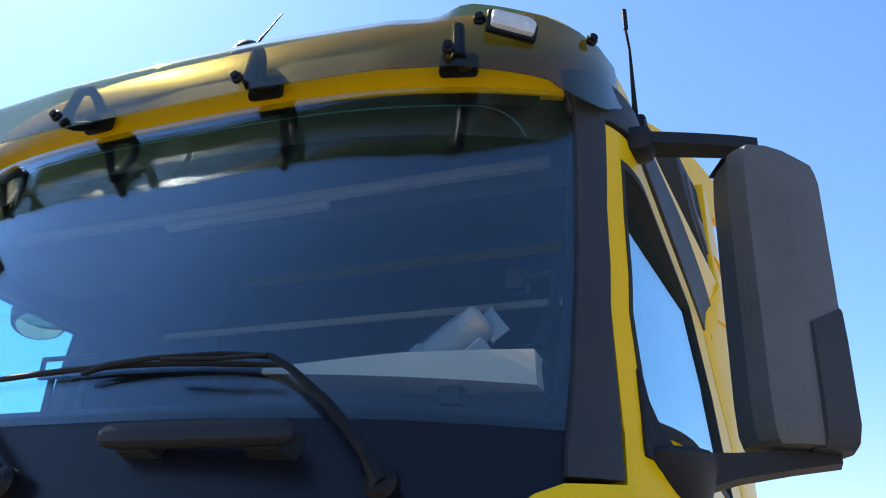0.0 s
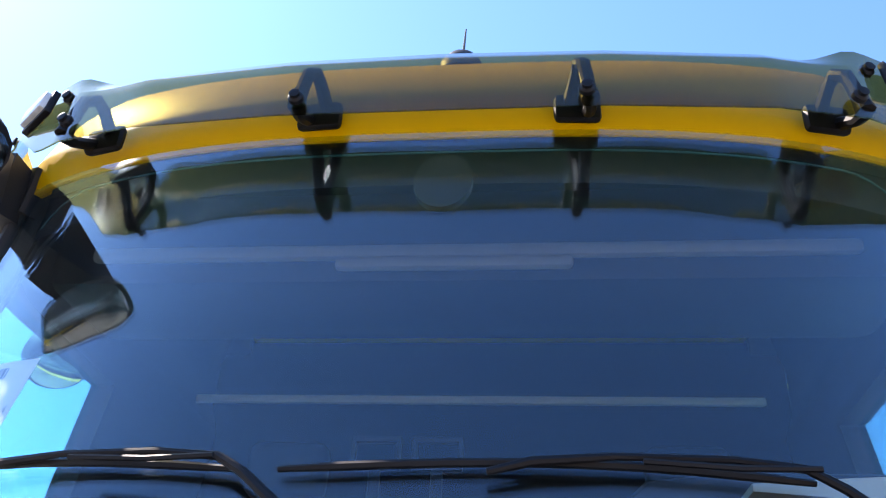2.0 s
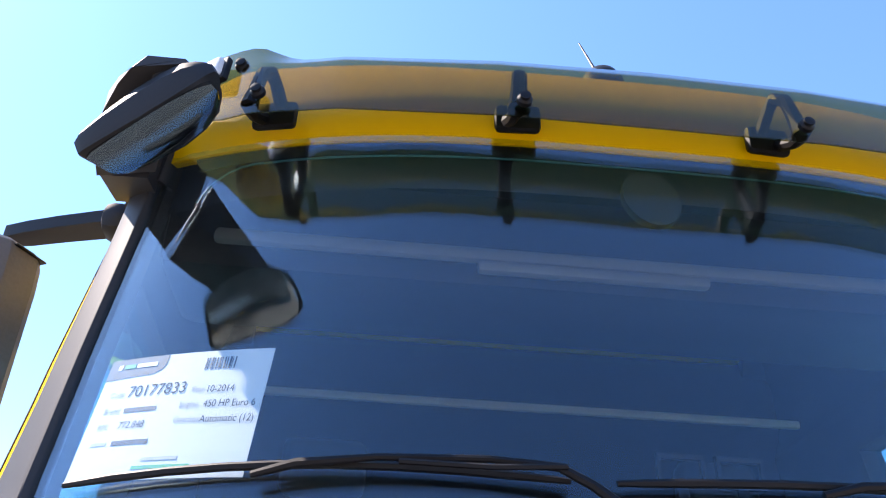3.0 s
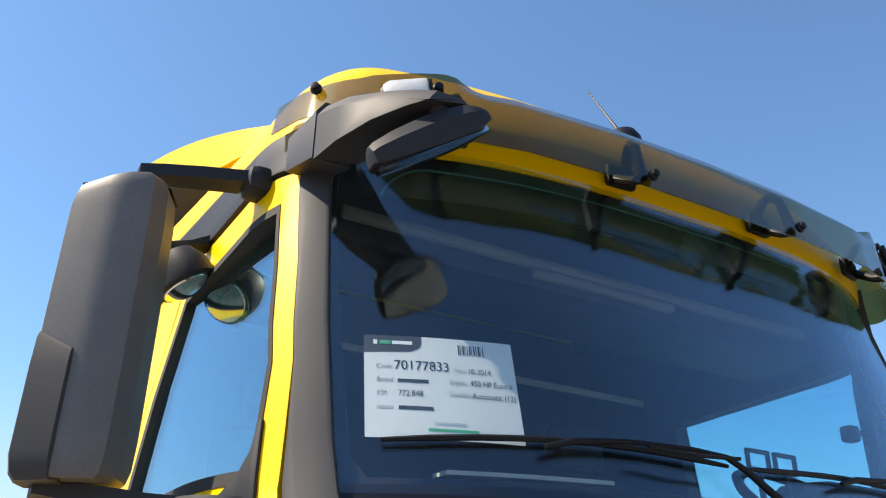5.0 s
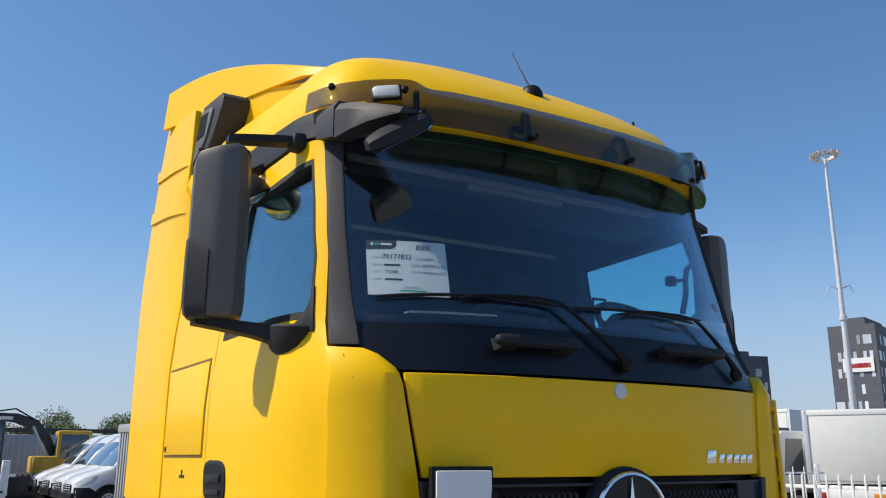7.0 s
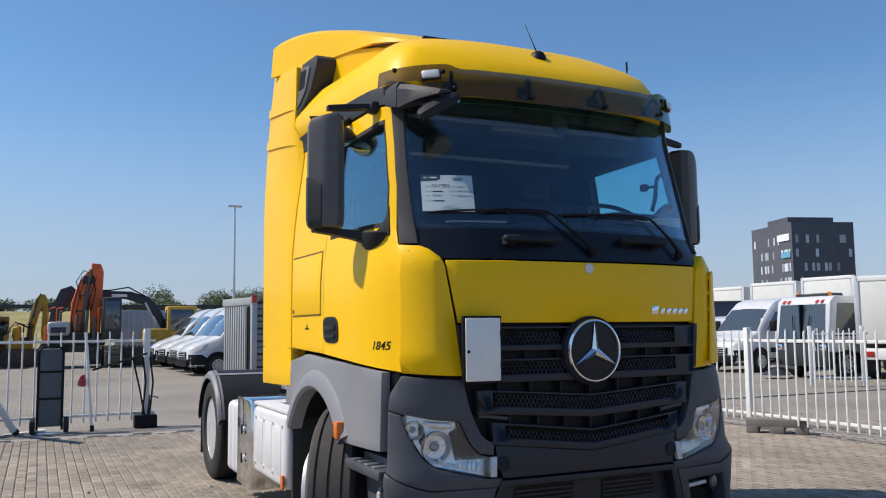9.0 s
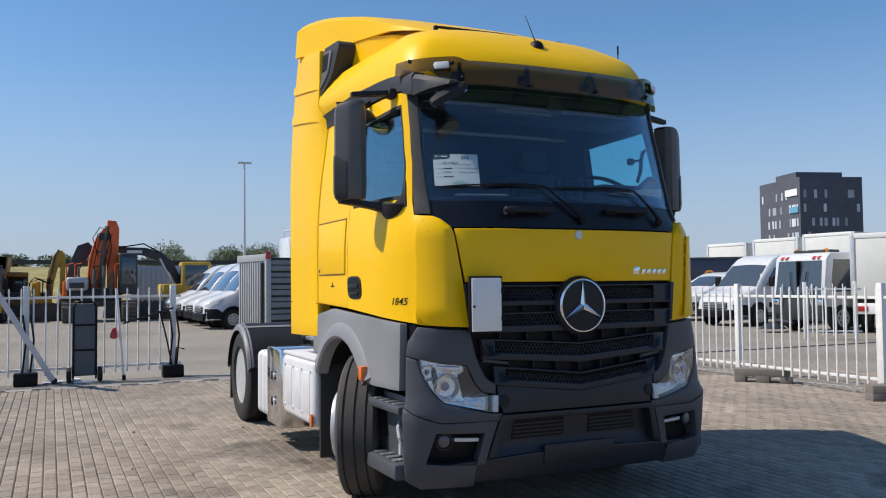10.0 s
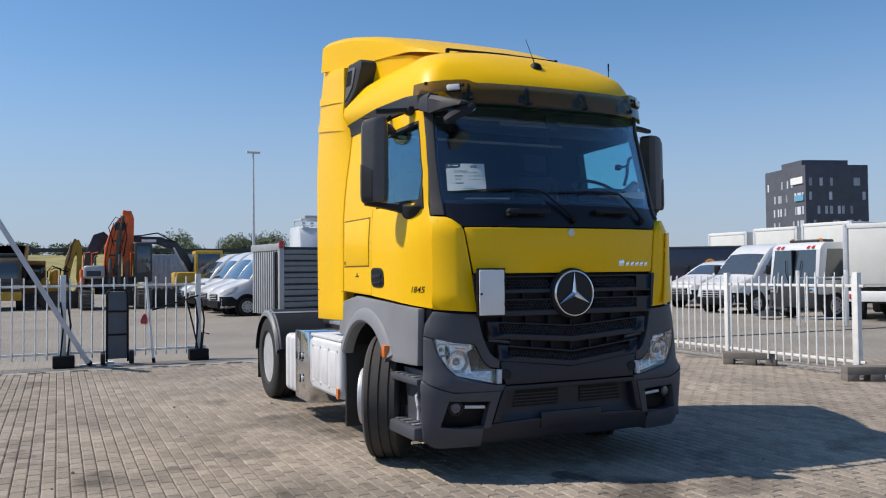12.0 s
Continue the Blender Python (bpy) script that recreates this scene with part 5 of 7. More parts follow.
part("cab_grab_bar", join(sweep([(0.86, 0.26, 2.27), (0.895, 0.265, 2.36), (0.905, 0.27, 2.44), (0.925, 0.275, 2.50), (0.96, 0.285, 2.52)], 0.014, 8), box(0.79, 0.835, 0.255, 0.30, 2.40, 2.45, 0.01), cyl((0.82, 0.275, 2.425), (0.90, 0.27, 2.44), 0.009, 0.009, 8)), BLACK, truck, "black grab bar and clip beside the pillar")
part("rain_sensor", extrude([(0.058 * math.cos(2 * math.pi * k / 20), 2.735 + 0.075 * math.sin(2 * math.pi * k / 20)) for k in range(20)], cab, -0.03, -0.012, 0, 0, 0.0), OLIVE, windscreen, "round pale sensor cover behind the glass")

# ---- sale sheet behind the windscreen ----
def sheet(X, Y, d=0.0):
    """X to the right and Y up, 0-1 over the sheet, on the inside of the glass."""
    return cab(-0.968 + 0.283 * X + 0.012 * Y, 2.150 + 0.214 * Y - 0.006 * X, -0.0085 + d)


pap = part("sale_sheet", extrude([(0, 0), (1, 0), (1, 1), (0, 1)], lambda u, v, d: sheet(u, v, d), -0.001, 0.0, 0.1, 0.25), PAPER, truck, "white printed sale sheet behind the windscreen")


def printed(name, X0, Y0, X1, Y1, material, d=0.0006):
    return part(name, extrude([(X0, Y0), (X1, Y0), (X1, Y1), (X0, Y1)], lambda u, v, e: sheet(u, v, e), 0.0, d, 0.1), material, pap)


def printed_text(name, text, X, Y, height, material, wide=0.60):
    ob = writing(name, text, height / 0.208 * 1.35, Matrix.Identity(4), material, pap)
    for v in ob.data.vertices:
        v.co = sheet(X + v.co.x * wide, Y + v.co.y, 0.0006)


part("sheet_header", extrude([(0, 0.82), (0.30, 0.84), (0.355, 0.88), (0.37, 0.93), (0.37, 1.0), (0, 1.0)], lambda u, v, e: sheet(u, v, e), 0.0, 0.0006, 0.1), INK, pap)
printed("logo_bar", 0.06, 0.905, 0.085, 0.95, WHITE, 0.0012)
printed("logo_bar", 0.10, 0.91, 0.17, 0.945, GREEN, 0.0012)
printed("logo_bar", 0.18, 0.91, 0.31, 0.945, WHITE, 0.0012)
for k, w in enumerate((5, 2, 6, 2, 3, 6, 2, 5, 3, 7, 2, 4)):
    x = 0.615 + 0.0155 * k
    printed("barcode_bar", x, 0.84, x + 0.0016 * w, 0.94, INK)
printed_text("code_number", "70177833", 0.185, 0.655, 0.0205, INK, 0.68)
for t, X, Y in (("10-2014", 0.665, 0.645), ("450 HP Euro 6", 0.675, 0.525), ("Automatic (12)", 0.68, 0.405), ("772.848", 0.205, 0.395)):
    printed_text("value", t, X, Y, 0.0125, INK)
for t, X, Y in (("Code", 0.075, 0.66), ("Year", 0.575, 0.65), ("Brand", 0.075, 0.525), ("Engine", 0.535, 0.53), ("KM", 0.075, 0.395), ("Gearbox", 0.53, 0.41)):
    printed_text("caption", t, X, Y, 0.011, PALEINK)
for X0, X1, Y0, m_ in ((0.205, 0.40, 0.525, INK), (0.205, 0.42, 0.265, INK), (0.075, 0.17, 0.27, PALEINK), (0.42, 0.62, 0.135, PALEINK), (0.38, 0.70, 0.075, GREEN)):
    printed("print_bar", X0, Y0, X1, Y0 + (0.035 if m_ is INK else 0.025), m_)

# model number on the door
for s in (-1, 1):
    ob = writing("model_number", "1845", 0.066, Matrix.Identity(4), DARK, truck, 0.0009, 0.25)
    for v in ob.data.vertices:
        y0 = 0.235 - v.co.x * 1.15 if s < 0 else 0.02 + v.co.x * 1.15
        v.co = Vector((s * (abs(float(np.interp(y0, [skin(CAB, CAB_BACK, 1.3 + 0.05 * k, 1.4)[1] for k in range(30)], [skin(CAB, CAB_BACK, 1.3 + 0.05 * k, 1.4)[0] for k in range(30)]))) + 0.006), y0, 1.385 + v.co.y))



# ---- ground: sand bed, block paving ----
def ground_mat():
    m, nt, b = mat_base("yard_asphalt")
    N, L = nt.nodes, nt.links
    tc = N.new("ShaderNodeTexCoord")
    n = N.new("ShaderNodeTexNoise")
    n.inputs["Scale"].default_value, n.inputs["Detail"].default_value = 0.35, 8
    n2 = N.new("ShaderNodeTexNoise")
    n2.inputs["Scale"].default_value, n2.inputs["Detail"].default_value = 40, 3
    for k in (n, n2):
        L.new(tc.outputs["Object"], k.inputs["Vector"])
    ramp = N.new("ShaderNodeValToRGB")
    ramp.color_ramp.elements[0].position, ramp.color_ramp.elements[1].position = 0.3, 0.72
    ramp.color_ramp.elements[0].color, ramp.color_ramp.elements[1].color = (0.19, 0.17, 0.145, 1), (0.285, 0.26, 0.225, 1)
    ad = N.new("ShaderNodeMath")
    ad.operation = "MULTIPLY_ADD"
    ad.inputs[1].default_value = 0.25
    L.new(n2.outputs[0], ad.inputs[0])
    L.new(n.outputs[0], ad.inputs[2])
    L.new(ad.outputs[0], ramp.inputs[0])
    bk = N.new("ShaderNodeTexBrick")
    bk.inputs["Scale"].default_value, bk.inputs["Brick Width"].default_value, bk.inputs["Row Height"].default_value = 1.0, 0.2, 0.1
    bk.inputs["Mortar Size"].default_value = 0.006
    bk.inputs["Color1"].default_value, bk.inputs["Color2"].default_value, bk.inputs["Mortar"].default_value = (1.06, 1.05, 1.03, 1), (0.94, 0.94, 0.93, 1), (0.55, 0.52, 0.48, 1)
    L.new(tc.outputs["Object"], bk.inputs["Vector"])
    bm_ = N.new("ShaderNodeVectorMath")
    bm_.operation = "MULTIPLY"
    L.new(ramp.outputs[0], bm_.inputs[0])
    L.new(bk.outputs["Color"], bm_.inputs[1])
    L.new(bm_.outputs[0], b.inputs["Base Color"])
    b.inputs["Roughness"].default_value = 0.9
    bp = N.new("ShaderNodeBump")
    bp.inputs["Strength"].default_value, bp.inputs["Distance"].default_value = 0.4, 0.01
    L.new(n2.outputs[0], bp.inputs["Height"])
    L.new(bp.outputs[0], b.inputs["Normal"])
    return m


STAINS = ((-1.22, 3.0, 0.80, 0.62), (-1.75, 2.35, 0.40, 1.18), (-1.05, 2.1, 0.45, 0.62), (-0.03, -0.25, 0.25, 0.3), (-3.77, 2.67, 0.25, 0.6), (-4.06, 5.14, 0.3, 0.6), (-1.86, 0.37, 0.55, 0.72), (-3.2, 1.2, 0.5, 0.78), (0.05, -0.9, 0.55, 0.35), (-3.1, 0.9, 0.55, 0.82), (0.9, -1.0, 0.5, 0.5), (-2.76, 2.17, 0.22, 1.28), (-2.02, 2.66, 0.35, 1.2), (-1.56, 3.1, 0.3, 1.18), (-2.67, 1.39, 0.2, 0.68), (-3.35, 1.22, 0.25, 0.62), (-1.9, 4.53, 0.35, 0.68))


def brick_mat(name, single):
    """Concrete block: each its own tone, with grit, large dust patches and dark oil stains."""
    m, nt, b = mat_base(name)
    N, L = nt.nodes, nt.links
    if single:
        rnd = N.new("ShaderNodeObjectInfo").outputs["Random"]
    else:
        rnd = N.new("ShaderNodeNewGeometry").outputs["Random Per Island"]
    geo = N.new("ShaderNodeNewGeometry")
    ramp = N.new("ShaderNodeValToRGB")
    ramp.color_ramp.elements[0].color, ramp.color_ramp.elements[1].color = (0.240, 0.203, 0.163, 1), (0.342, 0.290, 0.233, 1)
    L.new(rnd, ramp.inputs[0])
    tones = []
    for sc, lo, hi, t0, t1, det in ((0.55, 0.35, 0.7, 0.74, 1.20, 8), (45.0, 0.3, 0.7, 0.78, 1.18, 3), (1.1, 0.58, 0.70, 1.0, 0.50, 9), (3.7, 0.60, 0.74, 1.0, 0.72, 9)):
        n = N.new("ShaderNodeTexNoise")
        n.inputs["Scale"].default_value, n.inputs["Detail"].default_value = sc, det
        L.new(geo.outputs["Position"], n.inputs["Vector"])
        mr = N.new("ShaderNodeMapRange")
        mr.inputs["From Min"].default_value, mr.inputs["From Max"].default_value = lo, hi
        mr.inputs["To Min"].default_value, mr.inputs["To Max"].default_value = t0, t1
        L.new(n.outputs[0], mr.inputs["Value"])
        tones.append(mr.outputs[0])
        last = n
    col = ramp.outputs[0]
    for t in tones:
        v = N.new("ShaderNodeVectorMath")
        v.operation = "SCALE"
        L.new(col, v.inputs[0])
        L.new(t, v.inputs["Scale"])
        col = v.outputs[0]
    # damp and oily patches: centre, half width, darkening
    wob = N.new("ShaderNodeTexNoise")
    wob.inputs["Scale"].default_value, wob.inputs["Detail"].default_value = 2.2, 6
    L.new(geo.outputs["Position"], wob.inputs["Vector"])
    wv = N.new("ShaderNodeVectorMath")
    wv.operation = "MULTIPLY_ADD"
    L.new(wob.outputs["Color"], wv.inputs[0])
    wv.inputs[1].default_value, wv.inputs[2].default_value = (1.3, 1.3, 0), (-0.65, -0.65, 0)
    wp = N.new("ShaderNodeVectorMath")
    L.new(geo.outputs["Position"], wp.inputs[0])
    L.new(wv.outputs[0], wp.inputs[1])
    for cx, cy, rad, k in STAINS:
        ds = N.new("ShaderNodeVectorMath")
        ds.operation = "DISTANCE"
        L.new(wp.outputs[0], ds.inputs[0])
        ds.inputs[1].default_value = (cx, cy, 0)
        mr = N.new("ShaderNodeMapRange")
        mr.interpolation_type = "SMOOTHSTEP"
        mr.inputs["From Min"].default_value, mr.inputs["From Max"].default_value = rad * 0.35, rad
        mr.inputs["To Min"].default_value, mr.inputs["To Max"].default_value = k, 1.0
        L.new(ds.outputs["Value"], mr.inputs["Value"])
        v = N.new("ShaderNodeVectorMath")
        v.operation = "SCALE"
        L.new(col, v.inputs[0])
        L.new(mr.outputs[0], v.inputs["Scale"])
        col = v.outputs[0]
    L.new(col, b.inputs["Base Color"])
    b.inputs["Roughness"].default_value = 0.86
    return m


GROUND = ground_mat()
SAND = mat("joint_sand", (0.15, 0.13, 0.105), 0.95, vary=0.3, scale=4, fine=90, bump=0.3)
BRICK_ONE, BRICK_MANY = brick_mat("paving_block", True), brick_mat("paving_blocks", False)
bm = bmesh.new()
bmesh.ops.create_grid(bm, x_segments=2, y_segments=2, size=900)
for v in bm.verts:
    v.co.z = -0.03
tagged(part("ground", bm, GROUND), "dusty grey yard surface, sunlit", "ground", kind="structure")
PX0, PX1, PY0, PY1 = -9.0, 9.0, -9.0, 9.0
pavement = tagged(part("pavement", box(PX0, PX1, PY0, PY1 + 0.05, -0.10, -0.012), SAND), "grey-brown concrete block paving with sandy joints", "paving", kind="structure")
tagged(part("road", box(-40, 60, 9.25, 66, -0.10, -0.004), GROUND), "worn grey yard surface beyond the drain", "road", kind="structure")

# ---- drain and kerb lines ----
DRAIN = mat("cast_drain_grate", (0.06, 0.06, 0.06), 0.6, metal=0.4, vary=0.3)
CONCRETE = mat("grey_concrete", (0.30, 0.29, 0.27), 0.9, vary=0.2, scale=3, fine=50, bump=0.3)
drain = tagged(part("drain_channel", box(-14, 7.4, 9.06, 9.24, -0.10, 0.0, 0.003), CONCRETE), "concrete drain channel with dark grates", "drain", kind="structure")
for k in range(24):
    part("grate", box(-9.6 + 0.62 * k, -9.6 + 0.62 * k + 0.26, 9.085, 9.215, -0.02, 0.004, 0.002), DRAIN, drain)
tagged(part("kerb", box(7.0, 7.12, -6, 9.0, -0.10, 0.012, 0.006), CONCRETE), "flush concrete edging strip under the fence", "kerb", kind="structure")


# ---- fences ----
def fence_run(name, p0, p1, n, posts, height, label, base=0.12):
    """A run of round-topped pickets on two rails between square posts."""
    a, b = Vector((*p0, 0)), Vector((*p1, 0))
    f_ = thing(name, label, "fence", a)
    d = (b - a)
    L_ = d.length
    rot = Matrix.Rotation(math.atan2(d.y, d.x), 4, "Z")

    def put(nm, bm, lab=""):
        return part(nm, moved(bm, rot), FENCEWHITE, f_, lab)
    pw = 0.042 if height < 1.45 else 0.045
    for z in (base + 0.10, height - 0.14):
        put("rail", box(-0.02, L_ + 0.12, -0.018, 0.018, z - 0.02, z + 0.02, 0.004))
    me = None
    for k in range(n):
        x = (k + 0.7) * L_ / n
        if me is None:
            ob = put("picket", join(sweep([(0, -0.03, base), (0, -0.03, height - 0.03), (0, -0.025, height - 0.01), (0, -0.01, height)], [0.013, 0.013, 0.011, 0.005], 6)))
            me = ob.data
        else:
            ob = new("picket", me)
            ob.parent = f_
        ob.location = rot @ Vector((x, 0, 0))
    for x in posts:
        put("post", box(x - pw, x + pw, -pw, pw, 0.02, height + 0.05, 0.008))
    return f_


fence_run("picket_fence", (6.62, 5.15), (6.57, 2.60), 16, (0.0, 2.55), 1.42, "white steel picket fence section on a heavy foot")
fence_run("picket_fence", (6.75, 9.6), (6.63, 5.25), 27, (), 1.42, "white steel picket fence beside the yard")
fence_run("picket_fence", (-7.2, 9.75), (-1.25, 10.15), 34, (3.70, 5.95), 1.50, "white steel picket fence before the machines")
fence_run("picket_fence", (14.2, 10.6), (15.2, 9.9), 5, (0.0, 1.2), 1.42, "white steel picket fence far across the yard")


FOOT = mat("weathered_brown_concrete", (0.16, 0.145, 0.13), 0.9, vary=0.2, scale=5, fine=60, bump=0.3)


def foot_block(at, rz):
    t = thing("fence_foot", "grey concrete fence foot with notches", "fence foot", (*at, 0.0), group="fence feet")
    b = join(box(-0.5, 0.5, -0.11, 0.11, 0.07, 0.16, 0.012), box(-0.5, -0.30, -0.11, 0.11, 0.0, 0.08, 0.008), box(-0.12, 0.12, -0.11, 0.11, 0.0, 0.08, 0.008), box(0.30, 0.5, -0.11, 0.11, 0.0, 0.08, 0.008))
    part("block", b, FOOT, t)
    t.scale = (0.80, 1.0, 1.25)
    t.rotation_euler = (0, 0, radians(rz))
    return t


foot_block((6.50, 4.55), -52)
foot_block((6.50, 2.30), -28)
for x, y in ((-3.50, 9.90), (-1.28, 10.12)):
    t = thing("ballast_box", "black plastic ballast box under a fence post", "ballast", (x, y - 0.12, 0), group="ballast boxes")
    part("box_body", box(-0.17, 0.17, -0.12, 0.12, 0.0, 0.20, 0.02), BLACK, t)
    for dx in (-0.05, 0.06):
        part("stay", sweep([(dx, 0, 0.18), (dx + 0.05, 0.03, 0.7), (dx + 0.0, 0.06, 1.1)], 0.015, 6), BLACK, t)
t = thing("stay_rod", "thin black stay rod leaning on the fence", "rod", (-1.3, 10.05, 0))
part("rod", sweep([(-0.78, -0.14, 0.92), (-0.40, -0.12, 1.03), (0.02, -0.1, 1.16)], 0.016, 6), BLACK, t)
part("stay", sweep([(-0.19, -0.12, 1.08), (-0.08, -0.14, 0.6), (0.0, -0.15, 0.18)], 0.014, 6), BLACK, t)
part("lever", sweep([(0.05, -0.1, 0.19), (0.07, -0.12, 0.50), (0.20, -0.12, 0.46)], 0.012, 6), BLACK, t)

# hand truck, sign stick, leaning beam
TROLLEY = mat("slate_blue_plastic", (0.085, 0.10, 0.12), 0.5, vary=0.15)
t = thing("hand_truck", "dark slate upright hand truck with two wheels", "hand truck", (-2.655, 9.88, 0))
part("panel", box(-0.165, 0.165, -0.03, 0.03, 0.10, 1.26, 0.03, 3), TROLLEY, t)
for z in (0.50, 0.90):
    part("cross_bar", box(-0.17, 0.17, -0.05, -0.02, z, z + 0.03, 0.006), BLACK, t)
for s in (-1, 1):
    part("side_tube", sweep([(s * 0.17, -0.03, 0.05), (s * 0.17, -0.03, 1.22), (s * 0.12, -0.03, 1.28), (0, -0.03, 1.29)], 0.016, 8), BLACK, t)
    part("wheel", lathe([(0.03, -0.04), (0.11, -0.035), (0.12, 0.0), (0.11, 0.035), (0.03, 0.04)], (s * 0.23, 0, 0.12), (1, 0, 0), 20), RUBBER, t)
part("toe_plate", box(-0.16, 0.16, -0.20, 0.0, 0.0, 0.02, 0.005), STEEL, t)
t = thing("sign_stick", "white stick with a round red reflector", "sign", (-2.085, 9.84, 0))
part("stick", sweep([(0.02, 0, 0.0), (-0.10, 0.03, 1.5)], 0.022, 8), WHITE, t)
part("reflector", lathe([(0.022, 0.09), (0.045, 0.04), (0.062, -0.03), (0.058, -0.075), (0.03, -0.09)], (-0.135, -0.03, 0.77), (0.1, 0, 1), 20), RED, t)
part("tip", cyl((0.025, 0, 0.0), (0.018, 0, 0.09), 0.03), BLACK, t)
BEAMPAINT = mat("pale_grey_beam_paint", (0.55, 0.57, 0.61), 0.4, vary=0.12, scale=4)
t = thing("leaning_beam", "perforated grey aluminium beam raised on a slant", "beam", (-3.12, 9.95, 0))
d = Vector((-0.495, 0.0, 0.87)).normalized()
part("beam", moved(box(-0.10, 0.10, -0.04, 0.04, 0.0, 4.6, 0.006), Matrix.Translation((0, -0.1, 0.06)) @ d.to_track_quat("Z", "Y").to_matrix().to_4x4()), BEAMPAINT, t)
for k in range(14):
    p = d * (0.28 + 0.30 * k) + Vector((0, -0.1, 0.06))
    part("hole", cyl(p + Vector((0, -0.043, 0)), p + Vector((0, -0.036, 0)), 0.020, 0.020, 10), BLACK, t)
part("caster", lathe([(0.02, -0.02), (0.05, -0.015), (0.05, 0.015), (0.02, 0.02)], (0.02, -0.1, 0.05), (0, 1, 0), 16), RUBBER, t)
t = thing("paper_scraps", "crumpled white and blue plastic litter on the ground", "litter", (-2.95, 10.0, 0.0))
for k in range(4):
    part("scrap", moved(box(-0.11, 0.11, -0.06, 0.06, 0.0, 0.012 + 0.01 * k, 0.004), pose(0.13 * k - 0.2, 0.05 * (k % 2), 0.0, 0, 0, 30 * k)), WHITE if k % 2 else STEEL, t)


# ---- vehicles ----
VGLASS = mat("dark_vehicle_glass", (0.05, 0.065, 0.08), 0.05, coat=1.0, vary=0.1, bump=0)
NAVY = mat("navy_paint", (0.012, 0.016, 0.035), 0.35, coat=0.4, vary=0.1)
EXORANGE = mat("weathered_orange_paint", (0.74, 0.12, 0.02), 0.5, vary=0.25, scale=3, bump=0.1)
EXYELLOW = mat("weathered_yellow_paint", (0.52, 0.31, 0.03), 0.55, vary=0.25, scale=3, bump=0.1)
EXBLACK = mat("charcoal_machine_paint", (0.03, 0.033, 0.038), 0.5, vary=0.2, scale=3, bump=0.1)
TRACK = mat("dusty_steel_track", (0.10, 0.085, 0.07), 0.85, vary=0.35, scale=6, bump=0.3)
AMBER = mat("amber_plastic", (0.7, 0.25, 0.02), 0.3, coat=0.3)


def side_shape(pts, w, bevel=0.06):
    """A side outline (y, z) drawn out to a width, with rounded long edges."""
    return extrude(pts, lambda u, v, d: Vector((d, u, v)), -w / 2, w / 2, 0, 0, bevel)


def road_wheel(parent, x, y, r, w):
    s = 1 if x > 0 else -1
    q = part("wheel", lathe([(r * 0.6, -w / 2), (r * 0.95, -w / 2), (r, -w * 0.35), (r, w * 0.35), (r * 0.95, w / 2), (r * 0.6, w / 2)], (x, y, r), (1, 0, 0), 24), RUBBER, parent)
    part("hub", lathe([(r * 0.64, w * 0.45), (r * 0.62, w * 0.54), (r * 0.52, w * 0.50), (r * 0.2, w * 0.56), (0.0, w * 0.58)], (x, y, r), (s, 0, 0), 20), STEEL, q)
    slots = join(*[cyl((x + s * w * 0.50, y + r * 0.42 * math.cos(k * math.pi / 4), r + r * 0.42 * math.sin(k * math.pi / 4)), (x + s * w * 0.56, y + r * 0.42 * math.cos(k * math.pi / 4), r + r * 0.42 * math.sin(k * math.pi / 4)), r * 0.07, seg=6) for k in range(8)])
    part("hub_slots", slots, BLACK, q)


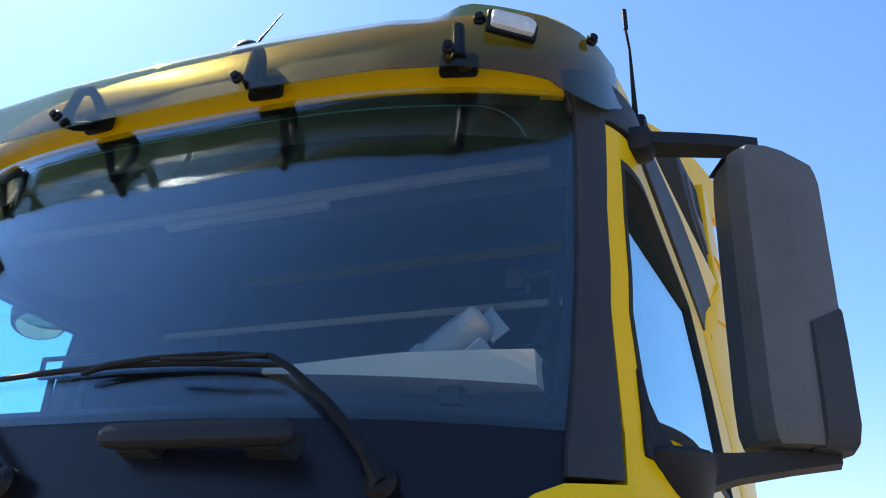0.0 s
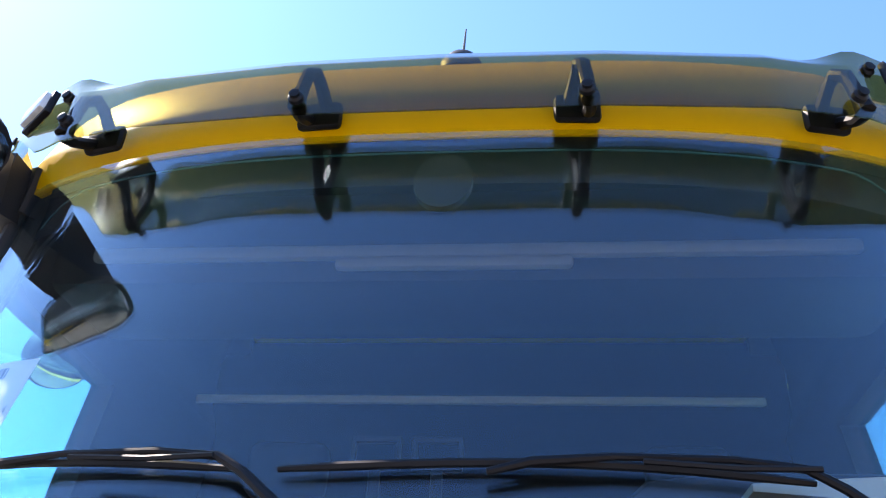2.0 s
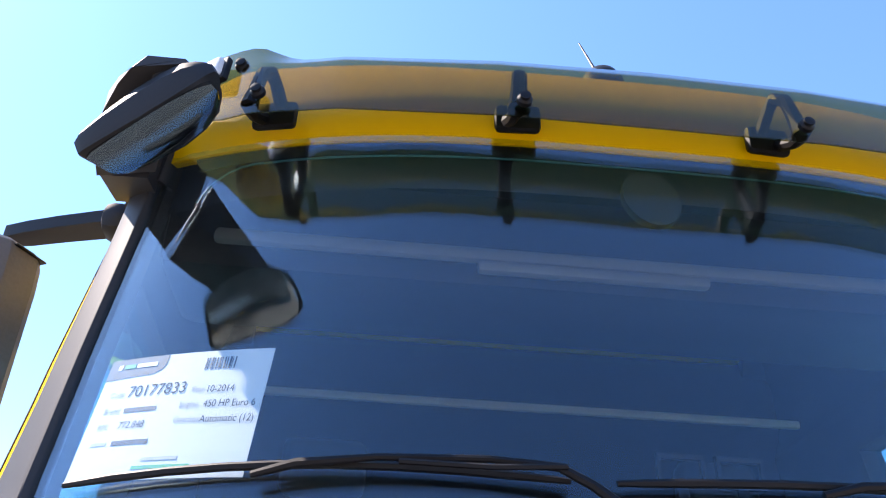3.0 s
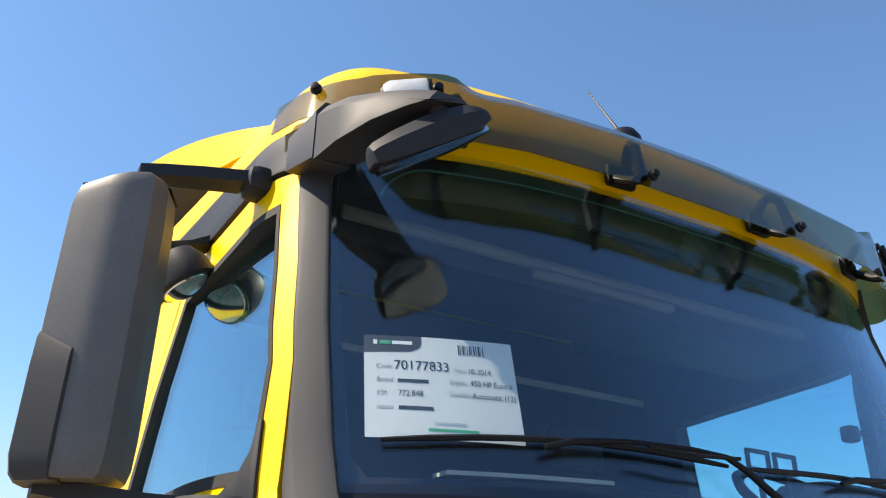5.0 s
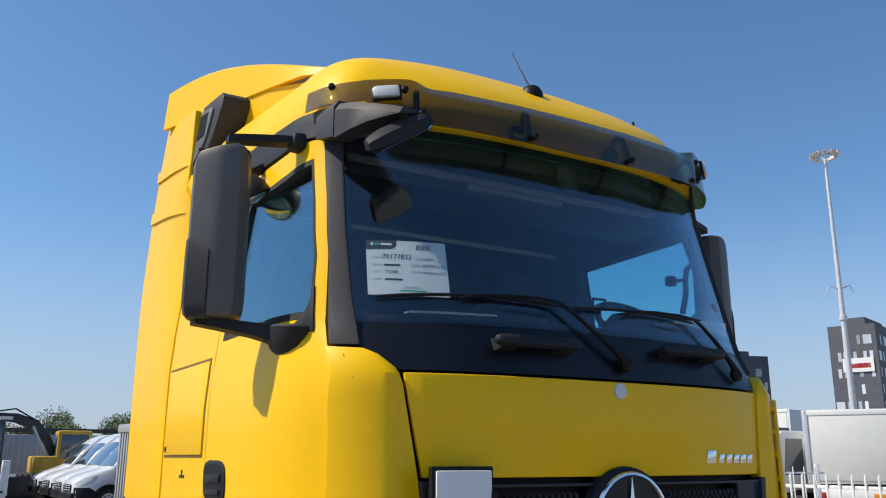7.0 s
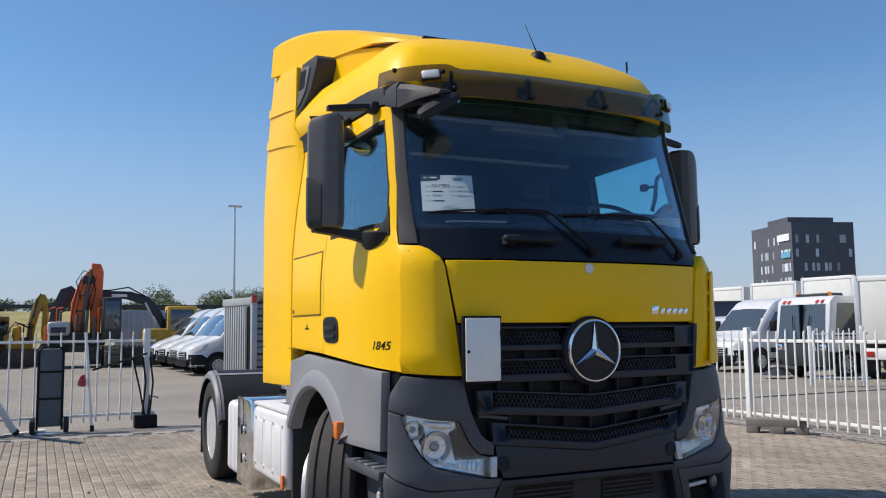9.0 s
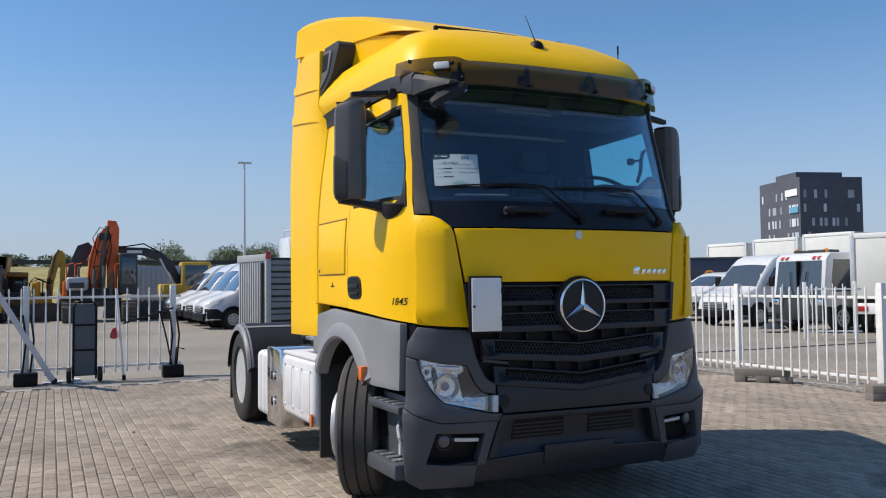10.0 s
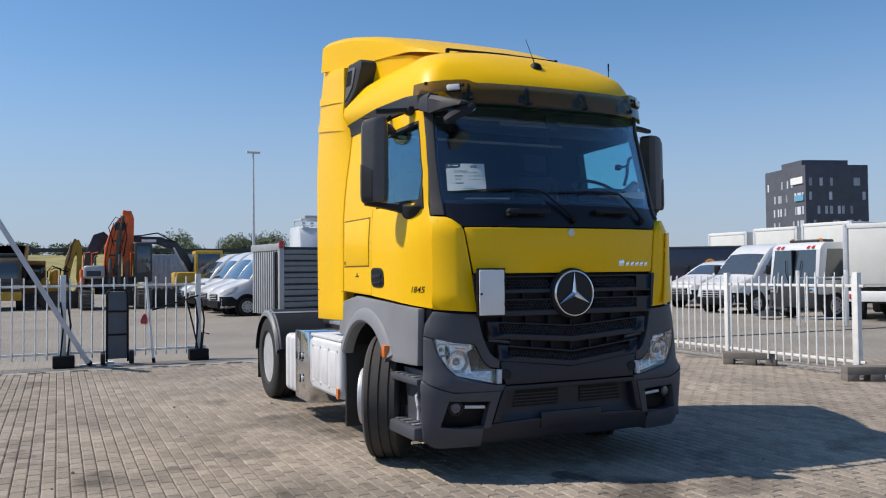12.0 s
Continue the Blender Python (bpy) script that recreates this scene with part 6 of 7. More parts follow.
def panel_van(at, rz, length=5.5, height=2.5, width=2.04, nose=1.0, label="white panel van parked in a row", group="parked vans"):
    """Nose towards -y before turning; a body lofted through cross-sections, with panels laid on its skin."""
    t = thing("van", label, "van", (*at, 0), group=group)
    t.rotation_euler = (0, 0, radians(rz))
    h, n = height, nose
    Y = [0.0, 0.05, 0.18, 0.45 * n, 0.75 * n, n + 0.05, n + 0.40, n + 0.80, n + 1.05, n + 1.40, n + 2.0, length - 0.25, length - 0.05, length]
    TOP = [0.80, 0.90, 0.99, 1.10, 1.19, 1.30, 1.30 + 0.38 * (h - 1.30), 1.30 + 0.70 * (h - 1.30), 1.30 + 0.86 * (h - 1.30), h - 0.03, h, h, h - 0.04, h - 0.12]
    WID = [0.74, 0.82, 0.91, 0.97, 0.99, 1.0, 1.0, 1.0, 1.0, 1.0, 1.0, 1.0, 0.99, 0.96]
    WTOP = [0.62, 0.66, 0.72, 0.77, 0.80, 0.82, 0.80, 0.78, 0.77, 0.78, 0.79, 0.79, 0.79, 0.78]
    FR = [0.0, 0.06, 0.30, 0.50, 0.70, 0.88, 0.96, 1.0]
    SH = [0.0, 0.0, 0.0, 0.10, 0.40, 0.72, 0.90, 1.12]

    def at_skin(y, f, s=1):
        zt, w, wt = np.interp(y, Y, TOP), np.interp(y, Y, WID) * width / 2, np.interp(y, Y, WTOP) * width / 2
        q = np.interp(f, FR, SH)
        x = w + (wt - w) * q
        if f < 0.06:
            x *= 0.94 + f
        return Vector((s * x, y, 0.30 + f * (zt - 0.30)))

    def on_side(s, out=0.0):
        def fmap(y, z, d):
            f = min(max((z - 0.30) / (np.interp(y, Y, TOP) - 0.30), 0.0), 1.0)
            p, q = at_skin(y, f, s), at_skin(y + 0.03, f, s)
            nrm = Vector((q.y - p.y, -(q.x - p.x), 0.0)).normalized() * s
            return p + nrm * (d + out)
        return fmap
    rings = []
    for k in range(len(Y)):
        half = [at_skin(Y[k], f) for f in FR] + [Vector((0, Y[k], float(TOP[k]) + 0.012))]
        rings.append(half + [Vector((-p.x, p.y, p.z)) for p in reversed(half[:-1])])
    body = part("body", loft(rings, True, True, True), WHITEPAINT, t, "", 40)

    def on_top(u, v, d):
        y = n + 0.05 + (0.98 * v)
        zt, wt = np.interp(y, Y, TOP), np.interp(y, Y, WTOP) * width / 2
        return Vector((u * wt * 1.02, y - 0.8 * d, zt + 0.010 - 0.05 * u * u + 0.6 * d))
    part("windscreen", extrude([(-0.96, 0.03), (0.96, 0.03), (0.90, 0.72), (-0.90, 0.72)], on_top, 0.004, 0.026, 0.33, 0.2), VGLASS, body)
    for s in (-1, 1):
        fm_ = on_side(s)
        part("side_window", extrude([(n + 0.42, 1.36), (n + 1.45, 1.30), (n + 1.45, min(h - 0.45, 1.98)), (n + 0.95, min(h - 0.42, 1.95))], fm_, -0.01, 0.012, 0.2, 0.2), VGLASS, body)
        part("headlamp", extrude([(0.03, 0.80), (0.10, 0.93), (0.50 * n, 1.06), (0.62 * n, 1.08), (0.42 * n, 0.86), (0.16, 0.76)], fm_, -0.01, 0.014, 0.15, 0.1, 0.004), LAMPWHITE, body)
        part("bumper_side", extrude([(0.0, 0.31), (0.62, 0.31), (0.60, 0.58), (0.40, 0.72), (0.02, 0.72)], fm_, -0.01, 0.020, 0.15, 0.1, 0.005), BLACK, body)
        part("side_strip", extrude([(1.45, 0.62), (length - 1.45, 0.62), (length - 1.45, 0.78), (1.45, 0.78)], fm_, -0.01, 0.018, 0.5, 0, 0.004), BLACK, body)
        part("sill", extrude([(1.40, 0.30), (length - 1.45, 0.30), (length - 1.45, 0.44), (1.40, 0.44)], fm_, -0.01, 0.018, 0.5, 0, 0.004), BLACK, body)
        part("door_line", extrude([(n + 1.52, 0.45), (n + 1.535, 0.45), (n + 1.535, h - 0.35), (n + 1.52, h - 0.35)], fm_, -0.01, 0.004, 0, 0.2), BLACK, body)
        mx = width / 2 + 0.02
        part("door_mirror", box(min(s * mx, s * (mx + 0.22)), max(s * mx, s * (mx + 0.22)), n + 0.40, n + 0.54, 1.32, 1.66, 0.04, 3), BLACK, body)
        for y in (0.95, length - 1.05):
            part("wheel_arch", lathe([(0.33, -0.07), (0.44, -0.06), (0.46, 0.0), (0.43, 0.022), (0.37, 0.026)], (s * (width / 2 - 0.005), y, 0.35), (s, 0, 0), 28), BLACK, body)
            road_wheel(t, s * (width / 2 - 0.08), y, 0.34, 0.23)
    part("grille", box(-0.50 * width / 2, 0.50 * width / 2, -0.03, 0.05, 0.58, 0.80, 0.03, 2), BLACK, body)
    for z in (0.63, 0.70, 0.76):
        part("grille_slat", box(-0.47 * width / 2, 0.47 * width / 2, -0.040, 0.0, z, z + 0.018), STEEL, body)
    part("bumper", box(-0.76 * width / 2, 0.76 * width / 2, -0.07, 0.10, 0.30, 0.56, 0.05, 3), BLACK, body)
    return t


for x, y in ((1.65, 26.05), (1.72, 28.8), (1.66, 31.5), (1.55, 34.3)):
    panel_van((x, y), -85)
panel_van((17.2, 17.0), -85, 5.8, 2.42, 2.05, 1.0, "white high-roof delivery van with black grille", "vans across the yard")
panel_van((18.9, 20.85), -86, 4.6, 1.88, 1.9, 1.1, "white small delivery van beside a taller one", "vans across the yard")

# compact truck with a wide windscreen, chevrons and beacons
t = thing("compact_truck", "white compact truck with red and white chevrons and beacons", "truck", (16.7, 13.05, 0))
t.rotation_euler = (0, 0, radians(-88))
t.scale = (0.86, 1.0, 0.98)
body = part("cab", side_shape([(0.0, 0.75), (-0.02, 1.15), (0.12, 2.20), (0.30, 2.36), (1.5, 2.36), (1.55, 0.75)], 2.1, 0.08), WHITEPAINT, t)
part("windscreen", extrude([(-0.93, 1.08), (0.93, 1.08), (0.88, 2.12), (-0.88, 2.12)], lambda u, v, d: Vector((u, -0.02 + (v - 1.08) * 0.13 - d, v)), -0.03, 0.01), VGLASS, body)
for s in (-1, 1):
    part("wiper", sweep([(s * 0.15, -0.05, 1.10), (s * 0.30, -0.03, 1.45), (s * 0.34, 0.02, 1.80)], 0.012, 6), BLACK, body)
    part("front_strut", sweep([(s * 0.62, -0.10, 0.80), (s * 0.55, -0.12, 1.15), (s * 0.60, -0.05, 1.42)], 0.018, 6), STEEL, body)
part("screen_post", box(-0.02, 0.02, -0.05, 0.10, 1.1, 2.12), BLACK, body)
for s in (-1, 1):
    part("side_window", extrude([(0.25, 1.2), (1.1, 1.2), (1.1, 2.15), (0.40, 2.15)], lambda u, v, d, s=s: Vector((s * (1.05 + d), u, v)), -0.03, 0.008), VGLASS, body)
    for k in range(2):
        x = s * (0.55 + 0.20 * k)
        part("chevron", extrude([(x - 0.08, 2.17), (x + 0.03, 2.17), (x + 0.07, 2.25), (x - 0.04, 2.25)], lambda u, v, d: Vector((u, 0.09 + (v - 2.16) * 0.9 - d, v)), 0.0, 0.012), RED, body)
    part("beacon", lathe([(0.07, 0), (0.07, 0.10), (0.03, 0.13)], (s * 0.6, 0.6, 2.36), (0, 0, 1), 16), AMBER, body)
    road_wheel(t, s * 0.92, 0.75, 0.42, 0.26)
    road_wheel(t, s * 0.92, 3.4, 0.42, 0.26)
    part("headlamp", box(s * 0.85 - 0.12, s * 0.85 + 0.12, -0.075, 0.05, 0.80, 0.98, 0.02), CHROME, body)
part("front_skirt", box(-1.0, 1.0, -0.055, 0.3, 0.35, 1.05, 0.04), EXBLACK, t)
part("beacon_bar", box(-0.62, 0.62, 0.48, 0.66, 2.37, 2.44, 0.02), EXBLACK, body)
part("roof_hatch", box(-0.30, 0.55, 0.72, 1.25, 2.35, 2.46, 0.04), EXBLACK, body)
part("rear_body", box(-1.05, 1.05, 1.7, 4.6, 0.7, 2.3, 0.06), WHITEPAINT, t)
part("front_rail", box(-1.02, 1.02, -0.085, -0.03, 1.02, 1.07, 0.01), WHITE, t)
part("brush_arm", join(sweep([(-0.9, -0.1, 0.5), (-0.5, -0.5, 0.35), (0.3, -0.55, 0.3)], 0.06, 8), lathe([(0.05, 0.2), (0.3, 0.1), (0.42, 0.0)], (-0.5, -0.6, 0.1), (0, 0, 1), 20)), EXBLACK, t)


CREAM = mat("cream_box_paint", (0.66, 0.66, 0.62), 0.4, coat=0.3, vary=0.06, scale=3, bump=0.02)


def box_body(at, rz, w, l, z0, z1, label, name="box_truck", group=""):
    """A box body with corner posts on a low chassis; rear towards -y before turning."""
    t = thing(name, label, "truck", (*at, 0), group=group)
    t.rotation_euler = (0, 0, radians(rz))
    b = part("box", box(-w / 2, w / 2, 0, l, z0, z1, 0.03), CREAM, t)
    for x in (-w / 2, w / 2):
        part("corner_post", box(x - 0.06, x + 0.06, -0.03, 0.06, z0, z1 + 0.02, 0.01), STEEL, b)
    part("top_rail", box(-w / 2, w / 2, -0.03, 0.06, z1 - 0.12, z1 + 0.02, 0.01), WHITE, b)
    part("roller_door", box(-w / 2 + 0.10, w / 2 - 0.10, -0.02, 0.02, z0 + 0.08, z1 - 0.14, 0.006), CREAM, b)
    part("chassis", box(-0.45, 0.45, 0.2, l + 1.6, 0.5, z0 - 0.02, 0.02), DIRTSTEEL, t)
    part("rear_bumper", box(-w / 2 + 0.05, w / 2 - 0.05, -0.05, 0.08, z0 - 0.42, z0 - 0.12, 0.02), WHITE, t)
    part("number_plate_bar", box(0.15, 0.67, -0.065, -0.05, z0 - 0.34, z0 - 0.22, 0.004), AMBER, t)
    for s in (-1, 1):
        part("tail_lamp", box(s * (w / 2 - 0.22) - 0.14, s * (w / 2 - 0.22) + 0.14, -0.07, -0.05, z0 - 0.34, z0 - 0.20, 0.01), RED, t)
        road_wheel(t, s * (w / 2 - 0.2), 1.3, 0.42, 0.28)
        road_wheel(t, s * (w / 2 - 0.2), l + 0.9, 0.42, 0.28)
    part("cab", side_shape([(l + 0.1, 0.6), (l + 0.1, 2.4), (l + 1.5, 2.4), (l + 2.0, 1.4), (l + 2.05, 0.6)], 2.1, 0.08), WHITEPAINT, t)
    return t


box_body((17.7, 10.4), -58, 2.5, 5.0, 0.98, 2.78, "white box truck seen from its rear door")
for x, y, rz, z1 in ((26.75, 26.4, -88, 3.32), (26.9, 23.5, -88, 3.42), (26.9, 20.6, -88, 3.5)):
    box_body((x, y), rz, 2.45, 6.0, 1.0, z1, "white box truck body behind the vans", group="far box trucks")
t = thing("navy_trailer", "dark navy box trailer with a yellow round mark", "trailer", (20.6, 24.6, 0))
t.rotation_euler = (0, 0, radians(-42))
b = part("box", box(-0.6, 4.6, 0, 2.4, 0.8, 2.50, 0.04), NAVY, t)
part("round_mark", lathe([(0.20, 0), (0.24, 0.005), (0.24, 0.012), (0.16, 0.012), (0.16, 0), (0.20, 0)], (2.5, -0.005, 1.75), (0, -1, 0), 28), AMBER, b)
part("roof_edge", box(-0.62, 4.62, -0.02, 2.42, 2.46, 2.54, 0.01), EXBLACK, b)
for x in (0.6, 3.4):
    road_wheel(t, x, 0.25, 0.4, 0.3)

# slatted grey container with a ribbed end
CONT = mat("galvanised_grey_panel", (0.38, 0.39, 0.40), 0.5, metal=0.2, vary=0.15, scale=3)
SLATFACE = mat("dull_grey_slat", (0.20, 0.21, 0.215), 0.5, metal=0.2, vary=0.18, scale=3)
SLAT = mat("dark_grey_slat", (0.03, 0.03, 0.033), 0.5, metal=0.2, vary=0.15, scale=3)
t = thing("slatted_container", "grey slatted steel container with a ribbed end panel", "container", (3.05, 21.6, 0))
t.rotation_euler = (0, 0, radians(10))
t.scale = (1, 1, 1.15)
b = part("core", box(0.03, 5.4, 0.03, 2.4, 0.15, 2.10, 0.02), SLAT, t)
for k in range(11):
    part("slat", box(0.12, 5.4, -0.03, 0.03, 0.20 + 0.17 * k, (0.345 if k % 2 else 0.315) + 0.17 * k, 0.012), SLATFACE, t)
for k in range(12):
    part("rib", box(-0.03, 0.04, 0.12 + 0.19 * k, 0.22 + 0.19 * k, 0.15, 2.02, 0.01), CONT, t)
part("corner_post", box(-0.05, 0.12, -0.05, 0.10, 0.0, 2.22, 0.015), CONT, t)
part("end_header", box(-0.06, 0.10, 0.0, 2.4, 2.0, 2.20, 0.015), CONT, t)
part("open_slot", box(-0.066, -0.03, 0.10, 0.42, 0.2, 1.95, 0.0), BLACK, t)
part("door_rod", sweep([(-0.09, 0.27, 0.25), (-0.09, 0.27, 1.95)], 0.022, 8), SLATFACE, t)
part("door_edge", box(-0.085, -0.03, 0.40, 0.47, 0.18, 1.98, 0.008), CONT, t)
part("top_lamp", box(-0.06, 0.10, -0.07, 0.0, 2.05, 2.26, 0.01), RED, t)
t = thing("far_truck", "white truck cab with roof lights behind the container", "truck", (8.0, 33.4, 0))
t.scale = (0.9, 1, 1.06)
b = part("cab", side_shape([(0, 0.6), (-0.05, 1.4), (0.25, 3.2), (0.6, 3.6), (2.2, 3.6), (2.2, 0.6)], 2.4, 0.12), WHITEPAINT, t)
part("windscreen", extrude([(-1.05, 1.55), (1.05, 1.55), (1.0, 2.6), (-1.0, 2.6)], lambda u, v, d: Vector((u, -0.03 + (v - 1.55) * 0.15 - d, v)), -0.02, 0.02), VGLASS, b)
for k in range(5):
    part("roof_light", lathe([(0.10, 0), (0.11, 0.08), (0.05, 0.10)], (-0.9 + 0.45 * k, 0.5, 3.66), (0, -1, 0), 14), CHROME, b)
part("light_bar", box(-1.1, 1.1, 0.45, 0.55, 3.58, 3.64), CHROME, b)
for x in (-0.95, 0.95):
    part("rack_rail", sweep([(x, 0.55, 3.6), (x, 0.7, 3.92), (x, 2.0, 3.92), (x, 2.15, 3.6)], 0.04, 6), STEEL, b)
for y in (0.8, 1.2, 1.6, 2.0):
    part("rack_bar", cyl((-0.95, y, 3.92), (0.95, y, 3.92), 0.03, seg=6), STEEL, b)
part("rack_load", box(-0.7, 0.5, 0.9, 1.8, 3.94, 4.12, 0.05), CONT, b)
for s in (-1, 1):
    part("side_window", extrude([(0.30, 1.6), (1.5, 1.6), (1.5, 2.5), (0.50, 2.5)], lambda u, v, d, s=s: Vector((s * (1.2 + d), u, v)), -0.02, 0.01), VGLASS, b)
for s in (-1, 1):
    road_wheel(t, s * 1.05, 0.9, 0.5, 0.3)


# ---- excavators ----
def limb(pts, w, material, parent, name, bevel=0.03):
    """A welded boom section: an outline in x, z drawn out along y."""
    return part(name, extrude(pts, lambda u, v, d: Vector((u, d, v)), -w / 2, w / 2, 0, 0, bevel), material, parent)


def tracks(t, length, gap, endwise=False):
    for y in (-gap, gap):
        pr = [(-length / 2 + 0.1, 0.0), (length / 2 - 0.1, 0.0), (length / 2 + 0.1, 0.25), (length / 2 + 0.12, 0.5), (length / 2 - 0.05, 0.78), (-length / 2 + 0.05, 0.78), (-length / 2 - 0.12, 0.5), (-length / 2 - 0.1, 0.25)]
        tr = part("track", extrude(pr, lambda u, v, d, y=y: Vector((u, y + d, v)), -0.25, 0.25, 0, 0, 0.04), TRACK, t)
        for k in range(int(length / 0.2)):
            part("track_shoe", box(-length / 2 + 0.2 * k, -length / 2 + 0.2 * k + 0.12, y - 0.27, y + 0.27, 0.77, 0.81), TRACK, tr)
        if endwise:
            for k in range(5):
                part("track_shoe", box(length / 2 + 0.10, length / 2 + 0.15, y - 0.27, y + 0.27, 0.10 + 0.14 * k, 0.19 + 0.14 * k), TRACK, tr)
            tr.rotation_euler = (0, 0, radians(-90))


t = thing("orange_excavator", "weathered orange excavator with its boom raised", "excavator", (-1.22, 36.2, 0))
t.scale = (1.1, 1.1, 1.1)
tracks(t, 3.2, 1.1, True)
part("house", box(-1.25, 0.9, -0.6, 1.2, 0.85, 1.35, 0.08), EXBLACK, t)
part("turntable", lathe([(0.75, 0.6), (0.75, 0.86), (0.1, 0.87)], (0, 0.2, 0), (0, 0, 1), 24), TRACK, t)
for x in (-1.2, -0.9, 0.6, 0.95):
    part("hand_rail", sweep([(x, -0.9, 1.3), (x, -0.9, 2.3), (x + 0.25, -0.9, 2.35)], 0.025, 6), EXORANGE, t)
for x, z in ((-0.25, 1.2), (0.12, 1.35), (0.42, 1.1)):
    part("hydraulic_ram", cyl((x, -1.0, 0.9), (x + 0.08, -0.8, z + 0.9), 0.07), TRACK, t)
part("engine_cover", box(-1.22, -0.40, -1.1, 0.9, 1.25, 1.80, 0.12, 3), CONT, t)
part("cover_grille", box(-1.10, -0.55, -1.115, -1.09, 1.36, 1.58, 0.01), EXBLACK, t)
part("side_cover", box(-1.32, -1.16, -0.9, 0.8, 0.95, 1.65, 0.05), EXORANGE, t)
part("exhaust", sweep([(-0.75, -0.4, 1.75), (-0.75, -0.4, 2.15), (-0.68, -0.4, 2.22)], 0.05, 8), TRACK, t)
cabb = part("cab", box(0.75, 1.45, -1.05, -0.1, 1.1, 2.75, 0.08), EXBLACK, t)
part("cab_window", box(0.83, 1.37, -1.065, -1.03, 1.5, 2.6, 0.01), VGLASS, cabb)
boom = limb([(-0.45, 1.2), (0.20, 1.1), (0.30, 2.4), (0.62, 3.9), (0.50, 4.10), (0.15, 3.75), (-0.10, 3.4), (-0.35, 2.6)], 0.5, EXORANGE, t, "boom")
limb([(0.35, 4.15), (0.68, 4.12), (0.80, 3.8), (0.72, 1.3), (0.52, 0.9), (0.36, 1.3), (0.30, 3.6)], 0.45, EXORANGE, t, "stick")
part("boom_ram", join(cyl((0.05, -0.28, 1.4), (0.22, -0.28, 3.2), 0.09), cyl((0.22, -0.28, 3.2), (0.35, -0.28, 3.9), 0.05)), TRACK, boom)
part("hose", sweep([(0.35, -0.27, 2.2), (0.5, -0.3, 3.0), (0.42, -0.28, 3.6), (0.25, -0.27, 3.9)], 0.018, 6), BLACK, boom)
part("boom_plate", box(0.02, 0.42, -0.27, -0.24, 3.30, 3.62, 0.02), EXBLACK, boom)
part("hose", sweep([(0.0, -0.25, 2.6), (-0.22, -0.25, 3.4), (0.05, -0.25, 3.85), (0.35, -0.25, 3.7)], 0.018, 6), BLACK, boom)
for x, r in ((-0.30, 0.014), (-0.16, 0.012), (0.12, 0.014), (0.24, 0.012)):
    part("hose", sweep([(x, -0.27, 1.3), (x - 0.06, -0.32, 2.0), (x + 0.10, -0.29, 2.9), (x + 0.28, -0.27, 3.6)], r, 6), BLACK, boom)
for z in (1.6, 2.2, 2.8, 3.4):
    part("boom_rib", box(-0.30 + 0.16 * (z - 1.6), 0.18 + 0.16 * (z - 1.6), -0.262, -0.245, z, z + 0.07), TRACK, boom)
part("bucket", extrude([(0.2, 0.1), (0.75, 0.1), (0.85, 0.6), (0.55, 0.95), (0.3, 0.8)], lambda u, v, d: Vector((u, d, v)), -0.45, 0.45, 0, 0, 0.03), TRACK, t)

t = thing("charcoal_excavator", "charcoal excavator with a long arched boom and yellow cab", "excavator", (1.85, 37.6, 0))
t.scale = (1.13, 1.1, 1.1)
tracks(t, 3.6, 1.0)
part("house", box(-0.2, 2.4, -1.0, 1.0, 0.85, 1.5, 0.08), EXYELLOW, t)
cabb = part("cab", box(0.55, 1.75, -1.05, -0.1, 1.1, 2.45, 0.08), EXYELLOW, t)
part("cab_window", box(0.68, 1.62, -1.065, -1.03, 1.4, 2.3, 0.01), VGLASS, cabb)
part("front_window", box(0.54, 0.56, -0.95, -0.2, 1.35, 2.3, 0.01), VGLASS, cabb)
boom = limb([(0.55, 1.2), (0.75, 1.45), (0.35, 2.35), (-0.1, 2.85), (-0.8, 3.08), (-2.9, 3.12), (-3.0, 2.98), (-0.9, 2.75), (-0.25, 2.5), (0.15, 2.0)], 0.42, EXBLACK, t, "boom")
limb([(-2.8, 3.05), (-3.05, 3.3), (-3.45, 3.15), (-3.75, 2.4), (-3.95, 1.2), (-3.75, 1.15), (-3.35, 2.2)], 0.36, EXBLACK, t, "stick")
part("boom_ram", join(cyl((0.45, -0.3, 1.25), (0.05, -0.3, 2.0), 0.08), cyl((0.05, -0.3, 2.0), (-0.25, -0.3, 2.6), 0.045)), STEEL, boom)
part("hose", sweep([(-0.2, -0.25, 2.85), (-0.9, -0.25, 3.25), (-1.6, -0.25, 3.12), (-2.3, -0.25, 3.1)], 0.03, 6), BLACK, boom)
part("brand_bar", box(-1.55, -0.95, -0.222, -0.21, 2.84, 2.96), WHITE, boom)
part("bucket", extrude([(-4.2, 0.7), (-3.6, 0.7), (-3.55, 1.2), (-3.9, 1.4)], lambda u, v, d: Vector((u, d, v)), -0.5, 0.5, 0, 0, 0.03), TRACK, t)

t = thing("yellow_excavator", "small weathered yellow excavator with folded boom", "excavator", (-3.45, 38.5, 0))
tracks(t, 1.7, 0.6)
part("house", box(-0.75, 0.35, -0.6, 0.6, 0.75, 1.15, 0.08), EXYELLOW, t)
part("turntable", lathe([(0.4, 0.6), (0.4, 0.76), (0.1, 0.77)], (-0.1, 0, 0), (0, 0, 1), 20), TRACK, t)
part("counterweight", box(-0.85, -0.55, -0.55, 0.55, 0.95, 1.45, 0.12, 3), EXYELLOW, t)
part("oil_tank", lathe([(0.16, 0.0), (0.17, 0.05), (0.17, 0.60), (0.13, 0.66), (0.05, 0.67)], (-0.30, -0.55, 1.15), (0, 0, 1), 18), EXYELLOW, t)
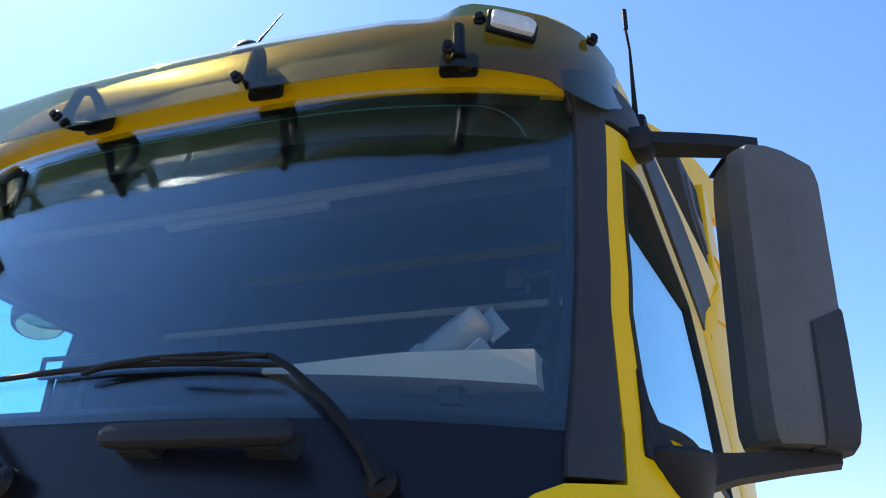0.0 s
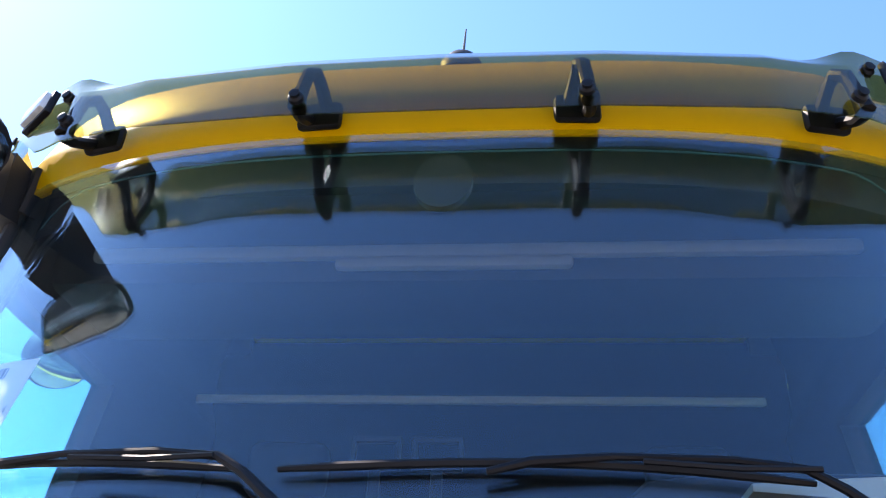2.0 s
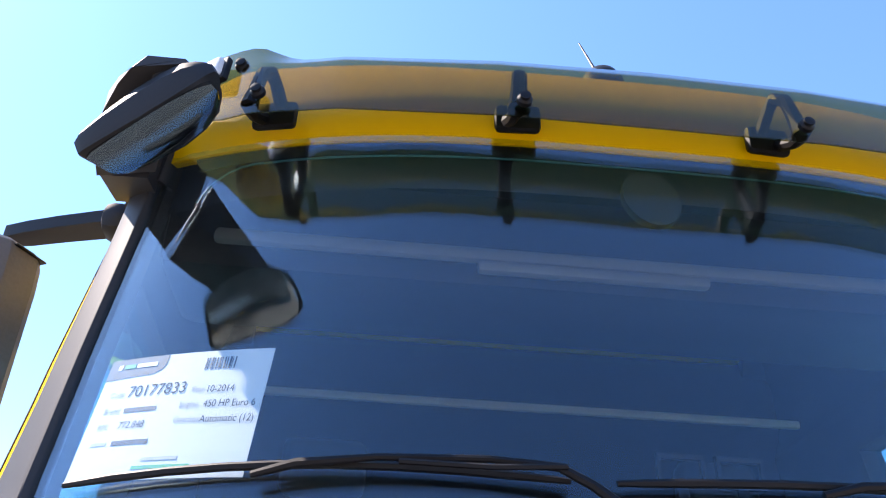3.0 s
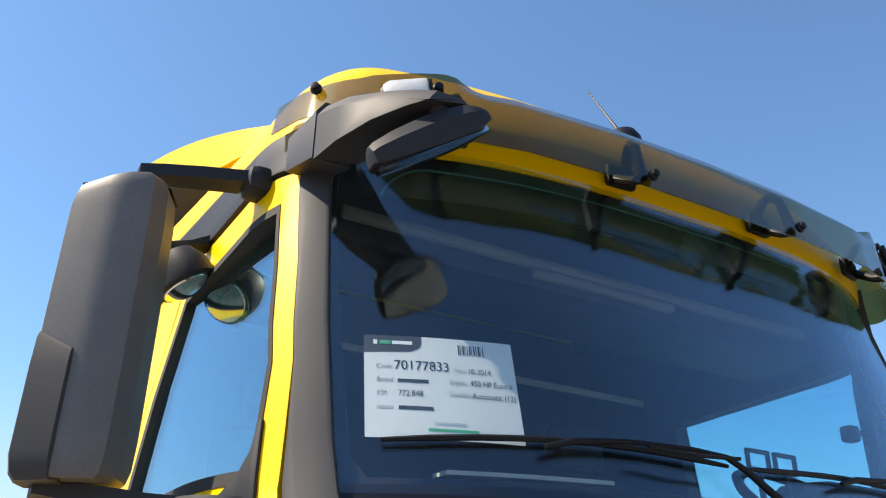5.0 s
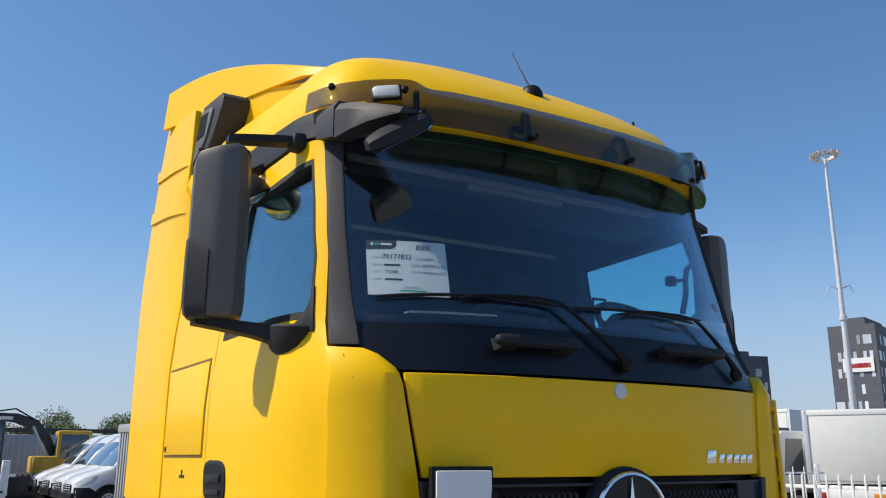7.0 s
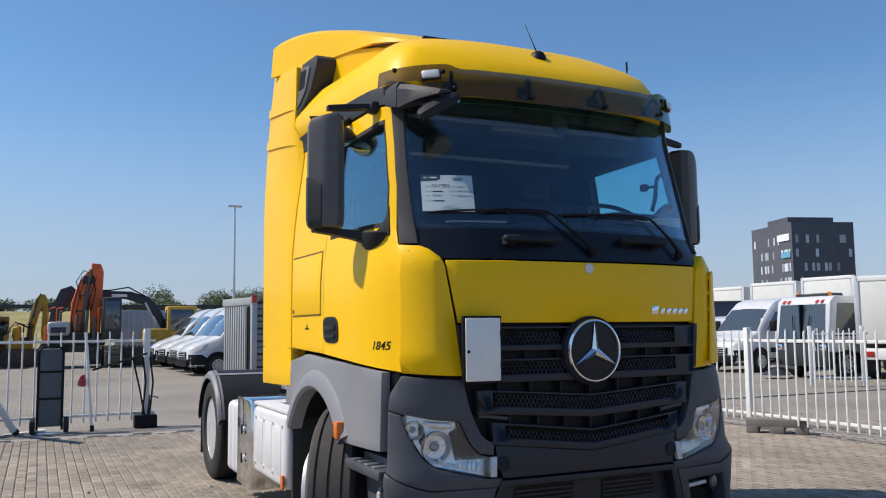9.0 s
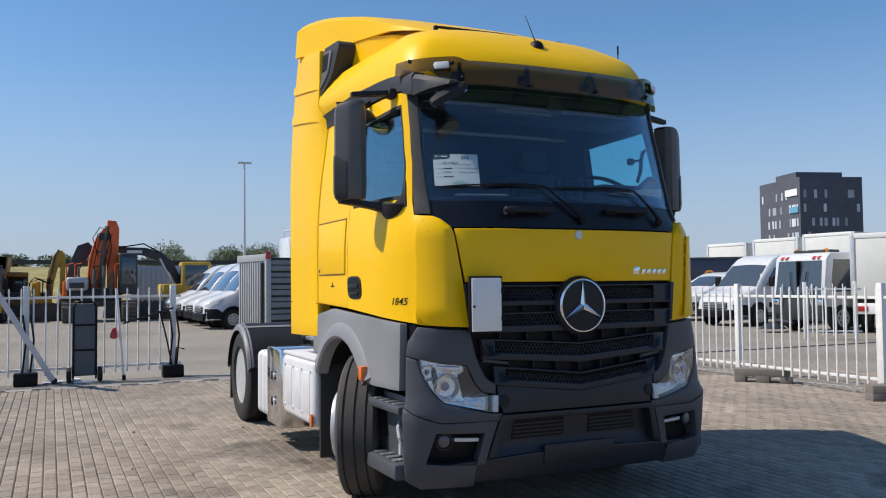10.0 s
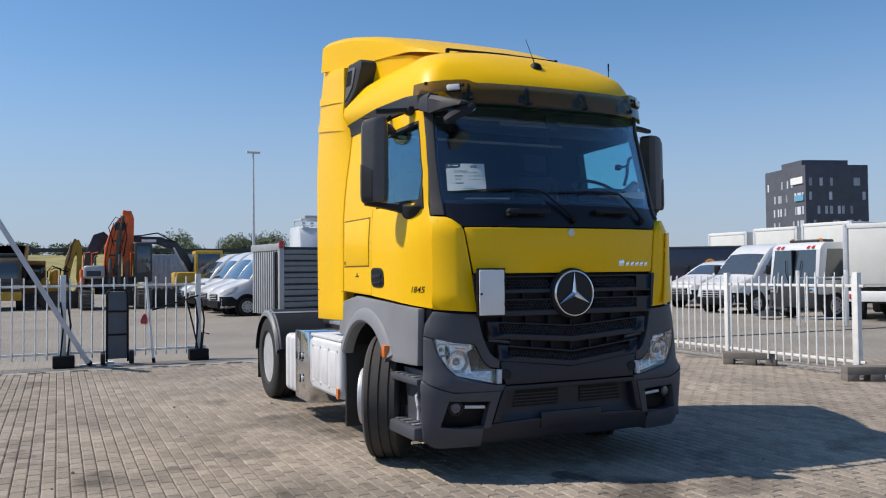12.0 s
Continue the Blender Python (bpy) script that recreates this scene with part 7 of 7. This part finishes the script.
part("seat", join(box(-0.20, 0.15, -0.25, 0.15, 1.15, 1.32, 0.05), box(-0.26, -0.16, -0.25, 0.15, 1.2, 1.75, 0.05)), EXBLACK, t)
boom = limb([(0.05, 1.0), (0.35, 0.95), (0.42, 1.7), (0.55, 2.3), (0.80, 3.05), (0.66, 3.30), (0.42, 3.1), (0.18, 2.3), (0.08, 1.6)], 0.26, EXYELLOW, t, "boom")
limb([(0.52, 3.22), (0.78, 3.28), (0.92, 2.95), (0.90, 1.3), (0.74, 1.05), (0.66, 1.4), (0.70, 2.7)], 0.22, EXYELLOW, t, "stick")
part("boom_ram", join(cyl((0.28, -0.2, 0.95), (0.20, -0.2, 1.9), 0.07, seg=10), cyl((0.20, -0.2, 1.9), (0.35, -0.2, 2.5), 0.04, seg=10)), TRACK, boom)
part("stick_ram", join(cyl((0.30, -0.2, 2.2), (0.45, -0.2, 3.0), 0.06, seg=10), cyl((0.45, -0.2, 3.0), (0.62, -0.2, 3.3), 0.035, seg=10)), TRACK, boom)
for k, x in enumerate((-0.6, -0.42, -0.05, 0.15)):
    part("hose", sweep([(x, -0.55, 1.1), (x + 0.02, -0.62, 1.75 + 0.08 * k), (x + 0.22, -0.5, 2.0 - 0.06 * k), (0.25, -0.2, 1.7)], 0.028, 6), BLACK, t)
for x in (-0.7, -0.5):
    part("lever", sweep([(x, -0.3, 1.3), (x + 0.05, -0.36, 1.75), (x - 0.04, -0.38, 1.9)], 0.022, 6), EXYELLOW, t)
part("bucket", extrude([(0.45, 0.2), (0.95, 0.2), (1.0, 0.8), (0.72, 1.05)], lambda u, v, d: Vector((u, d, v)), -0.35, 0.35, 0, 0, 0.03), TRACK, t)

DUMPPAINT = mat("rusty_brown_truck_paint", (0.10, 0.075, 0.05), 0.6, vary=0.35, scale=3)
HOPPER = mat("dull_orange_hopper_paint", (0.38, 0.19, 0.05), 0.6, vary=0.3, scale=3)
t = thing("parked_truck", "brown dump truck with an orange hopper behind the fence", "truck", (-6.15, 37.2, 0))
b = part("cab", side_shape([(-0.9, 0.55), (-1.0, 1.3), (-0.8, 2.2), (-0.6, 2.42), (0.8, 2.42), (0.9, 2.2), (0.9, 0.55)], 2.2, 0.10), DUMPPAINT, t)
part("roof", box(-1.02, 1.02, -0.62, 0.8, 2.41, 2.56, 0.07, 3), EXBLACK, b)
part("hopper", loft([[Vector((x * w, y, z)) for x, y in ((-1, 0.9), (1, 0.9), (1, 4.4), (-1, 4.4))] for w, z in ((0.9, 1.3), (1.15, 2.2), (1.25, 2.95), (1.18, 2.95), (1.1, 2.3))], True), HOPPER, t)
part("windscreen", extrude([(-0.95, 1.42), (0.95, 1.42), (0.90, 2.12), (-0.90, 2.12)], lambda u, v, d: Vector((u, -0.97 + (v - 1.42) * 0.22 - d, v)), -0.02, 0.02, 0.4, 0, 0.005), VGLASS, b)
part("bumper", box(-1.1, 1.1, -1.12, -0.9, 0.45, 0.85, 0.05), EXYELLOW, b)
part("grille", box(-0.7, 0.7, -1.03, -0.95, 0.92, 1.28, 0.02), EXBLACK, b)
for s in (-1, 1):
    part("side_window", extrude([(-0.72, 1.45), (0.35, 1.45), (0.35, 2.15), (-0.58, 2.15)], lambda u, v, d, s=s: Vector((s * (1.1 + d), u, v)), -0.02, 0.006), VGLASS, b)
    part("headlamp", box(min(s * 0.75, s * 1.05), max(s * 0.75, s * 1.05), -1.05, -0.95, 0.95, 1.15, 0.02), LAMPWHITE, b)
    part("door_mirror", box(min(s * 1.12, s * 1.3), max(s * 1.12, s * 1.3), -0.85, -0.75, 1.5, 1.95, 0.03), BLACK, b)
    road_wheel(t, s * 0.98, -0.1, 0.48, 0.28)
    road_wheel(t, s * 0.98, 3.0, 0.48, 0.28)
part("load_bed", box(-1.1, 1.1, 1.1, 4.4, 0.75, 1.35, 0.04), EXBLACK, t)

OCHRE = mat("faded_ochre_paint", (0.30, 0.17, 0.05), 0.6, vary=0.3, scale=4, bump=0.1)
t = thing("compact_loader", "small ochre wheel loader with open cab and roof", "loader", (-4.62, 39.6, 0))
b = part("body", box(-0.55, 0.55, -0.9, 1.1, 0.55, 1.15, 0.08, 3), OCHRE, t)
part("roof", box(-0.50, 0.50, -0.55, 0.65, 2.05, 2.28, 0.07, 3), OCHRE, b)
for s in (-1, 1):
    for y in (-0.48, 0.55):
        part("cab_post", box(s * 0.44 - 0.04, s * 0.44 + 0.04, y - 0.04, y + 0.04, 1.1, 2.1, 0.01), EXBLACK, b)
        road_wheel(t, s * 0.5, y * 1.5, 0.38, 0.26)
part("cab_window", box(-0.40, 0.40, 0.50, 0.53, 1.2, 2.05, 0.005), VGLASS, b)
part("seat", join(box(-0.2, 0.2, -0.05, 0.35, 1.15, 1.3, 0.05), box(-0.2, 0.2, 0.28, 0.4, 1.2, 1.75, 0.05)), EXBLACK, b)
part("bonnet", box(-0.38, 0.38, -1.15, -0.55, 1.1, 1.35, 0.06, 3), EXBLACK, b)
part("shovel", extrude([(-1.75, 0.08), (-1.2, 0.08), (-1.15, 0.65), (-1.25, 0.7), (-1.32, 0.2), (-1.75, 0.14)], lambda u, v, d: Vector((d, u, v)), -0.65, 0.65), TRACK, t)
for s in (-1, 1):
    part("lift_arm", sweep([(s * 0.48, 0.3, 1.05), (s * 0.48, -0.8, 0.95), (s * 0.45, -1.25, 0.45)], [0.07, 0.06, 0.05], 8), OCHRE, t)
t = thing("site_container", "pale grey site container behind the machines", "container", (1.7, 42.5, 0))
t.scale = (1.15, 1.1, 1.08)
part("wall", box(-0.9, 3.2, 0, 2.4, 0.0, 2.45, 0.02), CONT, t)
for k in range(18):
    part("corrugation", box(-0.85 + 0.22 * k, -0.74 + 0.22 * k, -0.03, 0.01, 0.1, 2.35, 0.01), CONT, t)

# ---- lamp post, floodlight mast ----
t = thing("street_lamp", "thin grey street lamp far behind the yard", "street lamp", (10.9, 62.8, 0))
part("pole", sweep([(0, 0, 0), (0, 0, 11.4)], [0.13, 0.07], 10), STEEL, t)
part("lamp_head", box(-0.55, 0.55, -0.15, 0.15, 11.35, 11.5, 0.03), STEEL, t)
t = thing("floodlight_mast", "tall grey floodlight mast with a crown of lamps", "light mast", (39.6, 24.9, 0))
part("pole", sweep([(0, 0, 0), (0, 0, 9), (0, 0, 18.2)], [0.20, 0.14, 0.08], 14), STEEL, t)
part("joint_collar", cyl((0, 0, 8.9), (0, 0, 9.1), 0.22), STEEL, t)
crown = part("crown_ring", lathe([(0.50, 0), (0.56, 0.04), (0.56, 0.12), (0.50, 0.12), (0.50, 0)], (0, 0, 18.2), (0, 0, 1), 24), STEEL, t)
for k in range(10):
    a = 2 * math.pi * k / 10
    part("floodlight", moved(box(-0.17, 0.17, -0.10, 0.10, -0.14, 0.14, 0.03), pose(0.68 * math.cos(a), 0.68 * math.sin(a), 18.35, 35, 0, math.degrees(a) + 90)), ALU, crown)
for s in (-1, 1):
    part("hook_arm", sweep([(0, 0, 10.6), (s * 0.45, -s * 0.3, 10.8), (s * 0.6, -s * 0.4, 10.4)], 0.035, 6), STEEL, t)

# ---- office towers ----
TOWER = mat("dark_grey_brick_cladding", (0.085, 0.092, 0.112), 0.7, vary=0.2, scale=0.8, fine=6, bump=0.2)
# Bright reflection painted as a pale base colour; the panes themselves mirror little.
TOWERGLASS = mat("window_painted_reflection", (0.46, 0.50, 0.54), 0.3, coat=0.2, vary=0.25, scale=0.3, per_piece=0.4)


def tower(at, u1, w1, u2, w2, h, seed, label, signs):
    """A dark office block; u1 and u2 are the ways of its two seen faces from the near corner."""
    rnd = random.Random(seed)
    t = thing("office_tower", label, "building", (*at, 0))
    a, b = Vector((*u1, 0)).normalized(), Vector((*u2, 0)).normalized()
    bm = bmesh.new()
    base = [Vector((0, 0, 0)), a * w1, a * w1 + b * w2, b * w2]
    lo, hi = [bm.verts.new(p) for p in base], [bm.verts.new(p + Vector((0, 0, h))) for p in base]
    for k in range(4):
        bm.faces.new((lo[k], lo[(k + 1) % 4], hi[(k + 1) % 4], hi[k]))
    bm.faces.new(hi)
    wall = part("wall", bm, TOWER, t)
    for way, other, width in ((a, b, w1), (b, a, w2)):
        n = -other
        storeys = int(h / 3.1)
        for k in range(storeys):
            x = 0.8
            while x < width - 1.4:
                wd = rnd.choice((0.6, 0.6, 0.7, 1.5))
                if rnd.random() < 0.66:
                    z = 1.0 + 3.1 * k
                    p = way * x + Vector((0, 0, z))
                    bmw = bmesh.new()
                    c = [p, p + way * wd, p + way * wd + Vector((0, 0, 1.75)), p + Vector((0, 0, 1.75))]
                    f0 = [bmw.verts.new(q + n * 0.06) for q in c]
                    f1 = [bmw.verts.new(q - n * 0.10) for q in c]
                    bmw.faces.new(f0)
                    for i in range(4):
                        bmw.faces.new((f0[i], f0[(i + 1) % 4], f1[(i + 1) % 4], f1[i]))
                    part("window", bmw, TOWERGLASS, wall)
                x += wd + rnd.choice((0.35, 0.5, 1.2, 1.8))
    for way, other, x, z, wd, ht, m_ in signs:
        w_, o_ = (a, b) if way == 1 else (b, a)
        n = -o_
        bmw = bmesh.new()
        p = w_ * x + Vector((0, 0, z))
        c = [p, p + w_ * wd, p + w_ * wd + Vector((0, 0, ht)), p + Vector((0, 0, ht))]
        f0, f1 = [bmw.verts.new(q + n * 0.25) for q in c], [bmw.verts.new(q) for q in c]
        bmw.faces.new(f0)
        for i in range(4):
            bmw.faces.new((f0[i], f0[(i + 1) % 4], f1[(i + 1) % 4], f1[i]))
        part("sign_panel", bmw, m_, wall)
    ph = bmesh.new()
    q0 = b * (w2 * 0.12) + a * (w1 * 0.25)
    pts = [q0, q0 + b * (w2 * 0.75), q0 + b * (w2 * 0.75) + a * (w1 * 0.5), q0 + a * (w1 * 0.5)]
    lo, hi = [ph.verts.new(p + Vector((0, 0, h))) for p in pts], [ph.verts.new(p + Vector((0, 0, h + 1.6))) for p in pts]
    for k in range(4):
        ph.faces.new((lo[k], lo[(k + 1) % 4], hi[(k + 1) % 4], hi[k]))
    ph.faces.new(hi)
    part("roof_plant", ph, TOWER, t)
    return t


BLUEPANEL = mat("pale_blue_panel", (0.12, 0.35, 0.5), 0.4)
tower((145.4, 127.8), (0.30, 0.954), 17.3, (0.954, -0.30), 14.8, 24.2, 4, "dark grey office tower with scattered windows", ((1, 0, 0.8, 20.2, 4.9, 1.5, WHITE), (1, 0, 0.6, 16.4, 3.4, 1.3, BLUEPANEL)))
tower((148.0, 90.0), (-0.30, 0.954), 8.5, (0.954, 0.30), 16.0, 26.5, 9, "grey office block with a white and red sign", ((1, 0, 0.8, 17.5, 5.5, 2.6, WHITE), (1, 0, 1.4, 18.2, 4.2, 0.9, RED)))

# ---- bank, guard rail, trees ----
GRASS = mat("dry_grass", (0.27, 0.235, 0.09), 0.95, vary=0.4, scale=0.4, fine=5, bump=0.4)
LEAF = mat("tree_leaves", (0.10, 0.13, 0.06), 0.8, vary=0.45, scale=0.5, fine=4, bump=0.2)
bm = bmesh.new()
cols = []
for i in range(61):
    x = -75 + 2.2 * i
    cols.append([bm.verts.new((x, y, max(z + 0.25 * noise.noise(Vector((x * 0.2, y * 0.2, 0))) * (z > 0), -0.05))) for y, z in ((66, -0.05), (70, 0.9), (76, 2.2), (83, 3.3), (90, 3.7), (120, 3.6), (160, 3.6))])
for a, b in zip(cols, cols[1:]):
    for k in range(6):
        bm.faces.new((a[k], b[k], b[k + 1], a[k + 1]))
tagged(part("bank", bm, GRASS), "dry yellow-green grass bank behind the yard", "bank", kind="structure")
t = thing("guard_rail", "long dark guard rail on the bank", "guard rail", (0, 89, 3.6))
part("beam", box(-75, 55, -0.05, 0.05, 0.35, 0.75, 0.02), EXBLACK, t)
for k in range(33):
    part("rail_post", box(-75 + 4 * k, -74.85 + 4 * k, -0.05, 0.08, -0.3, 0.6, 0.02), EXBLACK, t)
rnd = random.Random(7)
verts, faces = [], []
for k in range(64):
    cx, cy = -70 + 1.9 * k + rnd.uniform(-1.2, 1.2), 100 + rnd.uniform(-4, 8)
    if rnd.random() < 0.25:
        continue
    hgt, rad = rnd.uniform(1.2, 3.6), rnd.uniform(1.5, 2.5)
    for j in range(2000):
        th, ph = rnd.uniform(0, 2 * math.pi), math.acos(rnd.uniform(-0.9, 1))
        rr = rnd.uniform(0.1, 1.0) ** 0.45 * (1 + 0.3 * math.sin(3 * th + k))
        p = Vector((cx + rad * rr * math.sin(ph) * math.cos(th), cy + rad * rr * math.sin(ph) * math.sin(th), 3.6 + hgt * 0.5 + hgt * 0.5 * rr * math.cos(ph)))
        u = Vector((rnd.uniform(-1, 1), rnd.uniform(-1, 1), rnd.uniform(-1, 1))).normalized() * rnd.uniform(0.05, 0.13)
        w = u.orthogonal().normalized() * u.length
        i = len(verts)
        verts += [p - u, p + w, p + u, p - w]
        faces.append((i, i + 1, i + 2, i + 3))
me = bpy.data.meshes.new("tree_line")
me.from_pydata([tuple(v) for v in verts], [], faces)
me.materials.append(LEAF)
tagged(new("tree_line", me), "uneven line of small green trees on the bank", "trees", kind="stuff")

# ---- small stones lying on the paving ----
rnd = random.Random(21)
verts, faces = [], []
for k in range(46):
    x, y, r = rnd.uniform(-6.5, 2.0), rnd.uniform(-1.5, 8.0), rnd.uniform(0.005, 0.016)
    i = len(verts)
    ring = [(x + r * rnd.uniform(0.7, 1.3) * math.cos(a), y + r * rnd.uniform(0.7, 1.3) * math.sin(a)) for a in (0, 1.25, 2.5, 3.8, 5.0)]
    verts += [(px, py, 0.0) for px, py in ring] + [(x + (px - x) * 0.6, y + (py - y) * 0.6, r * 1.1) for px, py in ring]
    faces += [(i + q, i + (q + 1) % 5, i + 5 + (q + 1) % 5, i + 5 + q) for q in range(5)] + [tuple(i + 5 + q for q in range(5))]
me = bpy.data.meshes.new("pebbles")
me.from_pydata(verts, [], faces)
me.materials.append(FOOT)
tagged(new("pebbles", me), "small dark stones scattered on the paving", "stones", kind="stuff")

# ---- paving blocks ----
BW, BL, GAP = 0.100, 0.200, 0.005
rnd = random.Random(3)


def block_verts(x, y, w, l, z, tx, ty):
    e = 0.009
    top = [(x + e, y + e), (x + w - e, y + e), (x + w - e, y + l - e), (x + e, y + l - e)]
    mid = [(x, y), (x + w, y), (x + w, y + l), (x, y + l)]
    cx, cy = x + w / 2, y + l / 2
    return [(a, b, z + tx * (a - cx) + ty * (b - cy)) for a, b in top] + [(a, b, z - 0.008 + tx * (a - cx) + ty * (b - cy)) for a, b in mid] + [(a, b, -0.03) for a, b in mid]


BF = [(0, 1, 2, 3)] + [(k + 4, (k + 1) % 4 + 4, (k + 1) % 4, k) for k in range(4)] + [(k + 8, (k + 1) % 4 + 8, (k + 1) % 4 + 4, k + 4) for k in range(4)]
one = bpy.data.meshes.new("paving_block")
one.from_pydata(block_verts(-BW / 2 + GAP / 2, -BL / 2 + GAP / 2, BW - GAP, BL - GAP, 0.0, 0, 0), [], BF)
one.materials.append(BRICK_ONE)
verts, faces = [], []
nx, ny = int((PX1 - PX0) / BW), int((PY1 - PY0) / BL)
for i in range(nx):
    x = PX0 + i * BW
    off = BL / 2 if i % 2 else 0.0
    for j in range(ny):
        y = PY0 + j * BL + off
        z = 0.0015 * rnd.uniform(-1, 1) + 0.006 * noise.noise(Vector((x * 0.4, y * 0.4, 3)))
        tx, ty = rnd.uniform(-0.02, 0.02), rnd.uniform(-0.012, 0.012)
        if -4.25 < x < -2.15 and 0.5 < y < 3.2:
            ob = new("paving_block", one)
            ob.parent = pavement
            ob.location = (x + BW / 2, y + BL / 2, z)
            ob.rotation_euler = (ty, -tx, rnd.uniform(-0.012, 0.012))
        else:
            k = len(verts)
            dx, dy = rnd.uniform(-0.0015, 0.0015), rnd.uniform(-0.003, 0.003)
            verts += block_verts(x + GAP / 2 + dx, y + GAP / 2 + dy, BW - GAP, BL - GAP, z, tx, ty)
            faces += [tuple(a + k for a in fc) for fc in BF]
me = bpy.data.meshes.new("paving_blocks")
me.from_pydata(verts, [], faces)
me.materials.append(BRICK_MANY)
ob = new("paving_blocks", me)
ob.parent = pavement
ob["kind"] = "stuff"
